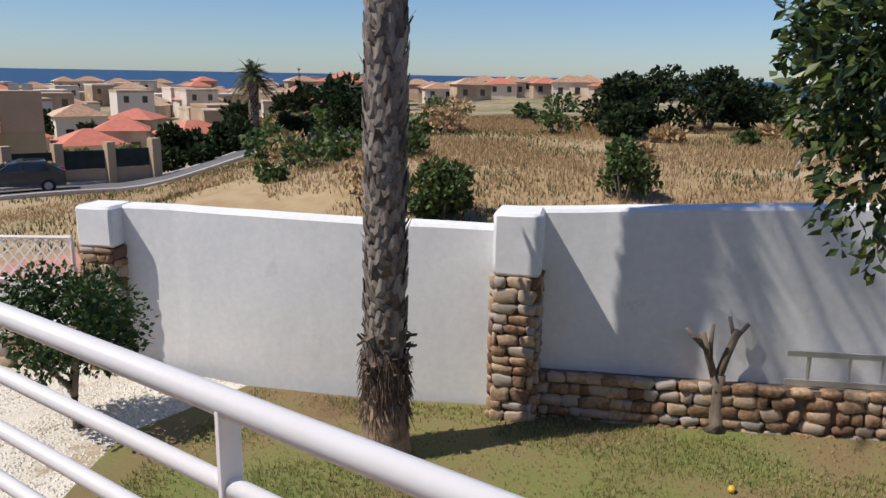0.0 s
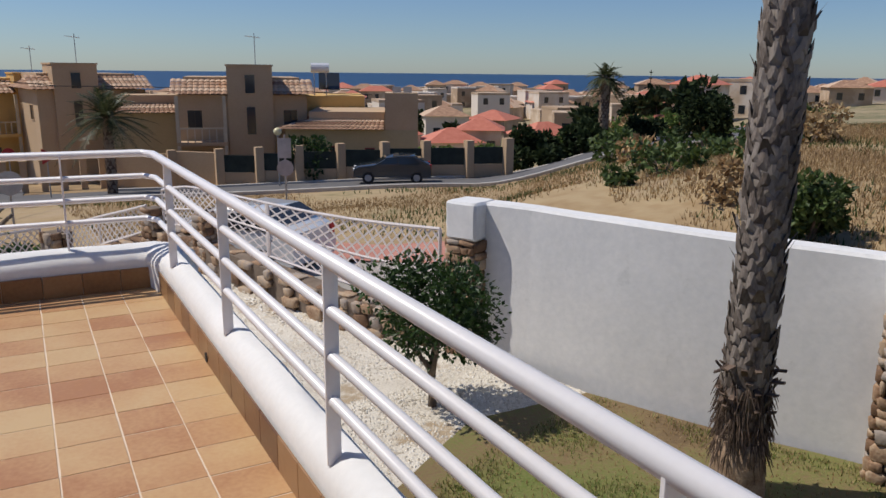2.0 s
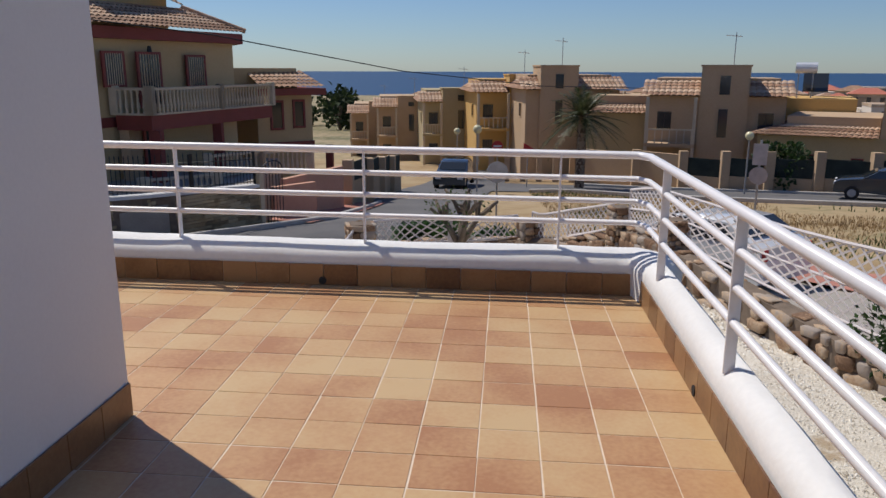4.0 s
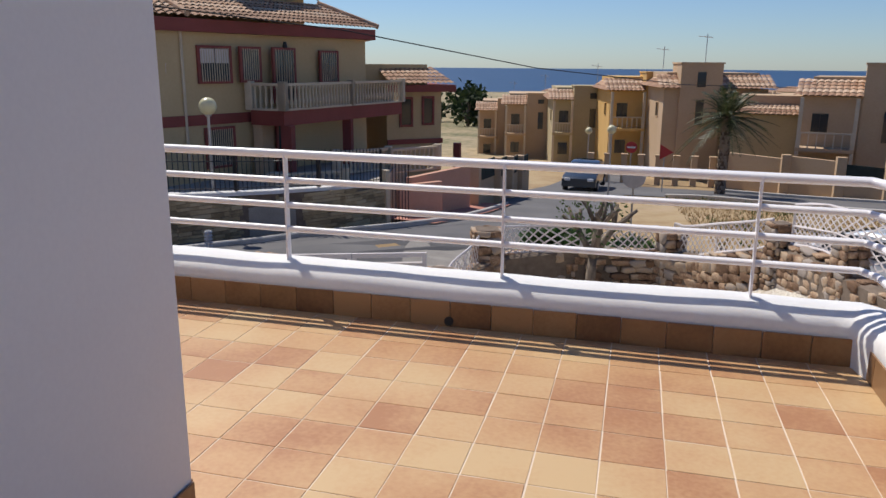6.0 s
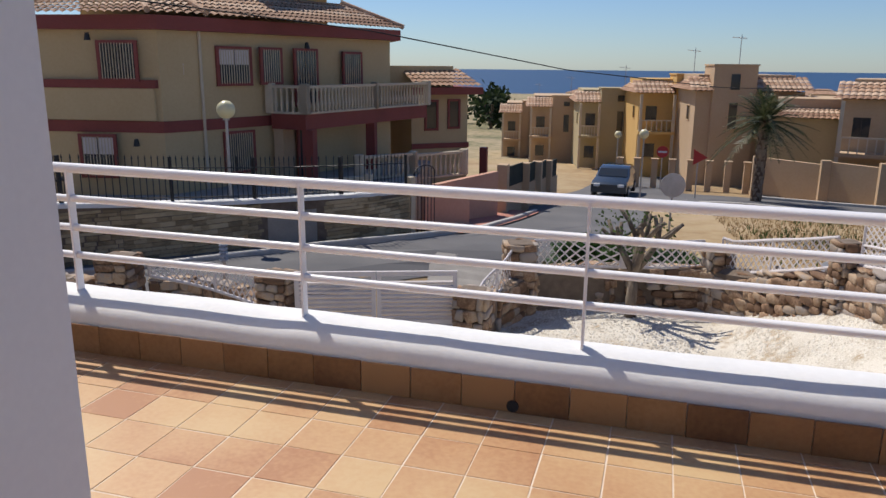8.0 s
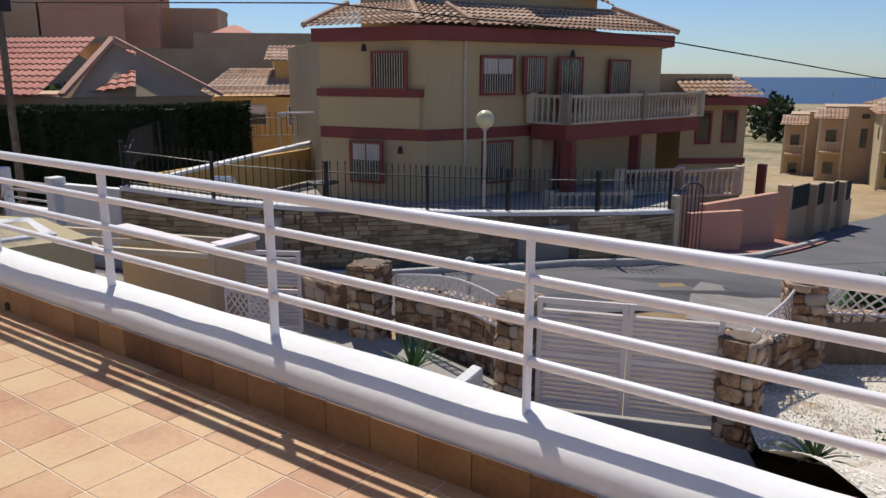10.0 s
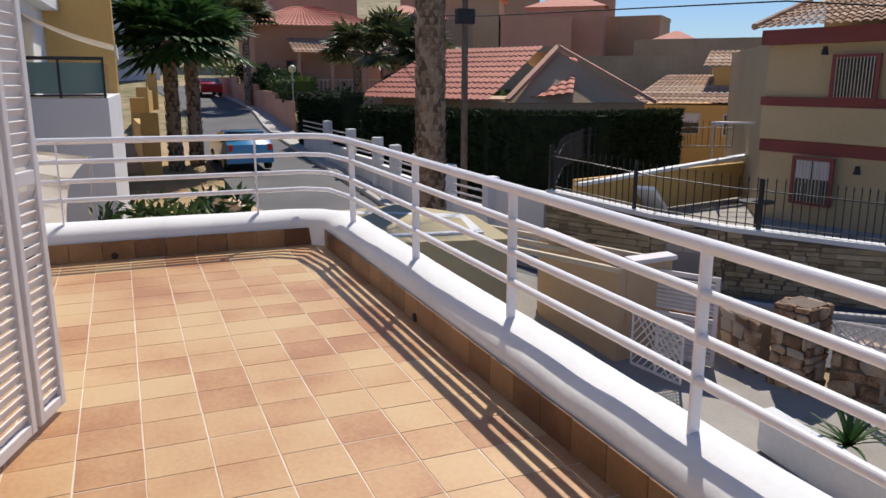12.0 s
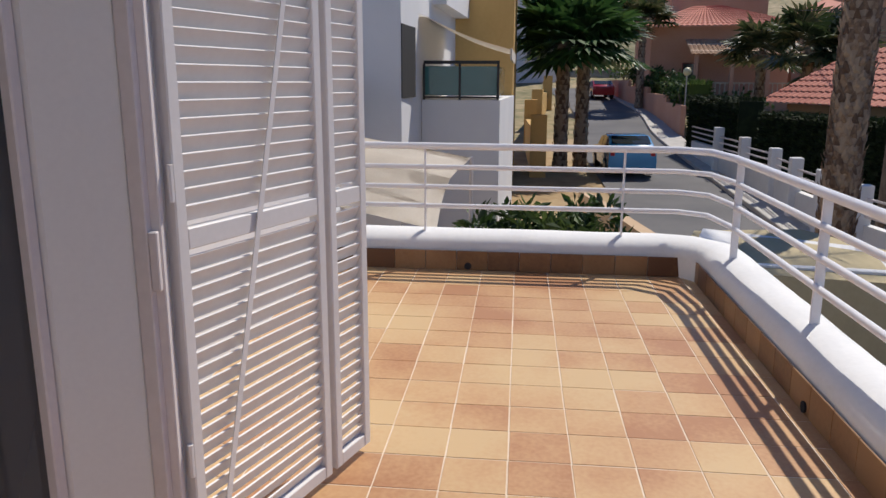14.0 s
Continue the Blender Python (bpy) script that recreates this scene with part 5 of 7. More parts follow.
eo = [Vector((*p, 2.76)) for p in (A, B, C, E)]
ctr = Vector((-17.5, 23.5, 4.4))
off = [Vector((-0.35, -0.25, 0)), Vector((0.1, -0.45, 0)), Vector((0.45, -0.1, 0)), Vector((0.45, 0.3, 0))]
ev = [p + o for p, o in zip(eo, off)]
top = [Vector((-17.4, 17.6, 3.55)), Vector((-15.2, 18.0, 3.62)), Vector((-14.6, 18.6, 3.62)), Vector((-11.8, 25.2, 3.62))]
for i in range(3):
    bm = bmesh.new()
    tiles_slope(bm, ev[i], ev[i + 1], top[i + 1], top[i], 0.24, 0.33)
    part("roof", bm, ROOF_TILE, house)
for i in range(4):
    bm = bmesh.new()
    tube(bm, [ev[i] + Vector((0, 0, 0.1)), top[i] + Vector((0, 0, 0.1))], 0.09, 8)
    part("ridge", bm, ROOF_TILE, house)
bm = bmesh.new()
prism(bm, [(-17.2, 18.0), (-15.0, 18.3), (-14.5, 18.9), (-12.2, 24.8), (-18, 27)], 2.6, 4.6)
part("attic_wall", bm, CREAM, house)
bm = bmesh.new()
tiles_slope(bm, (-11.6, 24.9, 3.7), (-12.9, 21.0, 4.55), (-14.5, 22.0, 5.2), (-13.5, 26.5, 4.6), 0.26, 0.35)
part("roof", bm, ROOF_TILE, house)
# recessed loggia over the left face: dark recess drawn as deep niche walls
mAB = wall_frame(A, B)
for nm, a in (("loggia_parapet", (0.0, 3.3, 0.0, 0.10, 0.0, 0.85)),):
    bm = bmesh.new()
    box(bm, *a, 0, mAB)
    bmesh.ops.recalc_face_normals(bm, faces=bm.faces)
    part(nm, bm, CREAM, house)
bm = bmesh.new()
box(bm, -0.03, 3.4, -0.02, 0.15, 0.86, 1.08, 0, mAB)
bmesh.ops.recalc_face_normals(bm, faces=bm.faces)
part("rim", bm, MAROON, house)
window(house, mAB, 1.83, 2.8, 1.12, 2.02, MAROON, 12)
window(house, mAB, 1.06, 1.98, -1.52, -0.48, MAROON, 10, blind=True)
mBC = wall_frame(B, C)
mCE = wall_frame(C, E)
for x0, x1, z0, z1, bars in ((0.68, 1.70, 0.98, 1.92, 12), (2.18, 2.85, 1.0, 1.92, 8), (3.52, 4.46, 0.3, 1.92, 8), (5.95, 6.85, 0.9, 1.86, 8), (0.78, 1.68, -1.58, -0.5, 12), (3.55, 4.2, -2.3, -0.5, 0)):
    window(house, mCE, x0, x1, z0, z1, MAROON, bars, blind=(z0 > 0.9 and bars == 12))
bm = bmesh.new()
tube(bm, [mCE @ Vector((0.05, 0.06, 2.4)), mCE @ Vector((0.05, 0.06, -3.6))], 0.045, 8)
part("downpipe", bm, BALUSTER, house)
bm = bmesh.new()
box(bm, 2.6, 2.85, 0.02, 0.1, 1.0, 1.02, 0, mBC)
part("meter_box", boxed(-12.9, -12.85, 16.75, 16.95, 1.2, 1.5), WHITE_METAL, house)
bm.free()
for x, y, z in ((-15.0, 15.62, 2.2), (-13.9, 15.85, -0.6), (-11.35, 21.0, 2.1)):
    bm = bmesh.new()
    bmesh.ops.create_cone(bm, cap_ends=True, segments=6, radius1=0.09, radius2=0.05, depth=0.2, matrix=pose(x, y, z))
    part("wall_lantern", bm, IRON, house)
# balcony
P0, P1, P2, P3 = (-11.9, 19.5), (-10.75, 19.3), (-9.75, 23.2), (-8.9, 26.6)
bm = bmesh.new()
prism(bm, [P0, P1, P2, P3, (-10.0, 26.6), (-11.4, 21.0)], -0.42, 0.05)
part("balcony_slab", bm, MAROON, house)
for a, b in ((P0, P1), (P1, P2), (P2, P3)):
    baluster_run(house, a, b, 0.05, 0.85, 0.19)
for x, y in ((-10.75, 19.55), (-9.9, 23.2)):
    part("pillar", boxed(x - 0.16, x + 0.16, y - 0.16, y + 0.16, -4.2, -0.42), MAROON, house)
part("porch_wall", boxed(-11.9, -11.6, 19.6, 24.5, -4.2, -0.42), BEIGE, house)
# lower wing
wing = thing("house_wing", "cream two-storey house wing with a tiled lean-to roof", "house")
wq = [(-9.8, 27.4), (-7.9, 29.0), (-10.5, 32.5), (-13, 31)]
bm = bmesh.new()
prism(bm, wq, -5.5, 0.6)
part("wall", bm, CREAM, wing)
mW = wall_frame(wq[0], wq[1])
for x0, x1, z0, z1 in ((0.62, 1.05, -0.95, 0.1), (1.65, 2.05, -0.9, 0.12)):
    window(wing, mW, x0, x1, z0, z1, MAROON, 0, False)
bm = bmesh.new()
sweep(bm, [(*wq[0], 0), (*wq[1], 0), (*wq[2], 0)], [(-0.5, 0.4), (0.05, 0.4), (0.05, 0.68), (-0.5, 0.68)])
bmesh.ops.recalc_face_normals(bm, faces=bm.faces)
part("fascia", bm, MAROON, wing)
bm = bmesh.new()
sweep(bm, [(*wq[0], 0), (*wq[1], 0), (*wq[2], 0)], [(-0.06, -1.75), (0.05, -1.75), (0.05, -1.55), (-0.06, -1.55)])
bmesh.ops.recalc_face_normals(bm, faces=bm.faces)
part("band", bm, MAROON, wing)
bm = bmesh.new()
tiles_slope(bm, (-9.4, 26.9, 0.7), (-7.2, 28.8, 0.7), (-8.6, 30.0, 1.35), (-10.6, 28.3, 1.35), 0.24, 0.33)
part("roof", bm, ROOF_TILE, wing)
bm = bmesh.new()
prism(bm, [(-11.3, 27.2), (-10.2, 28.2), (-8.7, 29.6), (-11, 32), (-13.2, 30)], 0.5, 1.5)
part("wall", bm, CREAM, wing)
part("pillar", boxed(-7.35, -7.05, 29.0, 29.3, -5.5, -1.75), MAROON, wing)

# stair balustrade and garden walls below the house
st = thing("balustrade", "cream turned balustrade of the outside stair", "balustrade")
baluster_run(st, (-9.6, 20.6), (-8.3, 22.3), -2.05, 0.75, 0.18)
baluster_run(st, (-8.3, 22.3), (-7.2, 24.0), -2.2, 0.85, 0.18)
baluster_run(st, (-10.5, 18.0), (-9.0, 19.6), -2.5, 0.75, 0.18)
for nm, p, q, z0, z1, mt, lab in (("pink_wall", (-7.15, 19.5), (-6.1, 20.9), -3.8, -2.15, PINK, "salmon rendered yard wall"), ("pink_wall", (-7.0, 20.3), (-5.95, 23.9), -4.2, -2.0, PINK, "salmon rendered yard wall")):
    t = thing(nm, lab, "wall")
    wall_slab("wall", t, p, q, z0, z1, 0.2, mt)
t = thing("yard_wall", "cream yard wall with dark green screened panels between pillars", "wall")
pts = [(-6.0, 25.0), (-5.45, 27.3), (-5.0, 29.4), (-4.85, 31.5), (-4.7, 33.6)]
for a, b in zip(pts, pts[1:]):
    za = ground_z(*a)
    wall_slab("wall", t, a, b, za - 0.5, za + 0.95, 0.2, BEIGE)
    d = Vector(b) - Vector(a)
    p, q = Vector(a) + d * 0.12, Vector(a) + d * 0.88
    wall_slab("screen", t, tuple(p), tuple(q), za + 0.96, za + 1.7, 0.05, DARK_MESH)
    part("pillar", boxed(a[0] - 0.2, a[0] + 0.2, a[1] - 0.2, a[1] + 0.2, za - 0.5, za + 1.85, 0.02), BEIGE, t)

# stone-clad retaining wall with its iron fence
CLAD = [(-15.2, 8.3, -0.92), (-14.1, 8.75, -1.0), (-12.9, 9.5, -1.16), (-11.9, 10.3, -1.28), (-10.9, 11.4, -1.38), (-9.9, 12.6, -1.48), (-9.1, 13.8, -1.58), (-8.4, 15.2, -1.70), (-7.8, 16.6, -1.80), (-7.2, 18.1, -1.90)]
cw = thing("clad_wall", "retaining wall clad in thin ochre stones with a white coping", "wall")
bm = bmesh.new()
for p, q in zip(CLAD, CLAD[1:]):
    m = wall_frame(p[:2], q[:2])
    L = math.dist(p[:2], q[:2])
    box(bm, 0, L + 0.02, -0.25, -0.012, -4.4, (p[2] + q[2]) / 2 - 0.03, 0, m)
bmesh.ops.recalc_face_normals(bm, faces=bm.faces)
part("wall", bm, MORTAR, cw)
rnd = random.Random(77)
verts, faces = [], []
count = 0
cme = bpy.data.meshes.new("clad_stone")
_b = boxed(-0.5, 0.5, -0.5, 0.5, -0.5, 0.5)
bmesh.ops.bevel(_b, geom=_b.edges[:], offset=0.08, segments=1, affect="EDGES")
_b.to_mesh(cme)
_b.free()
cme.materials.append(STONE_CLAD)
for p, q in zip(CLAD, CLAD[1:]):
    m = wall_frame(p[:2], q[:2])
    L = math.dist(p[:2], q[:2])
    z = -3.6
    while z < (p[2] + q[2]) / 2 - 0.06:
        h = rnd.uniform(0.07, 0.13)
        s = -rnd.uniform(0, 0.3)
        while s < L:
            w = rnd.uniform(0.22, 0.55)
            zt = p[2] + (q[2] - p[2]) * min(max(s, 0), L) / L
            if z + h < zt - 0.02:
                mm = m @ Matrix.LocRotScale(((max(s, 0) + min(s + w, L)) / 2, rnd.uniform(-0.006, 0.012), z + h / 2), Euler((0, 0, 0)), (max(0.05, min(s + w, L) - max(s, 0)) - 0.012, 0.05, h - 0.012))
                if count < 280 and z > -2.4:
                    o = new("clad_stone", cme)
                    o.parent = cw
                    o.matrix_basis = mm
                    count += 1
                else:
                    k = len(verts)
                    verts += [mm @ v.co for v in cme.vertices]
                    faces += [tuple(i + k for i in f.vertices) for f in cme.polygons]
            s += w
        z += h
CLAD_FAR = surface("stone_cladding_rest", [(0.21, 0.16, 0.095), (0.37, 0.29, 0.17), (0.48, 0.39, 0.25)], 0.9, 1.2, 7, 0.6, 0.02, stretch=(1, 1, 2.4), island=0.35)
o = meshed("clad_stone_rest", verts, faces, CLAD_FAR, cw)
o["kind"] = "stuff"
bm = bmesh.new()
sweep(bm, CLAD, [(-0.05, -0.04), (0.29, -0.04), (0.29, 0.05), (-0.05, 0.05)])
bmesh.ops.recalc_face_normals(bm, faces=bm.faces)
part("coping", bm, WHITE_PARAPET, cw)
# meter cabinet set on the wall
mc = thing("meter_cabinet", "grey metal utility cabinet on the stone-clad wall", "cabinet")
mm = wall_frame(CLAD[2][:2], CLAD[3][:2])
bm = bmesh.new()
box(bm, 0.3, 0.95, 0.03, 0.12, -2.4, -1.45, 0, mm)
bmesh.ops.recalc_face_normals(bm, faces=bm.faces)
part("body", bm, CONCRETE, mc)
for i in range(2):
    bm = bmesh.new()
    box(bm, 0.34 + i * 0.3, 0.6 + i * 0.3, 0.121, 0.13, -1.78, -1.5, 0, mm)
    bmesh.ops.recalc_face_normals(bm, faces=bm.faces)
    part("door", bm, STEEL, mc)


def iron_fence(name, line, h, label, spacing=0.14, posts=2.0, inset=0.12):
    t = thing(name, label, "fence")
    total = length(line)
    for zz in (0.08, h * 0.8):
        bm = bmesh.new()
        tube(bm, [Vector(p) + Vector((0, 0, zz)) for p in line], 0.015, 5)
        part("rail", bm, IRON, t)
    bm = bmesh.new()
    rod(bm, (0, 0, 0.02), (0, 0, h), 0.011, n=5)
    rod(bm, (0, 0, h), (0, 0, h + 0.09), 0.02, 0.001, 5)
    me = bpy.data.meshes.new("spike_bar")
    bm.to_mesh(me)
    bm.free()
    me.materials.append(IRON)
    n = int(total / spacing)
    for i in range(min(n, 290)):
        p, _ = along(line, (i + 0.5) * total / n)
        o = new("spike_bar", me)
        o.parent = t
        o.matrix_basis = pose(*p)
    k = int(total / posts) + 1
    for i in range(k):
        p, _ = along(line, i * total / (k - 1) * 0.999)
        part("post", boxed(p.x - 0.03, p.x + 0.03, p.y - 0.03, p.y + 0.03, p.z, p.z + h + 0.05), IRON, t)
    return t


def shifted(line, d, dz=0.05):
    res = []
    for i, p in enumerate(line):
        a, b = Vector(line[max(i - 1, 0)]), Vector(line[min(i + 1, len(line) - 1)])
        w = (b - a).to_2d().normalized()
        res.append((p[0] - w.y * d, p[1] + w.x * d, p[2] + dz))
    return res


iron_fence("iron_fence", shifted(CLAD, 0.12), 0.92, "black iron fence with spear points on the stone-clad wall")
iron_fence("iron_fence", [(-15.2, 8.5, -0.88), (-17.6, 10.2, -0.75), (-20.5, 12.4, -0.8), (-24, 17, -0.9)], 0.8, "black iron fence with spear points round the yard", 0.16)
iron_fence("iron_fence", [(-20.5, 12.6, -0.85), (-22.5, 18.0, -0.85), (-20.0, 21.0, -0.85)], 0.9, "black iron fence with spear points behind the yard", 0.2)
# gate in the wall
gt = thing("iron_gate", "arched black iron pedestrian gate", "gate", (-6.95, 18.75, -3.2), 62)
for i in range(7):
    x = -0.4 + i * 0.133
    bm = bmesh.new()
    rod(bm, (x, 0, 0), (x, 0, 1.75 + 0.2 * math.cos(x * 3)), 0.014, n=5)
    part("bar", bm, IRON, gt)
bm = bmesh.new()
tube(bm, [(0.42 * math.cos(a), 0, 1.72 + 0.26 * math.sin(a)) for a in np.linspace(0, math.pi, 9)], 0.018, 6)
part("arch", bm, IRON, gt)
part("post", boxed(-0.62, -0.46, -0.1, 0.1, -0.3, 1.7), BALUSTER, gt)
# yard behind the fence: ground slab, sloping wall, things
yd = thing("house_yard", "paved yard of the corner house", "yard", kind="structure")
bm = bmesh.new()
prism(bm, [(-15.0, 8.7), (-12.6, 9.9), (-10.7, 11.8), (-8.9, 14.2), (-7.5, 18), (-8.5, 26), (-24, 28), (-26, 19), (-20.6, 12.6)], -4.4, -2.0)
part("slab", bm, CONCRETE, yd)
t = thing("yard_wall", "yellow rendered low wall with a white sloping coping", "wall")
wall_slab("wall", t, (-16.9, 10.2), (-18.8, 17.2), -2.0, -0.95, 0.15, OCHRE)
bm = bmesh.new()
bar(bm, (-16.82, 10.2, -1.05), (-18.7, 17.2, -0.72), 0.25, 0.08)
part("coping", bm, WHITE_PARAPET, t)
t = thing("awning", "white metal pergola frame over the side yard", "pergola")
for p, q in (((-18.2, 15.5, 0.25), (-21.5, 18.0, 0.05)), ((-17.2, 17.2, 0.25), (-20.5, 20.0, 0.05))):
    bm = bmesh.new()
    bar(bm, p, q, 0.06, 0.08)
    part("beam", bm, WHITE_METAL, t)
for i in range(7):
    u = i / 6
    bm = bmesh.new()
    bar(bm, (-18.2 - 3.3 * u, 15.5 + 2.5 * u, 0.3 - 0.2 * u), (-17.2 - 3.3 * u, 17.2 + 2.8 * u, 0.3 - 0.2 * u), 0.05, 0.05)
    part("slat", bm, WHITE_METAL, t)
bm = bmesh.new()
rod(bm, (-21.3, 17.9, -2.0), (-21.3, 17.9, 0.05), 0.04)
part("post", bm, WHITE_METAL, t)
t = thing("sun_lounger", "white plastic lounger folded in the yard", "lounger", (-17.9, 13.2, -2.0), 30)
bm = bmesh.new()
box(bm, -0.3, 0.3, -0.06, 0.06, 0, 1.2, 0.02, pose(0, 0, 0, 55, 0, 0))
part("seat", bm, CAR_WHITE, t)
t = thing("yard_table", "round dark iron table with two chairs in the yard", "table", (-14.4, 13.3, -2.0))
bm = bmesh.new()
bmesh.ops.create_cone(bm, cap_ends=True, segments=16, radius1=0.4, radius2=0.4, depth=0.03, matrix=pose(0, 0, 0.72))
part("top", bm, IRON, t)
bm = bmesh.new()
rod(bm, (0, 0, 0), (0, 0, 0.7), 0.03)
part("leg", bm, IRON, t)


def globe_lamp(at, h, label, r=0.21):
    t = thing("street_lamp", label, "street lamp", at)
    bm = bmesh.new()
    rod(bm, (0, 0, -0.3), (0, 0, h), 0.045, 0.035, 10)
    part("pole", bm, STEEL, t)
    bm = bmesh.new()
    bmesh.ops.create_uvsphere(bm, u_segments=20, v_segments=12, radius=r, matrix=pose(0, 0, h + r * 0.95))
    part("globe", bm, LAMP_GLOBE, t, "cream plastic globe", smooth=True)
    bm = bmesh.new()
    bmesh.ops.create_cone(bm, cap_ends=True, segments=12, radius1=0.07, radius2=0.09, depth=0.08, matrix=pose(0, 0, h))
    part("collar", bm, STEEL, t)


globe_lamp((-9.62, 13.95, -2.8), 3.1, "street lamp with a cream globe on a thin grey pole")
globe_lamp((-42.7, 7.9, -1.3), 3.15, "distant street lamp with a cream globe")
globe_lamp((11.8, 34.6, -4.8), 2.95, "distant street lamp with a cream globe beside the field road")
for x, y in ((-3.2, 44.5), (-1.0, 33.5)):
    globe_lamp((x, y, ground_z(x, y)), 2.9, "distant street lamp with a cream globe")
bo = thing("garden_lamp", "small ribbed metal garden lamp on a post", "lamp", (-6.35, 8.35, -2.3))
for i in range(5):
    bm = bmesh.new()
    bmesh.ops.create_cone(bm, cap_ends=True, segments=12, radius1=0.07, radius2=0.055, depth=0.03, matrix=pose(0, 0, 0.95 + i * 0.055))
    part("louvre", bm, STEEL, bo)
bm = bmesh.new()
rod(bm, (0, 0, -0.2), (0, 0, 1.2), 0.03)
part("pole", bm, STEEL, bo)

# overhead cable
cb = thing("overhead_cable", "thin black overhead cable sagging across the street", "cable")
p, q = Vector((-28, 3.5, 3.4)), Vector((4.5, 42, 1.2))
pts = []
for i in range(33):
    u = i / 32
    pts.append(p.lerp(q, u) + Vector((0, 0, -2.4 * math.sin(math.pi * u) * 0.4)))
bm = bmesh.new()
tube(bm, [(-40, 12, 4.8), (-26, 11.5, 3.7), (-15, 14.2, 3.3), (-9, 20, 2.5), (-4, 28, 1.4), (2, 38, 0.6), (7, 44, 0.4), (22, 46, -0.2)], 0.02, 5)
part("cable", bm, RUBBER, cb)

# ---- houses further off ----


def tower_house(label, at, turn, mat, w=6.0, d=9.0, h=5.2, tw=2.3, td=2.6, th=2.4, tx=0.0, group="tower houses down the street", wins=True, antenna=True, zb=None, tmat=None):
    """A two-storey house with a square stair tower, tiled eaves and a small balcony; its front looks to -y."""
    t = thing("tower_house", label, "house", at, turn, group)
    zb = -6.0 if zb is None else zb
    part("wall", boxed(-w / 2, w / 2, 0, d, zb, h), mat, t)
    part("parapet", boxed(-w / 2 + 0.3, w / 2 - 0.3, 1.2, d - 0.3, h + 0.001, h + 1.0), mat, t)
    part("tower", boxed(tx - tw / 2, tx + tw / 2, -0.25, td, zb, h + th), tmat or mat, t)
    part("tower_cap", boxed(tx - tw / 2 - 0.06, tx + tw / 2 + 0.06, -0.31, td + 0.06, h + th + 0.001, h + th + 0.1), mat, t)
    for x0, x1 in ((-w / 2 - 0.4, tx - tw / 2), (tx + tw / 2, w / 2 + 0.4)):
        if x1 - x0 > 0.5:
            bm = bmesh.new()
            tiles_slope(bm, (x0, -0.7, h), (x1, -0.7, h), (x1, 1.3, h + 0.85), (x0, 1.3, h + 0.85), 0.3, 0.4)
            part("roof", bm, ROOF_TILE, t)
    for sx in (-1, 1):
        bm = bmesh.new()
        x = sx * (w / 2 + 0.45)
        tiles_slope(bm, (x, -0.6 if sx > 0 else d, h), (x, d if sx > 0 else -0.6, h), (sx * (w / 2 - 0.6), d if sx > 0 else 0.8, h + 0.7), (sx * (w / 2 - 0.6), 0.8 if sx > 0 else d, h + 0.7), 0.3, 0.4)
        part("roof", bm, ROOF_TILE, t)
    m = wall_frame((-w / 2, 0), (w / 2, 0))
    mt = wall_frame((tx - tw / 2, -0.25), (tx + tw / 2, -0.25))
    window(t, mt, tw / 2 - 0.28, tw / 2 + 0.28, h + 0.1, h + th - 0.5, mat, 0, False, 0.04)
    window(t, mt, tw / 2 - 0.25, tw / 2 + 0.25, h - 2.3, h - 0.7, mat, 0, False, 0.04)
    for x in (0.5, w - 1.4):
        if abs(x + 0.5 - w / 2 - tx) > tw / 2 + 0.4:
            window(t, m, x, x + 0.8, h - 1.9, h - 0.9, mat, 0, True, 0.05)
            window(t, m, x, x + 0.8, h - 4.6, h - 3.6, mat, 0, True, 0.05)
    side = wall_frame((w / 2, 0), (w / 2, d))
    window(t, side, 2.0, 2.7, h - 1.9, h - 1.0, mat, 0, False, 0.05)
    window(t, side, 5.0, 5.7, h - 4.6, h - 3.6, mat, 0, False, 0.05)
    ml = wall_frame((-w / 2, d), (-w / 2, 0))
    window(t, ml, d - 2.6, d - 1.8, h - 1.9, h - 1.0, mat, 0, False, 0.05)
    # balcony
    bx0, bx1 = (-w / 2 - 0.1, tx - tw / 2 - 0.1) if tx > -0.5 else (tx + tw / 2 + 0.1, w / 2 + 0.1)
    part("balcony_slab", boxed(bx0, bx1, -1.3, -0.01, h - 2.85, h - 2.65), mat, t)
    for x in (bx0 + 0.1, bx1 - 0.1):
        part("pillar", boxed(x - 0.09, x + 0.09, -1.28, -1.1, h - 5.4, h - 0.05), BALUSTER, t)
    for i in range(7):
        x = bx0 + 0.2 + i * (bx1 - bx0 - 0.4) / 6
        part("baluster", boxed(x - 0.03, x + 0.03, -1.27, -1.21, h - 2.649, h - 1.9), BALUSTER, t)
    part("balcony_rail", boxed(bx0, bx1, -1.3, -1.18, h - 1.899, h - 1.82), BALUSTER, t)
    if antenna:
        bm = bmesh.new()
        rod(bm, (tx + 0.4, 1, h + th), (tx + 0.4, 1, h + th + 1.9), 0.025, n=5)
        part("antenna_mast", bm, STEEL, t)
        bm = bmesh.new()
        rod(bm, (tx - 0.15, 1, h + th + 1.75), (tx + 0.75, 1, h + th + 1.65), 0.018, n=4)
        for k in range(5):
            rod(bm, (tx - 0.1 + k * 0.18, 0.75, h + th + 1.73), (tx - 0.1 + k * 0.18, 1.25, h + th + 1.73), 0.012, n=4)
        part("antenna", bm, STEEL, t)
    return t


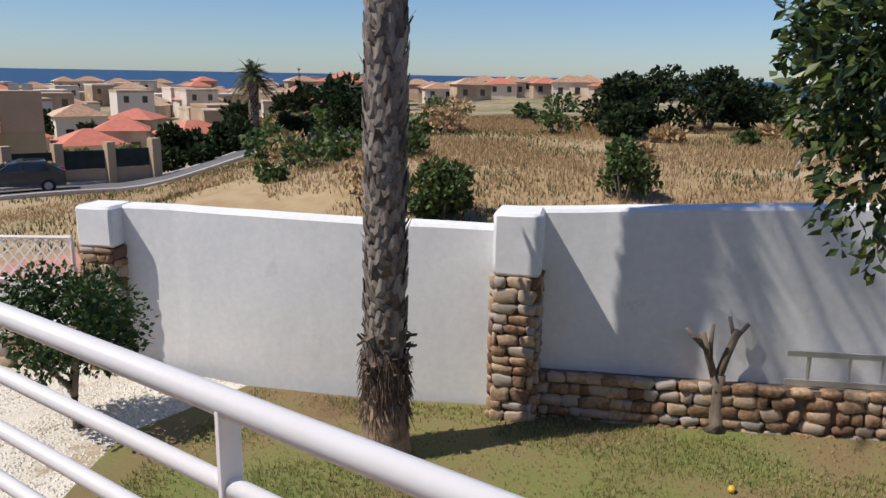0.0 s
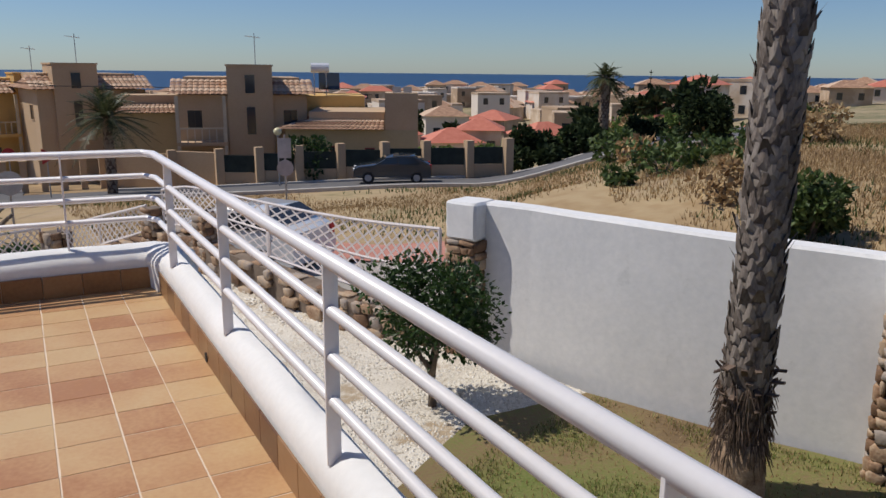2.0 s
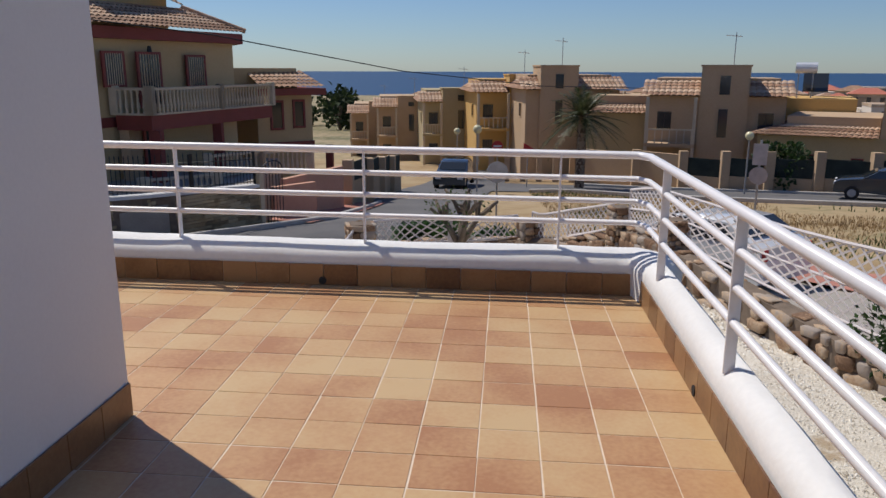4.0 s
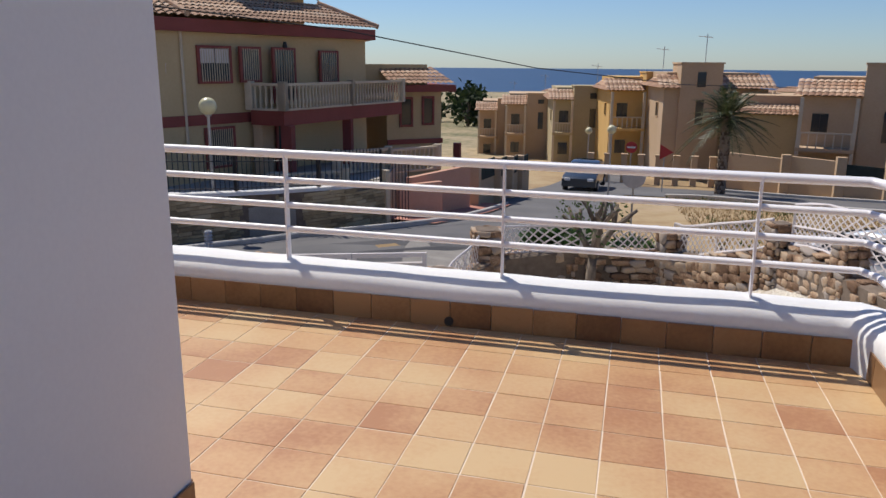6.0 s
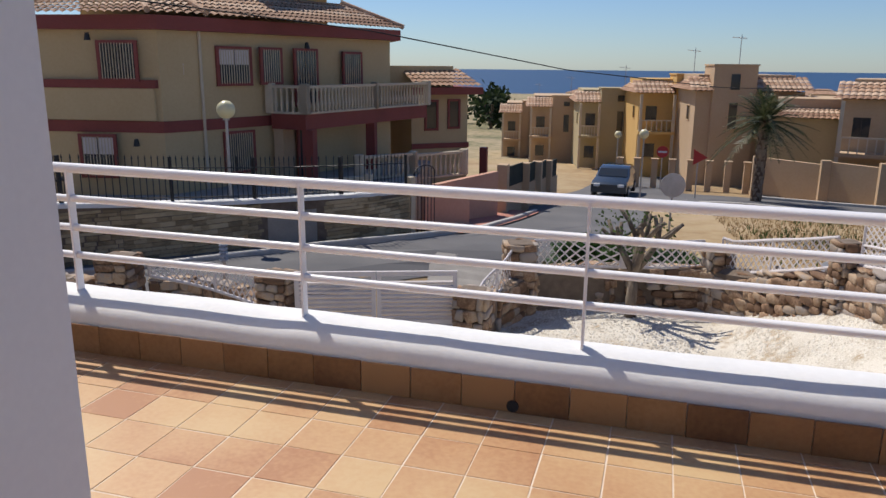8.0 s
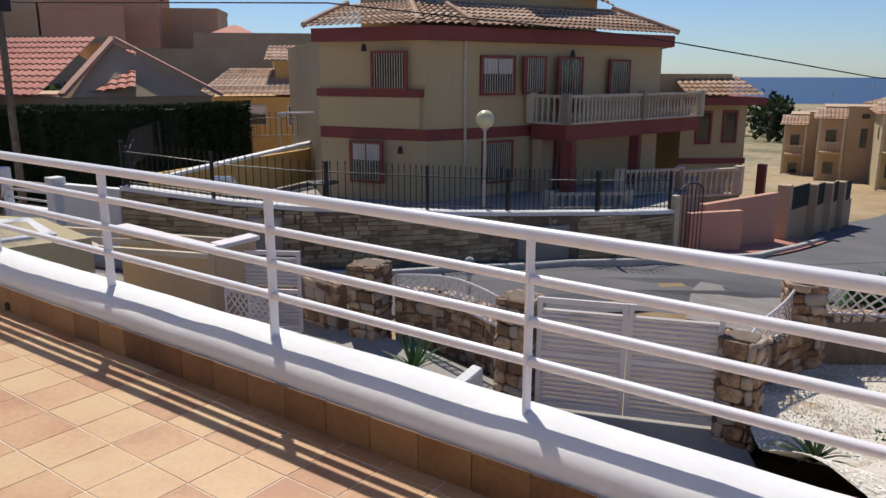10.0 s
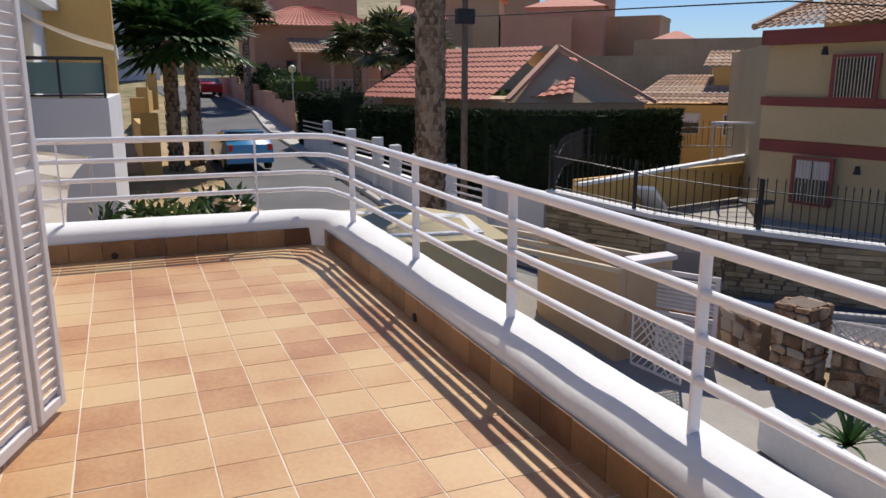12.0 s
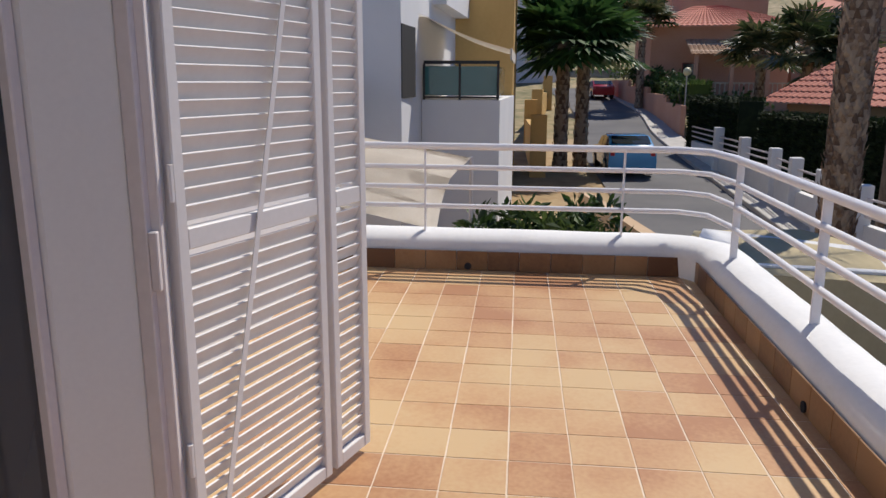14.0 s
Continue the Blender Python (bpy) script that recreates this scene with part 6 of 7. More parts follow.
tower_house("beige tower house with a tiled roof and an aerial", (4.4, 50.0, -4.0), 8, BEIGE, 6.5, 9, 4.1, 2.6, 2.8, 1.55, -1.0)
tower_house("ochre tower house with a tiled roof", (0.1, 56.5, -4.3), 10, OCHRE, 5.0, 8, 4.0, 2.0, 2.4, 1.3, 1.0, antenna=True)
tower_house("cream tower house with a tiled roof", (-4.75, 63.5, -4.65), 10, OLIVE, 5.0, 8, 3.3, 3.2, 2.4, 1.1, 0.8)
tower_house("pale beige tower house with a tiled roof", (-10.0, 71.0, -5.4), 10, BEIGE, 5.0, 8, 3.2, 2.6, 2.4, 1.0, 0.8)
tower_house("pale beige tower house with a tiled roof", (-14.3, 79.0, -6.3), 10, BEIGE, 5.0, 8, 3.0, 2.6, 2.4, 1.2, 0.8)
# plain flat block beside the first
t = thing("house", "cream house with a plain wall and a tiled edge", "house", (8.0, 45.3, -4.3), -8)
part("wall", boxed(-3.2, 3.4, 0, 8, -4, 3.1), OLIVE, t)
part("parapet", boxed(-2.6, 2.4, 1.2, 7, 3.101, 4.15), BEIGE, t)
bm = bmesh.new()
tiles_slope(bm, (-3.4, -0.5, 3.1), (3.6, -0.5, 3.1), (2.6, 1.3, 3.6), (-2.6, 1.3, 3.6), 0.3, 0.4)
part("roof", bm, ROOF_TILE, t)
tower_house("large beige house with a square tower, tiled wings and an aerial", (11.8, 41.6, -3.9), -14, BEIGE, 7.4, 8, 3.9, 2.6, 2.8, 1.65, 0.4, group="")
# house with the solar tank
t = thing("house", "ochre flat-roofed house with a white solar water tank", "house", (18.0, 44.5, -3.6), -20)
part("wall", boxed(-2.6, 2.6, 0, 6, -5, 3.4), OCHRE, t)
bm = bmesh.new()
rod(bm, (-0.9, 1, 5.2), (0.3, 1, 5.2), 0.32, n=14)
part("water_tank", bm, CAR_WHITE, t)
bm = bmesh.new()
box(bm, -0.7, 0.7, -0.03, 0.03, 0, 1.5, 0, pose(0.3, 0.9, 3.8, -45, 0, 0))
part("solar_panel", bm, GLASS, t)
bm = bmesh.new()
for x in (-0.7, 0.1):
    rod(bm, (x, 1, 3.4), (x, 1, 5.0), 0.04, n=5)
part("stand", bm, STEEL, t)
# house with the corner tower and tiled terrace
t = thing("house", "beige corner house with a tiled terrace edge and roof units", "house", (16.9, 38.1, -3.95), -26)
part("wall", boxed(-3.6, 4.2, 0, 8, -5, 2.0), OLIVE, t)
part("upper_wall", boxed(-2.3, 2.2, 0.9, 7, 2.001, 3.0), BEIGE, t)
part("tower", boxed(2.25, 4.2, 0.02, 3.0, 2.001, 4.15), BEIGE, t)
for x0, x1, y0, x2, x3, y1 in ((-4.0, 2.2, -0.5, -2.3, 2.2, 0.9),):
    bm = bmesh.new()
    tiles_slope(bm, (x0, y0, 2.0), (x1, y0, 2.0), (x3, y1, 2.5), (x2, y1, 2.5), 0.3, 0.35)
    part("roof", bm, ROOF_TILE, t)
bm = bmesh.new()
tiles_slope(bm, (-4.1, 8, 2.0), (-4.1, -0.5, 2.0), (-2.3, 0.9, 2.5), (-2.3, 7, 2.5), 0.3, 0.35)
part("roof", bm, ROOF_TILE, t)
mm = wall_frame((-3.6, 0), (4.2, 0))
window(t, mm, 2.7, 3.4, -0.1, 1.0, MAROON, 0, False, 0.05)
window(t, mm, 4.7, 5.2, 0.2, 0.9, MAROON, 0, False, 0.05)
for x in (2.7, 3.35):
    part("roof_unit", boxed(x, x + 0.5, 1.0, 1.5, 4.151, 4.5), STEEL, t)
part("canopy", boxed(-2.6, 0.2, -1.6, -0.01, -0.45, -0.3), CANVAS, t)

# boundary wall with dark screening along the field road
bw2 = thing("boundary_wall", "beige boundary wall with pillars and dark screening panels", "wall")
pts = [(4.4, 43.0), (7.3, 40.4), (9.5, 38.4), (11.4, 37.1), (13.3, 36.0), (15.4, 35.2), (17.5, 34.0), (19.6, 33.2), (21.8, 32.2), (23.8, 31.4)]
for i, (a, b) in enumerate(zip(pts, pts[1:])):
    za, zb_ = ground_z(*a), ground_z(*b)
    zm = (za + zb_) / 2
    full = i in (0, 1)
    wall_slab("wall", bw2, a, b, zm - 0.8, zm + (2.0 if full else 0.8), 0.25, BEIGE)
    if not full:
        d = Vector(b) - Vector(a)
        p, q = Vector(a) + d * 0.1, Vector(a) + d * 0.9
        wall_slab("screen", bw2, tuple(p), tuple(q), zm + 0.81, zm + 1.75, 0.06, DARK_MESH)
    part("pillar", boxed(a[0] - 0.22, a[0] + 0.22, a[1] - 0.22, a[1] + 0.22, za - 0.5, za + 2.15), BEIGE, bw2)
part("pillar", boxed(23.6, 24.1, 31.1, 31.6, -7, ground_z(23.8, 31.4) + 2.2), BEIGE, bw2)
# pillars and hedged fences before the tower houses
for i in range(9):
    x, y = -3.0 + i * 1.0, 44.5 - i * 0.1
    z = ground_z(x, y)
    t = thing("fence_pillar", "beige rendered fence pillar", "pillar", (x, y, z), 0, "fence pillars along the far street")
    part("shaft", boxed(-0.17, 0.17, -0.17, 0.17, -0.4, 1.7), BEIGE, t)
    part("cap", boxed(-0.21, 0.21, -0.21, 0.21, 1.701, 1.78), BEIGE, t)


def bush(name, label, x, y, r, h, mat, seed, count=900, size=0.14, group="", category="bush", z=None):
    rnd = random.Random(seed)
    t = thing(name, label, category, (x, y, ground_z(x, y) if z is None else z), 0, group)
    bm = bmesh.new()
    for i in range(5):
        a = rnd.uniform(0, 6.28)
        rod(bm, (0, 0, -0.3), (math.cos(a) * r * 0.5, math.sin(a) * r * 0.5, h * 0.6), 0.05 * r, 0.02 * r, 5)
    part("branch", bm, WOOD_BARK, t)
    bm = bmesh.new()
    leaf_cloud(bm, (0, 0, h * 0.5), (r, r, h * 0.55), count, size, rnd, 0.35, 0, 9, 1.5)
    part("foliage", bm, mat, t)
    return t


bush("round_tree", "dense dark round tree on the scrub slope", 33.0, 25.5, 1.75, 3.0, LEAF_PINE, 1, 2600, 0.3, category="tree")
bush("round_tree", "dark spreading pine beside the field road", 27.5, 33.5, 1.8, 2.3, LEAF_PINE, 2, 2800, 0.4, category="tree")
bush("round_tree", "dark spreading pine beside the field road", 31.0, 33.5, 1.5, 2.1, LEAF_PINE, 3, 2200, 0.4, category="tree")
bush("round_tree", "dark round bush beside the field road", 36.0, 33.0, 1.3, 1.7, LEAF_PINE, 4, 1600, 0.36, category="tree")
for i, (x, y, r, h) in enumerate(((34, 10.0, 3.2, 4.6), (37, 9.0, 3.6, 5.2), (40.5, 7.5, 3.6, 5.6), (31.5, 8.6, 2.2, 3.0), (43, 6.0, 3.6, 5.0))):
    bush("round_tree", "dark green carob tree on the hillside", x, y, r * 0.6, h * 0.55, LEAF_PINE, 10 + i, 2400, 0.3, "carob trees on the hillside", "tree")
bush("green_bush", "bright green bush in the dry grass", 13.9, 5.4, 0.95, 1.4, LEAF_SCRUB, 20, 2600, 0.16)
bush("green_bush", "bright green bush in the dry grass", 17.4, 2.6, 0.8, 1.3, LEAF_SCRUB, 21, 1600, 0.16)
rnd = random.Random(44)
for i in range(46):
    a = radians(rnd.uniform(40, 80))
    d = rnd.uniform(18, 75)
    x, y = math.sin(a) * d, math.cos(a) * d - 3
    r = rnd.uniform(0.4, 1.1) * (0.7 + d / 60)
    bush("scrub_bush", rnd.choice(["grey-green scrub bush on the slope", "dry brownish scrub bush on the slope"]), x, y, r, r * 1.0, LEAF_SCRUB if i % 3 else DRY_GRASS, 100 + i, 260, 0.16 + d * 0.004, "scrub bushes on the slope")
for i in range(24):
    x, y = 20 + i * 1.35, 46.5 - i * 0.25
    bush("hedge_bush", "light green feathery hedge bush", x, y + rnd.uniform(-0.6, 0.6), 1.1, rnd.uniform(1.4, 2.0), LEAF_LIGHT, 300 + i, 520, 0.3, "light green hedge behind the road", "bush")
bush("yard_tree", "dark green tree in the yard of the tower house", 13.9, 36.6, 1.3, 3.3, LEAF_CITRUS, 60, 1800, 0.26, category="tree")
bush("yard_bush", "green bush by the boundary wall", 7.9, 42.0, 0.9, 1.9, LEAF_CITRUS, 61, 700, 0.2)


def feather_palm(x, y, h, L, seed, label, r=0.26, n=46, zz=None):
    return palm("palm_tree", label, (x, y, ground_z(x, y) if zz is None else zz), h, r, r * 0.9, "feather", n, L, seed, BARK_BROWN, LEAF_PALM, True, (0.01, 0.0), 1.6, 24, 20, per=0.12)


feather_palm(4.0, 37.8, 3.9, 2.5, 71, "date palm with arching fronds before the tower houses", 0.24, 60)
feather_palm(32.6, 33.6, 4.6, 1.7, 72, "slim date palm in the dry field")
feather_palm(33.4, 34.2, 4.0, 1.5, 73, "slim date palm in the dry field", 0.15)
# low fan palm at the street corner
rnd = random.Random(50)
for x, y, s in ((-1.1, 14.9, 1.0), (0.2, 15.0, 0.9), (-1.9, 15.6, 0.8)):
    t = thing("fan_palm", "low bushy fan palm at the street corner", "palm tree", (x, y, ground_z(x, y)), 0, "low fan palms at the corner")
    bm = bmesh.new()
    rod(bm, (0, 0, -0.1), (0, 0, 0.35), 0.14, 0.1, 9)
    part("trunk", bm, BARK_BROWN, t)
    bm = bmesh.new()
    for i in range(34):
        fan_leaf(bm, (0, 0, 0.3), 2.399 * i, rnd.uniform(0.05, 1.3), 0.6 * s, 0.5 * s, rnd, 14)
    part("crown", bm, LEAF_FAN, t)

# street side: fan palms, trunk, hedge, houses
palm("palm_tree", "tall fan palm beside the street", (-31.3, 1.1, -1.9), 4.9, 0.27, 0.22, "fan", 34, 2.6, 80, BARK_BROWN, LEAF_FAN, True, (0, 0), 1.5, per=0.12, segs=18)
palm("palm_tree", "tall fan palm beside the street", (-32.3, 1.95, -1.9), 4.9, 0.27, 0.22, "fan", 34, 2.6, 81, BARK_BROWN, LEAF_FAN, True, (0.02, 0), 1.5, per=0.12, segs=18)
for i, (x, y, h) in enumerate(((-44.9, 11.9, 4.2), (-39.4, 12.8, 4.6), (-56, 6.6, 6.2), (-40.0, 14.4, 4.0), (-58, -7, 6))):
    palm("palm_tree", "fan palm in a garden up the street", (x, y, ground_z(x, y)), h, 0.25, 0.2, "fan", 30, 2.4, 90 + i, BARK_BROWN, LEAF_PALM, True, (0, 0), 1.6, per=0.14, segs=16)
palm("palm_tree", "thick brown palm trunk beside the street", (-15.3, 5.75, -2.5), 8.0, 0.31, 0.27, "feather", 40, 2.4, 99, BARK_BROWN, LEAF_PALM, True, (0.01, 0.0), 1.25, per=0.1)
t = thing("utility_pole", "dark wooden utility pole beside the hedge", "pole", (-20.5, 8.6, -2.3))
bm = bmesh.new()
rod(bm, (0, 0, -0.3), (0, 0, 6.2), 0.11, 0.085, 8)
part("pole", bm, WOOD_BARK, t)
part("bracket", boxed(-0.12, 0.12, -0.25, 0.25, 5.3, 5.7), IRON, t)


def clipped_hedge(name, label, line, w, z0, z1, seed, mat=LEAF_HEDGE, n=9000, size=0.16):
    t = thing(name, label, "hedge")
    bm = bmesh.new()
    sweep(bm, [(x, y, 0) for x, y in line], [(-w / 2 + 0.1, z0), (w / 2 - 0.1, z0), (w / 2 - 0.1, z1 - 0.1), (-w / 2 + 0.1, z1 - 0.1)])
    bmesh.ops.recalc_face_normals(bm, faces=bm.faces)
    part("core", bm, mat, t)
    rnd = random.Random(seed)
    bm = bmesh.new()
    l3 = [(x, y, 0) for x, y in line]
    L = length(l3)
    for _ in range(n):
        p, d = along(l3, rnd.uniform(0, L))
        side = Vector((-d.y, d.x, 0))
        k = rnd.random()
        if k < 0.75:
            q = p + side * (w / 2 - 0.08) * (1 if rnd.random() < 0.3 else -1)
            q.z = rnd.uniform(z0, z1)
            o = (side * (1 if (q - p).dot(side) > 0 else -1))
        else:
            q = p + side * rnd.uniform(-w / 2, w / 2)
            q.z = z1 - 0.1
            o = Vector((0, 0, 1))
        way = (o + Vector((rnd.uniform(-0.6, 0.6), rnd.uniform(-0.6, 0.6), rnd.uniform(-0.2, 0.9)))).normalized() * size * rnd.uniform(0.6, 1.3)
        s = way.cross(Vector((rnd.random(), rnd.random(), rnd.random()))).normalized() * size * 0.25
        bm.faces.new([bm.verts.new(v) for v in (q - s, q + s, q + way)])
    part("foliage", bm, mat, t)


clipped_hedge("hedge", "tall clipped dark cypress hedge", [(-36.5, 7.4), (-31.0, 8.0), (-30.4, 7.9)], 1.0, -2.2, 0.95, 1, n=5000)
clipped_hedge("hedge", "tall clipped dark cypress hedge", [(-29.6, 8.4), (-25.3, 9.6), (-23.2, 10.6), (-21.0, 13.2), (-21.6, 15.8), (-22.6, 17.0)], 1.1, -2.4, 0.52, 2, n=14000)
lw = thing("street_wall", "low white wall with pillars and railings beside the hedge", "wall")
pts = [(-15.3, 8.3), (-17.2, 7.9), (-19.2, 7.65), (-21.2, 7.45), (-23.2, 7.3), (-25.2, 7.25), (-28, 7.1), (-31, 7.0), (-35, 6.9)]
for i, (a, b) in enumerate(zip(pts, pts[1:])):
    z = ground_z(*a)
    if i == 0:
        wall_slab("wall", lw, b, a, -3.0, -0.95, 0.2, WHITE_PARAPET)
        continue
    wall_slab("wall", lw, b, a, z - 0.6, z + 0.95, 0.2, WHITE_PARAPET)
    part("pillar", boxed(a[0] - 0.16, a[0] + 0.16, a[1] - 0.16, a[1] + 0.16, z - 0.6, z + 1.75, 0.02), WHITE_PARAPET, lw)
    for k in range(3):
        bm = bmesh.new()
        bar(bm, (*a, z + 1.15 + k * 0.2), (*b, z + 1.15 + k * 0.2), 0.03, 0.05)
        part("rail", bm, WHITE_METAL, lw)
# house with the red gabled roof
t = thing("house", "low house with a large red tiled gabled roof", "house")
bm = bmesh.new()
prism(bm, [(-31.5, 9.5), (-25.3, 12.0), (-23.9, 16.9), (-29.8, 21.0), (-34, 15)], -3, 0.75)
part("wall", bm, BEIGE, t)
bm = bmesh.new()
tiles_slope(bm, (-32.2, 8.6, 0.75), (-25.4, 11.4, 0.75), (-27.6, 14.9, 2.75), (-32.8, 12.4, 2.75), 0.3, 0.4)
part("roof", bm, RED_ROOF, t)
bm = bmesh.new()
tiles_slope(bm, (-25.6, 12.3, 0.7), (-24.2, 14.2, 1.0), (-26.5, 15.8, 2.3), (-27.6, 14.9, 2.3), 0.3, 0.4)
part("roof", bm, RED_ROOF, t)
bm = bmesh.new()
v = [bm.verts.new(p) for p in ((-25.2, 12.1, 0.7), (-23.8, 16.9, 0.7), (-26.2, 14.7, 2.55), (-30.0, 18.0, 0.7), (-31, 15.5, 2.6))]
bm.faces.new((v[0], v[1], v[2]))
bm.faces.new((v[1], v[3], v[4], v[2]))
part("gable", bm, BEIGE, t)
for a, b in (((-25.0, 12.0, 0.8), (-26.2, 14.75, 2.72)), ((-26.2, 14.75, 2.72), (-23.5, 17.2, 0.72))):
    bm = bmesh.new()
    bar(bm, a, b, 0.25, 0.12)
    part("verge", bm, PINK, t)
# ochre house with the air conditioner
t = thing("house", "ochre house with a tiled roof and an air conditioner", "house")
yq = [(-30.9, 22.4), (-27.6, 26.4), (-32, 32), (-37, 27)]
bm = bmesh.new()
prism(bm, yq, -4, 0.35)
part("wall", bm, OCHRE, t)
bm = bmesh.new()
tiles_slope(bm, (-31.4, 21.7, 0.4), (-26.9, 27.0, 0.4), (-30.2, 29.0, 1.7), (-33.4, 25.5, 1.7), 0.28, 0.4)
part("roof", bm, ROOF_TILE, t)
bm = bmesh.new()
prism(bm, [(-30.6, 26.2), (-28.6, 28.6), (-31, 30.6), (-33, 28)], 0.4, 2.1)
part("upper_wall", bm, OCHRE, t)
bm = bmesh.new()
tiles_slope(bm, (-30.9, 25.7, 2.1), (-28.0, 29.0, 2.1), (-30, 30, 2.9), (-32.5, 27.4, 2.9), 0.28, 0.4)
part("roof", bm, ROOF_TILE, t)
my = wall_frame(yq[0], yq[1])
window(t, my, 1.6, 2.5, -0.95, -0.05, WHITE_METAL, 0, False, 0.04, blind=True)
window(t, my, 3.6, 4.1, -1.0, -0.1, WHITE_METAL, 2, True, 0.06)
bm = bmesh.new()
box(bm, 0.5, 1.1, 0.0, 0.3, -0.6, -0.2, 0.02, my)
bmesh.ops.recalc_face_normals(bm, faces=bm.faces)
part("air_conditioner", bm, CAR_WHITE, t)

# salmon villa up the street, orange street wall, apartment block
t = thing("house", "salmon villa with red tiled roofs and a balustraded porch", "house")
vq = [(-58.5, 7.6), (-57.5, 16.8), (-68, 18), (-69, 8)]
bm = bmesh.new()
prism(bm, vq, -3, 5.3)
part("wall", bm, PINK, t)
bm = bmesh.new()
for a, b, c, d in (((-57.8, 6.8, 5.3), (-56.8, 17.6, 5.3), (-61.5, 13.0, 7.0), (-62, 11.2, 7.0)), ((-69.5, 7.2, 5.3), (-57.8, 6.8, 5.3), (-62, 11.2, 7.0), (-65, 11.2, 7.0))):
    tiles_slope(bm, a, b, c, d, 0.35, 0.5)
part("roof", bm, RED_ROOF, t)
part("porch", boxed(-57.4, -55.2, 10.0, 17.0, -2, 0.6), PINK, t)
bm = bmesh.new()
tiles_slope(bm, (-55.0, 9.8, 3.3), (-55.0, 17.4, 3.3), (-57.6, 17.0, 4.4), (-57.6, 9.8, 4.4), 0.3, 0.4)
part("roof", bm, ROOF_TILE, t)
for y in (10.2, 12.5, 14.8, 17.0):
    part("pillar", boxed(-55.5, -55.25, y - 0.12, y + 0.12, 0.601, 3.35), PINK, t)
baluster_run(t, (-55.3, 10.3), (-55.3, 17.0), 0.61, 0.9, 0.3)
mv = wall_frame((-58.4, 7.7), (-57.5, 16.8))
window(t, mv, 5.2, 6.6, 3.2, 4.4, WHITE_METAL, 0, True, 0.06, blind=True)
window(t, mv, 2.2, 3.2, 1.2, 2.8, MAROON, 0, True, 0.06)
part("chimney", boxed(-62.8, -62.1, 9.6, 10.3, 5.5, 8.0), PINK, t)
t = thing("orange_wall", "orange rendered wall climbing beside the street", "wall")
ow = [(-41.8, 7.6), (-48, 7.4), (-55, 7.0), (-62, 6.6), (-71, 6.2)]
for a, b in zip(ow, ow[1:]):
    bm = bmesh.new()
    za, zb_ = ground_z(*a), ground_z(*b)
    m = wall_frame(b, a)
    wall_slab("wall", t, b, a, min(za, zb_) - 1, (za + zb_) / 2 + 1.5, 0.25, PINK)
    bm.free()
clipped_hedge("hedge", "yellow-green trimmed hedge above the orange wall", [(-43, 8.6), (-52, 8.3), (-60, 8)], 1.2, 0.0, 1.5, 5, LEAF_LIGHT, 2600, 0.3)
for i, (x, y) in enumerate(((-44, 8.1), (-47, 8.2), (-50.5, 8.2), (-54, 8), (-58, 7.9), (-61, 9), (-66, 8))):
    bush("wall_bush", "dark rounded shrub on the street wall", x, y, 0.9, 1.7, LEAF_CITRUS, 400 + i, 420, 0.26, "shrubs on the street wall", z=ground_z(x, y) + 1.1)
t = thing("yellow_wall", "yellow rendered garden wall with stepped pillars up the street", "wall")
yw = [(-30, 0.2), (-38, 0.0), (-46, 0.0), (-55, 0.2), (-66, 0.4)]
for a, b in zip(yw, yw[1:]):
    za, zb_ = ground_z(*a), ground_z(*b)
    wall_slab("wall", t, a, b, min(za, zb_) - 1, (za + zb_) / 2 + 1.6, 0.25, OCHRE)
    part("pillar", boxed(a[0] - 0.3, a[0] + 0.3, a[1] - 0.3, a[1] + 0.3, za - 1, za + 2.3), OCHRE, t)
t = thing("apartment_building", "white apartment building with arched balconies up the hill", "apartment building", (-80, -5, 3), 8)
part("wall", boxed(-6, 0, -8, 7, -4, 12), PLAIN_WHITE, t)
mt = wall_frame((0.0, -8), (0.0, 7))
for i in range(3):
    for k in range(4):
        window(t, mt, 1 + k * 3.6, 3.2 + k * 3.6, 0.6 + i * 3.2, 2.8 + i * 3.2, WHITE_METAL, 0, False, 0.15)

# neighbour's white house with the glass balcony
t = thing("house", "white house next door with a teal glass balcony and cream awning", "house")
part("wall", boxed(-24, -16.0, -10, -2.15, -3, 6.5), PLAIN_WHITE, t)
part("lower_wall", boxed(-24, -18.25, -2.149, -0.4, -3, 1.12), PLAIN_WHITE, t)
part("side_wall", boxed(-15.99, -13.6, -10, -2.95, -3, 0.75), PLAIN_WHITE, t)
part("upper_wall", boxed(-24, -19.8, -2.149, -1.75, 3.3, 6.5), PLAIN_WHITE, t)
part("inner_wall", boxed(-24.2, -24.01, -3, -0.45, 1.0, 4.0), OCHRE, t)
bal = part("balcony_rail", boxed(-18.32, -18.22, -2.1, -0.42, 1.9, 1.97), IRON, t)
part("rail", boxed(-18.31, -18.23, -2.1, -0.42, 1.16, 1.20), IRON, bal)
part("glass_panel", boxed(-18.28, -18.26, -2.08, -0.46, 1.22, 1.85), TEAL_GLASS, bal)
part("glass_panel", boxed(-22, -18.3, -0.45, -0.43, 1.22, 1.85), TEAL_GLASS, bal)
for y in (-2.1, -1.3, -0.45):
    part("post", boxed(-18.31, -18.25, y - 0.025, y + 0.025, 1.12, 1.9), IRON, bal)
bal2 = part("balcony_rail", boxed(-15.9, -13.62, -2.99, -2.93, 1.55, 1.6), IRON, t)
part("glass_panel", boxed(-15.9, -13.62, -2.97, -2.95, 0.85, 1.5), TEAL_GLASS, bal2)
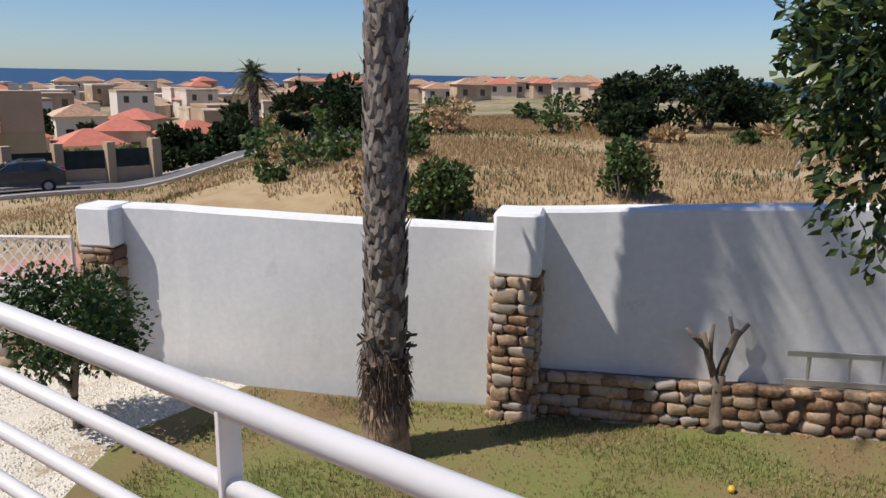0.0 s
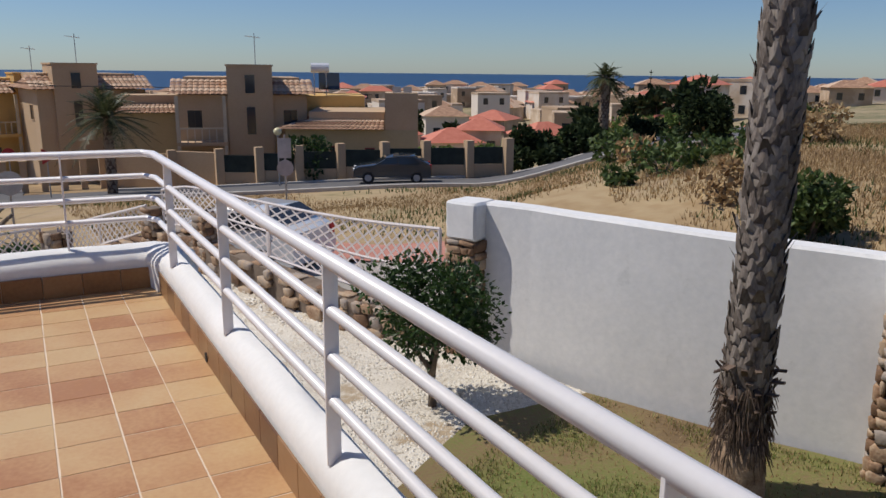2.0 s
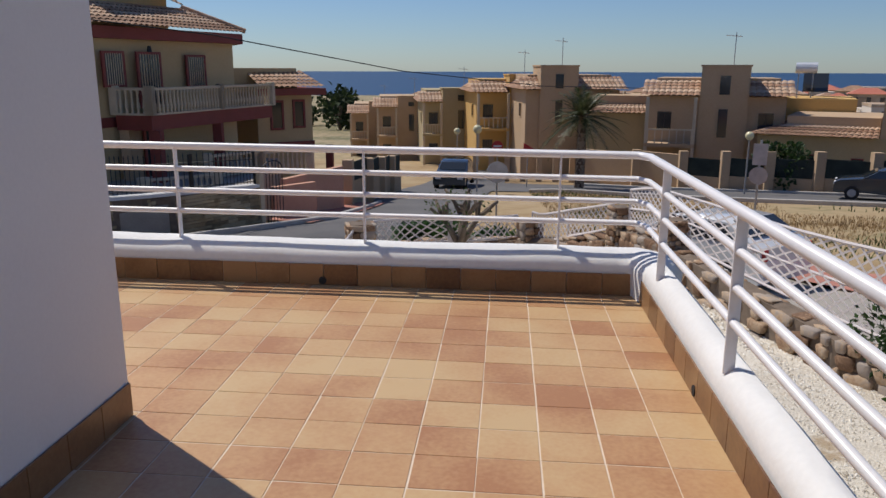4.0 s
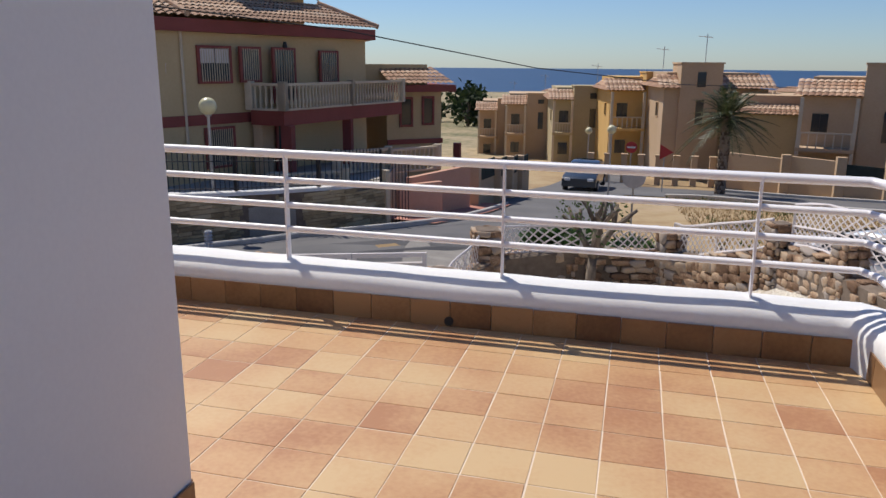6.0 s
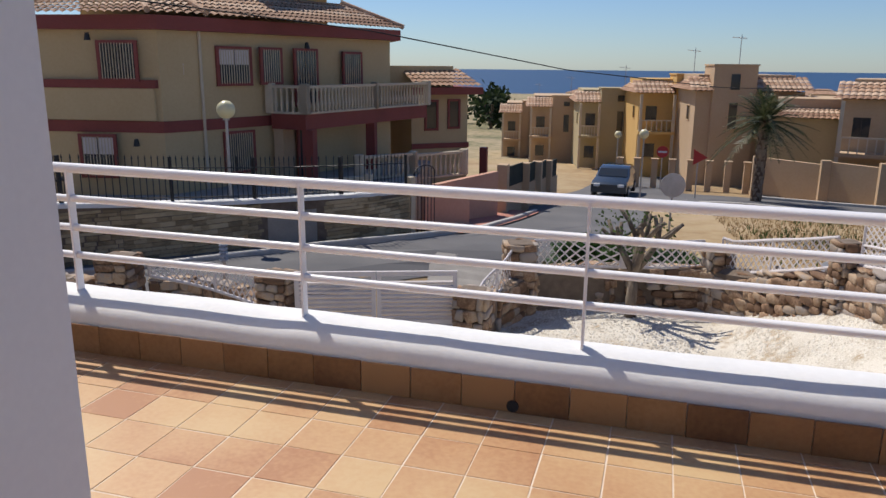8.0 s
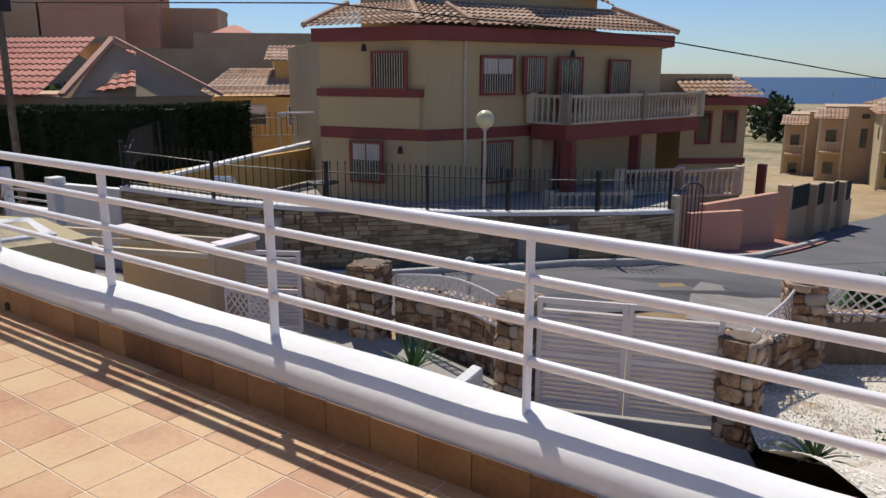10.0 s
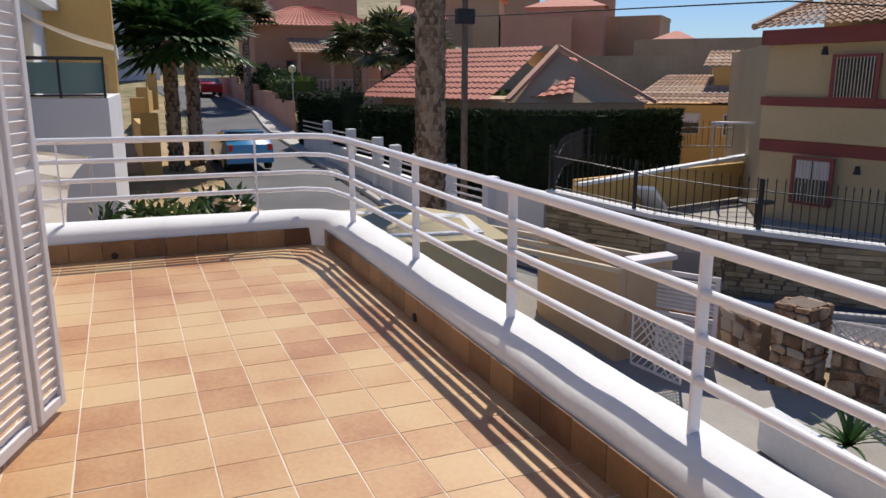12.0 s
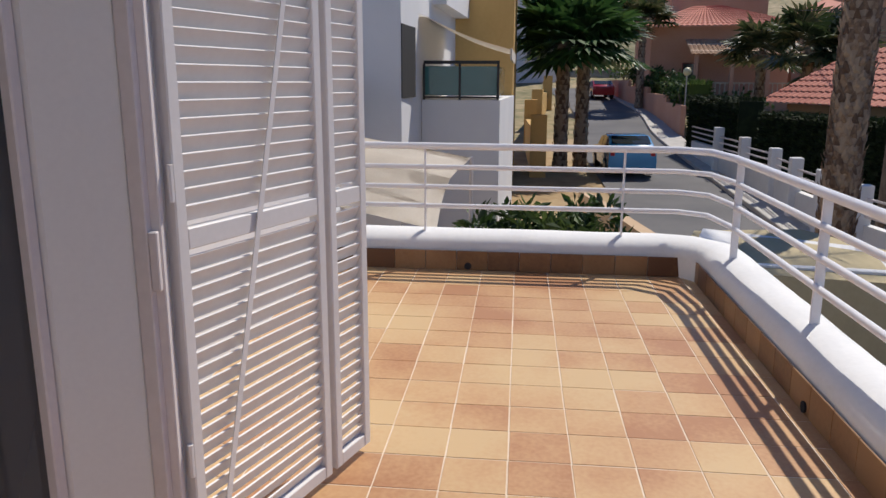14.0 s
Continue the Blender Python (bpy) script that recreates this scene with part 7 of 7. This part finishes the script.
for i in range(9):
    part("post", boxed(-15.9 + i * 0.28, -15.87 + i * 0.28, -2.99, -2.96, 0.75, 1.55), IRON, bal2)
bm = bmesh.new()
for i in range(8):
    u, v = i / 8, (i + 1) / 8
    p = lambda s: (-18.0 - 0 * s, -2.14 + 1.95 * s, 2.95 - 0.75 * s - 0.08 * math.sin(math.pi * s))
    a, b = p(u), p(v)
    flat_quad(bm, a, (a[0] - 4, a[1], a[2]), (b[0] - 4, b[1], b[2]), b)
r = bmesh.ops.solidify(bm, geom=bm.faces[:], thickness=0.03)
part("awning", bm, CANVAS, t)
part("awning_valance", boxed(-22, -17.98, -0.19, -0.15, 1.98, 2.22), CANVAS, t)
part("door", boxed(-17.2, -16.0, -2.149, -2.13, 1.2, 2.6), DARK_ROOM, t)
t = thing("house", "ochre villa with a tiled roof behind the white house", "house")
part("wall", boxed(-31, -25, -4, -0.7, -3, 4.5), OCHRE, t)
bm = bmesh.new()
tiles_slope(bm, (-24.6, -4.4, 4.5), (-24.6, -0.3, 4.5), (-28, -1.5, 5.6), (-28, -3.5, 5.6), 0.3, 0.4)
tiles_slope(bm, (-24.6, -0.3, 4.5), (-31.4, -0.3, 4.5), (-28.6, -1.5, 5.6), (-28, -1.5, 5.6), 0.3, 0.4)
part("roof", bm, ROOF_TILE, t)
for i in range(4):
    part("vent_slot", boxed(-24.998, -24.98, -3.2 + i * 0.55, -3.05 + i * 0.55, 3.3, 3.45), DARK_ROOM, t)

# shade canopy, patio, shrubs under the terrace's end
t = thing("shade_canopy", "cream fabric shade canopy over a parked vehicle", "canopy")
bm = bmesh.new()
for i in range(6):
    u, v = i / 6, (i + 1) / 6
    f = lambda s: 0.12 * math.sin(math.pi * s)
    flat_quad(bm, (-12.6 + 3.6 * u, -2.2, 0.75 - 0.35 * u + f(u)), (-12.6 + 3.6 * v, -2.2, 0.75 - 0.35 * v + f(v)), (-12.2 + 3.2 * v, -0.15, 0.45 - 0.45 * v + f(v)), (-12.2 + 3.2 * u, -0.15, 0.45 - 0.45 * u + f(u)))
bmesh.ops.solidify(bm, geom=bm.faces[:], thickness=0.03)
part("canvas", bm, CANVAS, t, smooth=True)
for x, y, z in ((-12.3, -0.15, 0.45), (-9.1, -0.15, 0.0), (-12.6, -2.2, 0.7), (-9.1, -2.2, 0.35)):
    bm = bmesh.new()
    rod(bm, (x, y, -2.3), (x, y, z), 0.03)
    part("post", bm, WHITE_METAL, t)
rnd = random.Random(61)
for i, (x, y) in enumerate(((-12.6, 0.2), (-12.3, 0.9), (-12.6, 1.6), (-11.8, 1.3))):
    t = thing("shrub", "broad-leaved green shrub with pale flowers below the terrace", "shrub", (x, y, -2.4), 0, "shrubs beside the terrace end")
    bm = bmesh.new()
    limbs(bm, (0, 0, 0), 0.9, 0.05, 4, 0.6, rnd, 1)
    part("branch", bm, WOOD_BARK, t)
    bm = bmesh.new()
    leaf_cloud(bm, (0, 0, 1.55), (0.65, 0.6, 0.7), 700, 0.24, rnd, 0.3, 0.2, 12, 2.6)
    part("foliage", bm, LEAF_SCRUB if i % 2 else LEAF_CITRUS, t)
t = thing("patio_wall", "beige rendered low building with a flat white roof edge", "wall")
bm = bmesh.new()
prism(bm, [(-13.5, 2.9), (-10.8, 2.6), (-10.6, 4.3), (-12.4, 5.1), (-13.9, 4.6)], -2.4, -0.78)
part("wall", bm, OLIVE, t)
bm = bmesh.new()
prism(bm, [(-13.4, 3.0), (-11.0, 2.7), (-10.9, 4.1), (-12.3, 4.8)], -0.779, -0.72)
part("white_roof", bm, WHITE_PARAPET, t)
t = thing("street_ramp_wall", "long low beige wall with a pale coping stepping along the street", "wall")
for a, b, z in (((-21, 1.6), (-14.2, 2.6), -1.25), ((-14.2, 2.6), (-13.9, 4.6), -1.25)):
    wall_slab("wall", t, a, b, -3, z, 0.25, BEIGE)
t = thing("pergola", "cream metal pergola beams over the side yard", "pergola")
for p, q in (((-12.2, 5.2, -0.95), (-9.0, 6.2, -0.9)), ((-10.6, 4.4, -0.95), (-8.8, 5.15, -0.9)), ((-12.2, 5.2, -0.97), (-10.6, 4.4, -0.97)), ((-11.4, 4.8, -0.97), (-9.8, 5.3, -0.93))):
    bm = bmesh.new()
    bar(bm, p, q, 0.08, 0.07)
    part("beam", bm, BALUSTER, t)
lattice("lattice_fence", (-8.6, 5.3), (-7.7, 5.6), -1.35, -1.35, -2.1, -2.1, "small white lattice gate in the yard", False, 0.0, 0.12)


# ---- cars ----
def car(label, at, turn, paint, L=4.0, W=1.72, H=1.46):
    t = thing("car", label, "car", at, turn)
    prof = [(-L / 2, 0.35), (-L / 2 + 0.02, 0.75), (-L / 2 + 0.25, 0.88), (-L * 0.22, 0.98), (-L * 0.08, 1.32), (L * 0.05, H - 0.02), (L * 0.28, H - 0.04), (L * 0.42, 1.12), (L / 2 - 0.05, 0.98), (L / 2, 0.6), (L / 2 - 0.03, 0.3)]
    bm = bmesh.new()
    rows = []
    for s, inset in ((-1, 1), (-0.94, 0), (0.94, 0), (1, 1)):
        rows.append([bm.verts.new((x, s * W / 2 * (1 - 0.13 * max(0, z - 0.85) / 0.6), z if not inset else 0.35 + (z - 0.35) * 0.96)) for x, z in prof])
    n = len(prof)
    for a, b in zip(rows, rows[1:]):
        for j in range(n):
            bm.faces.new((a[j], a[(j + 1) % n], b[(j + 1) % n], b[j]))
    bm.faces.new(rows[0][::-1])
    bm.faces.new(rows[-1])
    bmesh.ops.recalc_face_normals(bm, faces=bm.faces)
    part("body", bm, paint, t, smooth=True)
    g = 0.008
    k = lambda z: W / 2 * (1 - 0.13 * max(0, z - 0.85) / 0.6)
    for nm, q in (("windscreen", [(-L * 0.21, 1.0), (-L * 0.08, 1.33)]), ("rear_window", [(L * 0.29, 1.4), (L * 0.41, 1.14)])):
        (xa, za), (xb, zb_) = q
        bm = bmesh.new()
        nx, nz = -(zb_ - za), (xb - xa)
        l = math.hypot(nx, nz)
        nx, nz = nx / l * 0.03, abs(nz) / l * 0.03
        flat_quad(bm, (xa + nx, -k(za) * 0.88, za + nz), (xa + nx, k(za) * 0.88, za + nz), (xb + nx, k(zb_) * 0.88, zb_ + nz), (xb + nx, -k(zb_) * 0.88, zb_ + nz))
        part(nm, bm, GLASS, t)
    for s in (-1, 1):
        for xa, xb, xc, xd in ((-L * 0.17, L * 0.06, L * 0.06, -L * 0.07), (L * 0.08, L * 0.36, L * 0.27, L * 0.08)):
            bm = bmesh.new()
            flat_quad(bm, (xa, s * (k(1.0) + g), 1.0), (xb, s * (k(1.0) + g), 1.0), (xc, s * (k(1.35) + g), 1.34), (xd, s * (k(1.35) + g), 1.34))
            part("side_window", bm, GLASS, t)
        for x in (-L * 0.31, L * 0.31):
            bm = bmesh.new()
            bmesh.ops.create_cone(bm, cap_ends=True, segments=20, radius1=0.31, radius2=0.31, depth=0.2, matrix=pose(x, s * (W / 2 - 0.07), 0.31, 90, 0, 0))
            w = part("wheel", bm, RUBBER, t)
            bm = bmesh.new()
            bmesh.ops.create_cone(bm, cap_ends=True, segments=14, radius1=0.19, radius2=0.17, depth=0.03, matrix=pose(x, s * (W / 2 + 0.035), 0.31, 90, 0, 0))
            part("rim", bm, STEEL, w)
        part("headlight", boxed(-L / 2 - 0.01, -L / 2 + 0.12, s * W * 0.34 - 0.15, s * W * 0.34 + 0.15, 0.64, 0.78, 0.02), SIGN_WHITE, t)
        part("tail_light", boxed(L / 2 - 0.1, L / 2 + 0.01, s * W * 0.42 - 0.08, s * W * 0.42 + 0.08, 0.75, 1.0, 0.02), SIGN_RED, t)
    return t


def on_road(x, y, dz=0.06):
    return (x, y, ground_z(x, y) + dz)


car("white hatchback parked in the lane", on_road(4.6, 10.1, 0.08), -52, CAR_WHITE)
car("dark hatchback parked beside the field road", (16.9, 31.6, ground_z(16.9, 31.6) + 0.08), -25, CAR_DARK)
car("blue hatchback on the street", on_road(-31.2, 3.5), 3, CAR_BLUE)
car("dark estate car on the far street", on_road(-2.7, 38.0), 85, CAR_DARK)
car("red car parked up the hill", on_road(-66, 4.8), 5, CAR_RED)


def road_sign(kind, at, turn, h, label):
    t = thing("road_sign", label, "road sign", at, turn)
    bm = bmesh.new()
    rod(bm, (0, 0, -0.3), (0, 0, h), 0.03, n=8)
    part("pole", bm, STEEL, t)
    bm = bmesh.new()
    if kind == "tri":
        bmesh.ops.create_cone(bm, cap_ends=True, segments=3, radius1=0.45, radius2=0.45, depth=0.02, matrix=pose(0, -0.04, h - 0.2, 90, 0, 0) @ pose(0, 0, 0, 0, 0, 30))
        part("plate", bm, SIGN_RED, t)
    else:
        bmesh.ops.create_cone(bm, cap_ends=True, segments=24, radius1=0.33, radius2=0.33, depth=0.02, matrix=pose(0, -0.04, h - 0.2, 90, 0, 0))
        part("plate", bm, SIGN_RED if kind == "stop" else STEEL, t)
        if kind == "stop":
            part("bar", boxed(-0.24, 0.24, -0.062, -0.052, h - 0.25, h - 0.15), SIGN_WHITE, t)


road_sign("stop", (-0.6, 43, ground_z(-0.6, 43)), 0, 2.4, "round red no-entry sign on a pole")
road_sign("tri", (1.25, 38, ground_z(1.25, 38)), 0, 2.3, "triangular give-way sign on a pole")
road_sign("back", (0.0, 19.9, ground_z(0, 19.9)), 10, 2.0, "round road sign seen from behind")
t = thing("road_sign", "grey sign post with plates seen from behind", "road sign", (6.8, 17.2, ground_z(6.8, 17.2)), -20)
bm = bmesh.new()
rod(bm, (0, 0, -0.2), (0, 0, 2.75), 0.03, n=8)
part("pole", bm, STEEL, t)
part("plate", boxed(-0.19, 0.19, -0.05, -0.03, 2.05, 2.65), STEEL, t)
bm = bmesh.new()
bmesh.ops.create_cone(bm, cap_ends=True, segments=20, radius1=0.25, radius2=0.25, depth=0.02, matrix=pose(0, -0.05, 1.75, 90, 0, 0))
part("round_plate", bm, STEEL, t)

# ---- the town and the hillside ----


def small_house(x, y, z, w, d, h, turn, wall, roof, group, label, kind="hip"):
    t = thing("town_house", label, "house", (x, y, z), turn, group)
    part("wall", boxed(-w / 2, w / 2, -d / 2, d / 2, -4, h), wall, t)
    if kind == "hip":
        bm = bmesh.new()
        o, rh = 0.4, 1.3
        a = [(-w / 2 - o, -d / 2 - o, h), (w / 2 + o, -d / 2 - o, h), (w / 2 + o, d / 2 + o, h), (-w / 2 - o, d / 2 + o, h)]
        k = min(w, d) / 2
        r0, r1 = (-w / 2 + k * 0.9, 0, h + rh), (w / 2 - k * 0.9, 0, h + rh)
        flat_quad(bm, a[0], a[1], r1, r0)
        flat_quad(bm, a[2], a[3], r0, r1)
        bm.faces.new([bm.verts.new(p) for p in (a[1], a[2], r1)])
        bm.faces.new([bm.verts.new(p) for p in (a[3], a[0], r0)])
        flat_quad(bm, a[3], a[2], a[1], a[0])
        part("roof", bm, roof, t)
    else:
        part("parapet", boxed(-w / 2 - 0.05, w / 2 + 0.05, -d / 2 - 0.05, d / 2 + 0.05, h + 0.001, h + 0.4), wall, t)
    n = max(2, int(w / 2.6))
    for lv in range(max(1, int(h / 2.7))):
        for i in range(n):
            x0 = -w / 2 + (i + 0.35) * w / n
            part("window", boxed(x0, x0 + 0.9, -d / 2 - 0.03, -d / 2 - 0.001, 0.9 + lv * 2.8, 2.1 + lv * 2.8), GLASS, t)
    return t


rnd = random.Random(2024)
roofs = [ROOF_TILE, RED_ROOF, ROOF_TILE]
placed = []
for i in range(230):
    a = radians(rnd.uniform(14, 52))
    d = 95 + 190 * rnd.random() ** 0.8
    x, y = math.sin(a) * d, math.cos(a) * d
    if any((x - p[0]) ** 2 + (y - p[1]) ** 2 < 55 for p in placed):
        continue
    placed.append((x, y))
    z = ground_z(x, y)
    w = rnd.uniform(4.5, 8)
    small_house(x, y, z - 0.3, w, rnd.uniform(5, 7), rnd.choice((2.8, 3.4, 5.2)) + d * 0.002, math.degrees(-a) + rnd.uniform(-25, 25), TOWN_WALL, rnd.choice(roofs), "houses of the distant town", "pale distant town house with a terracotta roof", "hip" if rnd.random() < 0.55 else "flat")
for i in range(34):
    a = radians(34 + 38 * i / 33 + rnd.uniform(-0.5, 0.5))
    d = rnd.uniform(165, 205) - i * 1.0
    x, y = math.sin(a) * d, math.cos(a) * d
    small_house(x, y, ground_z(x, y) + 0.4, rnd.uniform(4.5, 7), 6, rnd.choice((2.6, 3.0, 3.4)), math.degrees(-a) + rnd.uniform(-20, 20), TOWN_WALL, rnd.choice(roofs), "villas along the ridge", "pale villa on the ridge with a terracotta roof")
t = small_house(54.0, 47.5, -9.0, 9.5, 8, 5.6, -46, OCHRE, RED_ROOF, "", "bright ochre villa with an orange roof beyond the field")
small_house(57, 41, -8.0, 7, 6, 3.8, -50, BEIGE, RED_ROOF, "", "low beige house with an orange roof beyond the field")
for x, y, w in ((38, 62, 8), (44, 66, 7), (48, 60, 9), (33, 66, 8), (28, 72, 7)):
    small_house(x, y, ground_z(x, y) - 1.0, w * 0.65, 5, rnd.choice((2.4, 3.2)), rnd.uniform(-60, 0), TOWN_WALL, RED_ROOF, "near town houses", "white house with a red tiled roof below the field")
for i in range(30):
    a = radians(rnd.uniform(-8, 14))
    d = rnd.uniform(100, 240)
    x, y = math.sin(a) * d, math.cos(a) * d
    small_house(x, y, ground_z(x, y) - 0.3, rnd.uniform(6, 9), 7, rnd.choice((3, 5.6)), rnd.uniform(-30, 30), TOWN_WALL, rnd.choice(roofs), "houses behind the tower houses", "pale distant house with a terracotta roof")
hill = [(-69, 29.7, 6.5, 9), (-67, 35, 4.5, 10), (-70, 41, 5, 11), (-72, 49, 4.5, 12), (-63, 49, 2.6, 7), (-82, 30, 9, 10), (-85, 40, 9.5, 12), (-88, 52, 9, 12), (-90, 20, 10, 10), (-95, 8, 11, 12), (-66, 22, 3.5, 8), (-78, 14, 7.5, 9)]
for i, (x, y, z, w) in enumerate(hill):
    small_house(x, y, z - 0.6, w * 0.66, 6, rnd.choice((3.6, 4.0, 2.8)), math.degrees(math.atan2(y, x)) + 90 + rnd.uniform(-15, 15), PINK if i % 3 else BEIGE, RED_ROOF, "villas on the hillside", "salmon hillside villa with balconies", "flat" if i % 2 else "hip")
t = thing("retaining_wall", "long stepped sandy retaining wall on the hillside", "wall")
rw = [((-62, 24), (-58, 33), 1.2, 4.2), ((-58, 33), (-52, 41), 0.5, 3.4), ((-60, 42), (-52, 50), 1.5, 5.0), ((-70, 20), (-66, 30), 4.0, 6.8), ((-52, 41), (-44, 41.5), -1, 1.8)]
for a, b, z0, z1 in rw:
    wall_slab("wall", t, b, a, z0 - 4, z1, 0.4, SAND_WALL)
for i in range(70):
    a = radians(rnd.uniform(52, 84))
    d = rnd.uniform(45, 95)
    x, y = -math.sin(a) * d, math.cos(a) * d
    r = rnd.uniform(0.5, 1.6)
    bush("hill_bush", "dark scrub bush on the stony hillside", x, y, r, r, LEAF_PINE if i % 2 else LEAF_SCRUB, 600 + i, 150, 0.4, "scrub bushes on the hillside")
for i in range(26):
    a = radians(rnd.uniform(14, 50))
    d = rnd.uniform(62, 190)
    x, y = math.sin(a) * d, math.cos(a) * d
    bush("town_tree", "dark tree among the town houses", x, y, rnd.uniform(1.3, 2.3), rnd.uniform(2.6, 4.6), LEAF_PINE, 700 + i, 420, 0.9, "trees in the town", "tree")
for i in range(16):
    a = radians(-17 + rnd.uniform(-4, 4))
    d = rnd.uniform(120, 190)
    x, y = -math.sin(-a) * -1 * d, math.cos(a) * d
    bush("far_tree", "dark tree in the far grove", -abs(x) * 0.95, y, 4.5, 7.5, LEAF_PINE, 800 + i, 260, 1.4, "far grove by the sea", "tree")
# norfolk pine
t = thing("conifer", "tall thin tiered conifer in the town", "tree", (103, 102, -10.5))
bm = bmesh.new()
rod(bm, (0, 0, 0), (0, 0, 12.5), 0.3, 0.05, 6)
part("trunk", bm, WOOD_BARK, t)
bm = bmesh.new()
for k in range(9):
    z = 3.5 + k * 1.05
    for i in range(7):
        a = i * 0.9 + k
        L = 2.6 * (1 - k / 9.5)
        s = Vector((-math.sin(a), math.cos(a), 0)) * 0.25
        p, q = Vector((0, 0, z)), Vector((math.cos(a) * L, math.sin(a) * L, z + 0.3))
        bm.faces.new([bm.verts.new(v) for v in (p - s, p + s, q)])
part("foliage", bm, LEAF_PINE, t)

# dry grass on the field and slope
FIELD_NEAR = [(2, 18), (8, 14), (12, 8), (15, 0), (45, 0), (48, 28), (36, 26), (27, 24), (19.2, 25), (12.6, 27.6), (7.6, 30.6), (1.5, 33)]
blades("field_grass", FIELD_NEAR, 42000, 0.11, DRY_GRASS, "dry golden grass of the field", 31, ground_z, 0.012, 2, (0.12, -0.12))
blades("field_weeds", FIELD_NEAR, 6000, 0.18, LEAF_SCRUB, "sparse green weeds of the field", 32, ground_z, 0.02, 2, (0.16, 0.1))
SLOPE = [(15, -2), (12, 8), (16, 14), (30, 22), (50, 24), (50, -6)]
blades("slope_grass", SLOPE, 36000, 0.18, DRY_GRASS, "tall dry grass on the slope", 33, ground_z, 0.014, 2, (0.2, -0.15))


# ---- surroundings bent to the camera's view ----
# Everything beyond the terrace is set out above on a draft plan. These pairs of places, draft and fitted,
# shift and stretch it to match the camera's view, with heights scaled about eye level.
VIEW_FIT = [
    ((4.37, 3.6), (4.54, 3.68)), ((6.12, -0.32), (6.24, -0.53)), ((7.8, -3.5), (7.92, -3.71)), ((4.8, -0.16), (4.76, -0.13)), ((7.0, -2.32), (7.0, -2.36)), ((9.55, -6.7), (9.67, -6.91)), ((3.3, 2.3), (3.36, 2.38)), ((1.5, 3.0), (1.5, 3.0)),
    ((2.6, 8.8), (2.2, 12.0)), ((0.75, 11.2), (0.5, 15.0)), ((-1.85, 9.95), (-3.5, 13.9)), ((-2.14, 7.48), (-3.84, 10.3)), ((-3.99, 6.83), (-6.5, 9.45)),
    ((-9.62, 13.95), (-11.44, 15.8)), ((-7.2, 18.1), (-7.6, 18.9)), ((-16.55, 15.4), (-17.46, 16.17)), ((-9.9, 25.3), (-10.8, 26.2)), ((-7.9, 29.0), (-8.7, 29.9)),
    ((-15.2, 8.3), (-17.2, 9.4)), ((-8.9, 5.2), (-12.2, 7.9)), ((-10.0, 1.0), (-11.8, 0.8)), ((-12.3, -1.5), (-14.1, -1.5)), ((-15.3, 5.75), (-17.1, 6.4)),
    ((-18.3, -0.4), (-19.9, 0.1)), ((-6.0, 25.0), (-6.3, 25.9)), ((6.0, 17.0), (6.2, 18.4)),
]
VIEW_FIT += [((-r * math.sin(radians(a)), r * math.cos(radians(a))), (-1.46 - r * math.sin(radians(a - 2.2)), -0.1 + r * math.cos(radians(a - 2.2)))) for r in (30, 60, 110) for a in (50, 70, 90, 110)]
VIEW_FIT += [((r * math.sin(radians(a)), r * math.cos(radians(a))),) * 2 for r, angles in ((2.2, (0, 60, 120, 180, 240, 300)), (26, (20, 45, 70, 100, 140)), (45, (-8, 10, 30, 60, 100)), (120, (-12, 0, 20, 50, 90))) for a in angles]
_old, _new = np.array([p[0] for p in VIEW_FIT]), np.array([p[1] for p in VIEW_FIT])


def view_fitted(p):
    """The view-fitted places of places on the draft plan, and the scale at each."""
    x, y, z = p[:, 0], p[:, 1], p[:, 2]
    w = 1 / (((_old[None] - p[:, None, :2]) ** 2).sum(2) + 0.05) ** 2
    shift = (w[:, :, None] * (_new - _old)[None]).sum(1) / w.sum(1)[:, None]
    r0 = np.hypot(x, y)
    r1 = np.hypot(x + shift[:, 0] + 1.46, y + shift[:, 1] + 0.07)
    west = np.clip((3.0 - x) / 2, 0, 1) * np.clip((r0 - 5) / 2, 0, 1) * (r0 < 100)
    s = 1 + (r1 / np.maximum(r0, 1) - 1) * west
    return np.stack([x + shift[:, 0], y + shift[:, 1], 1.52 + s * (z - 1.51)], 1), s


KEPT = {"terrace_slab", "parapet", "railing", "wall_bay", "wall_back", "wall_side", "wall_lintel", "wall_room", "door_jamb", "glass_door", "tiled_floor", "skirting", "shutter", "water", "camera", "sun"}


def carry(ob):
    """Moves and scales an object, or bends the parts that were drawn in place under it, to fit the camera's view."""
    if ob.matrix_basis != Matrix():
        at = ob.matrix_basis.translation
        p, k = view_fitted(np.array([at]))
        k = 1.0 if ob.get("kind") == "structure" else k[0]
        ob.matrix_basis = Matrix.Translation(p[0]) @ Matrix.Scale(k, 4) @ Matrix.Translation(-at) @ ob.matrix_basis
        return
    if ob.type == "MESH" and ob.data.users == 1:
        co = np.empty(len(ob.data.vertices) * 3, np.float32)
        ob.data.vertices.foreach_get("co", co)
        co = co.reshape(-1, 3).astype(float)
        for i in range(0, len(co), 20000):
            co[i:i + 20000] = view_fitted(co[i:i + 20000])[0]
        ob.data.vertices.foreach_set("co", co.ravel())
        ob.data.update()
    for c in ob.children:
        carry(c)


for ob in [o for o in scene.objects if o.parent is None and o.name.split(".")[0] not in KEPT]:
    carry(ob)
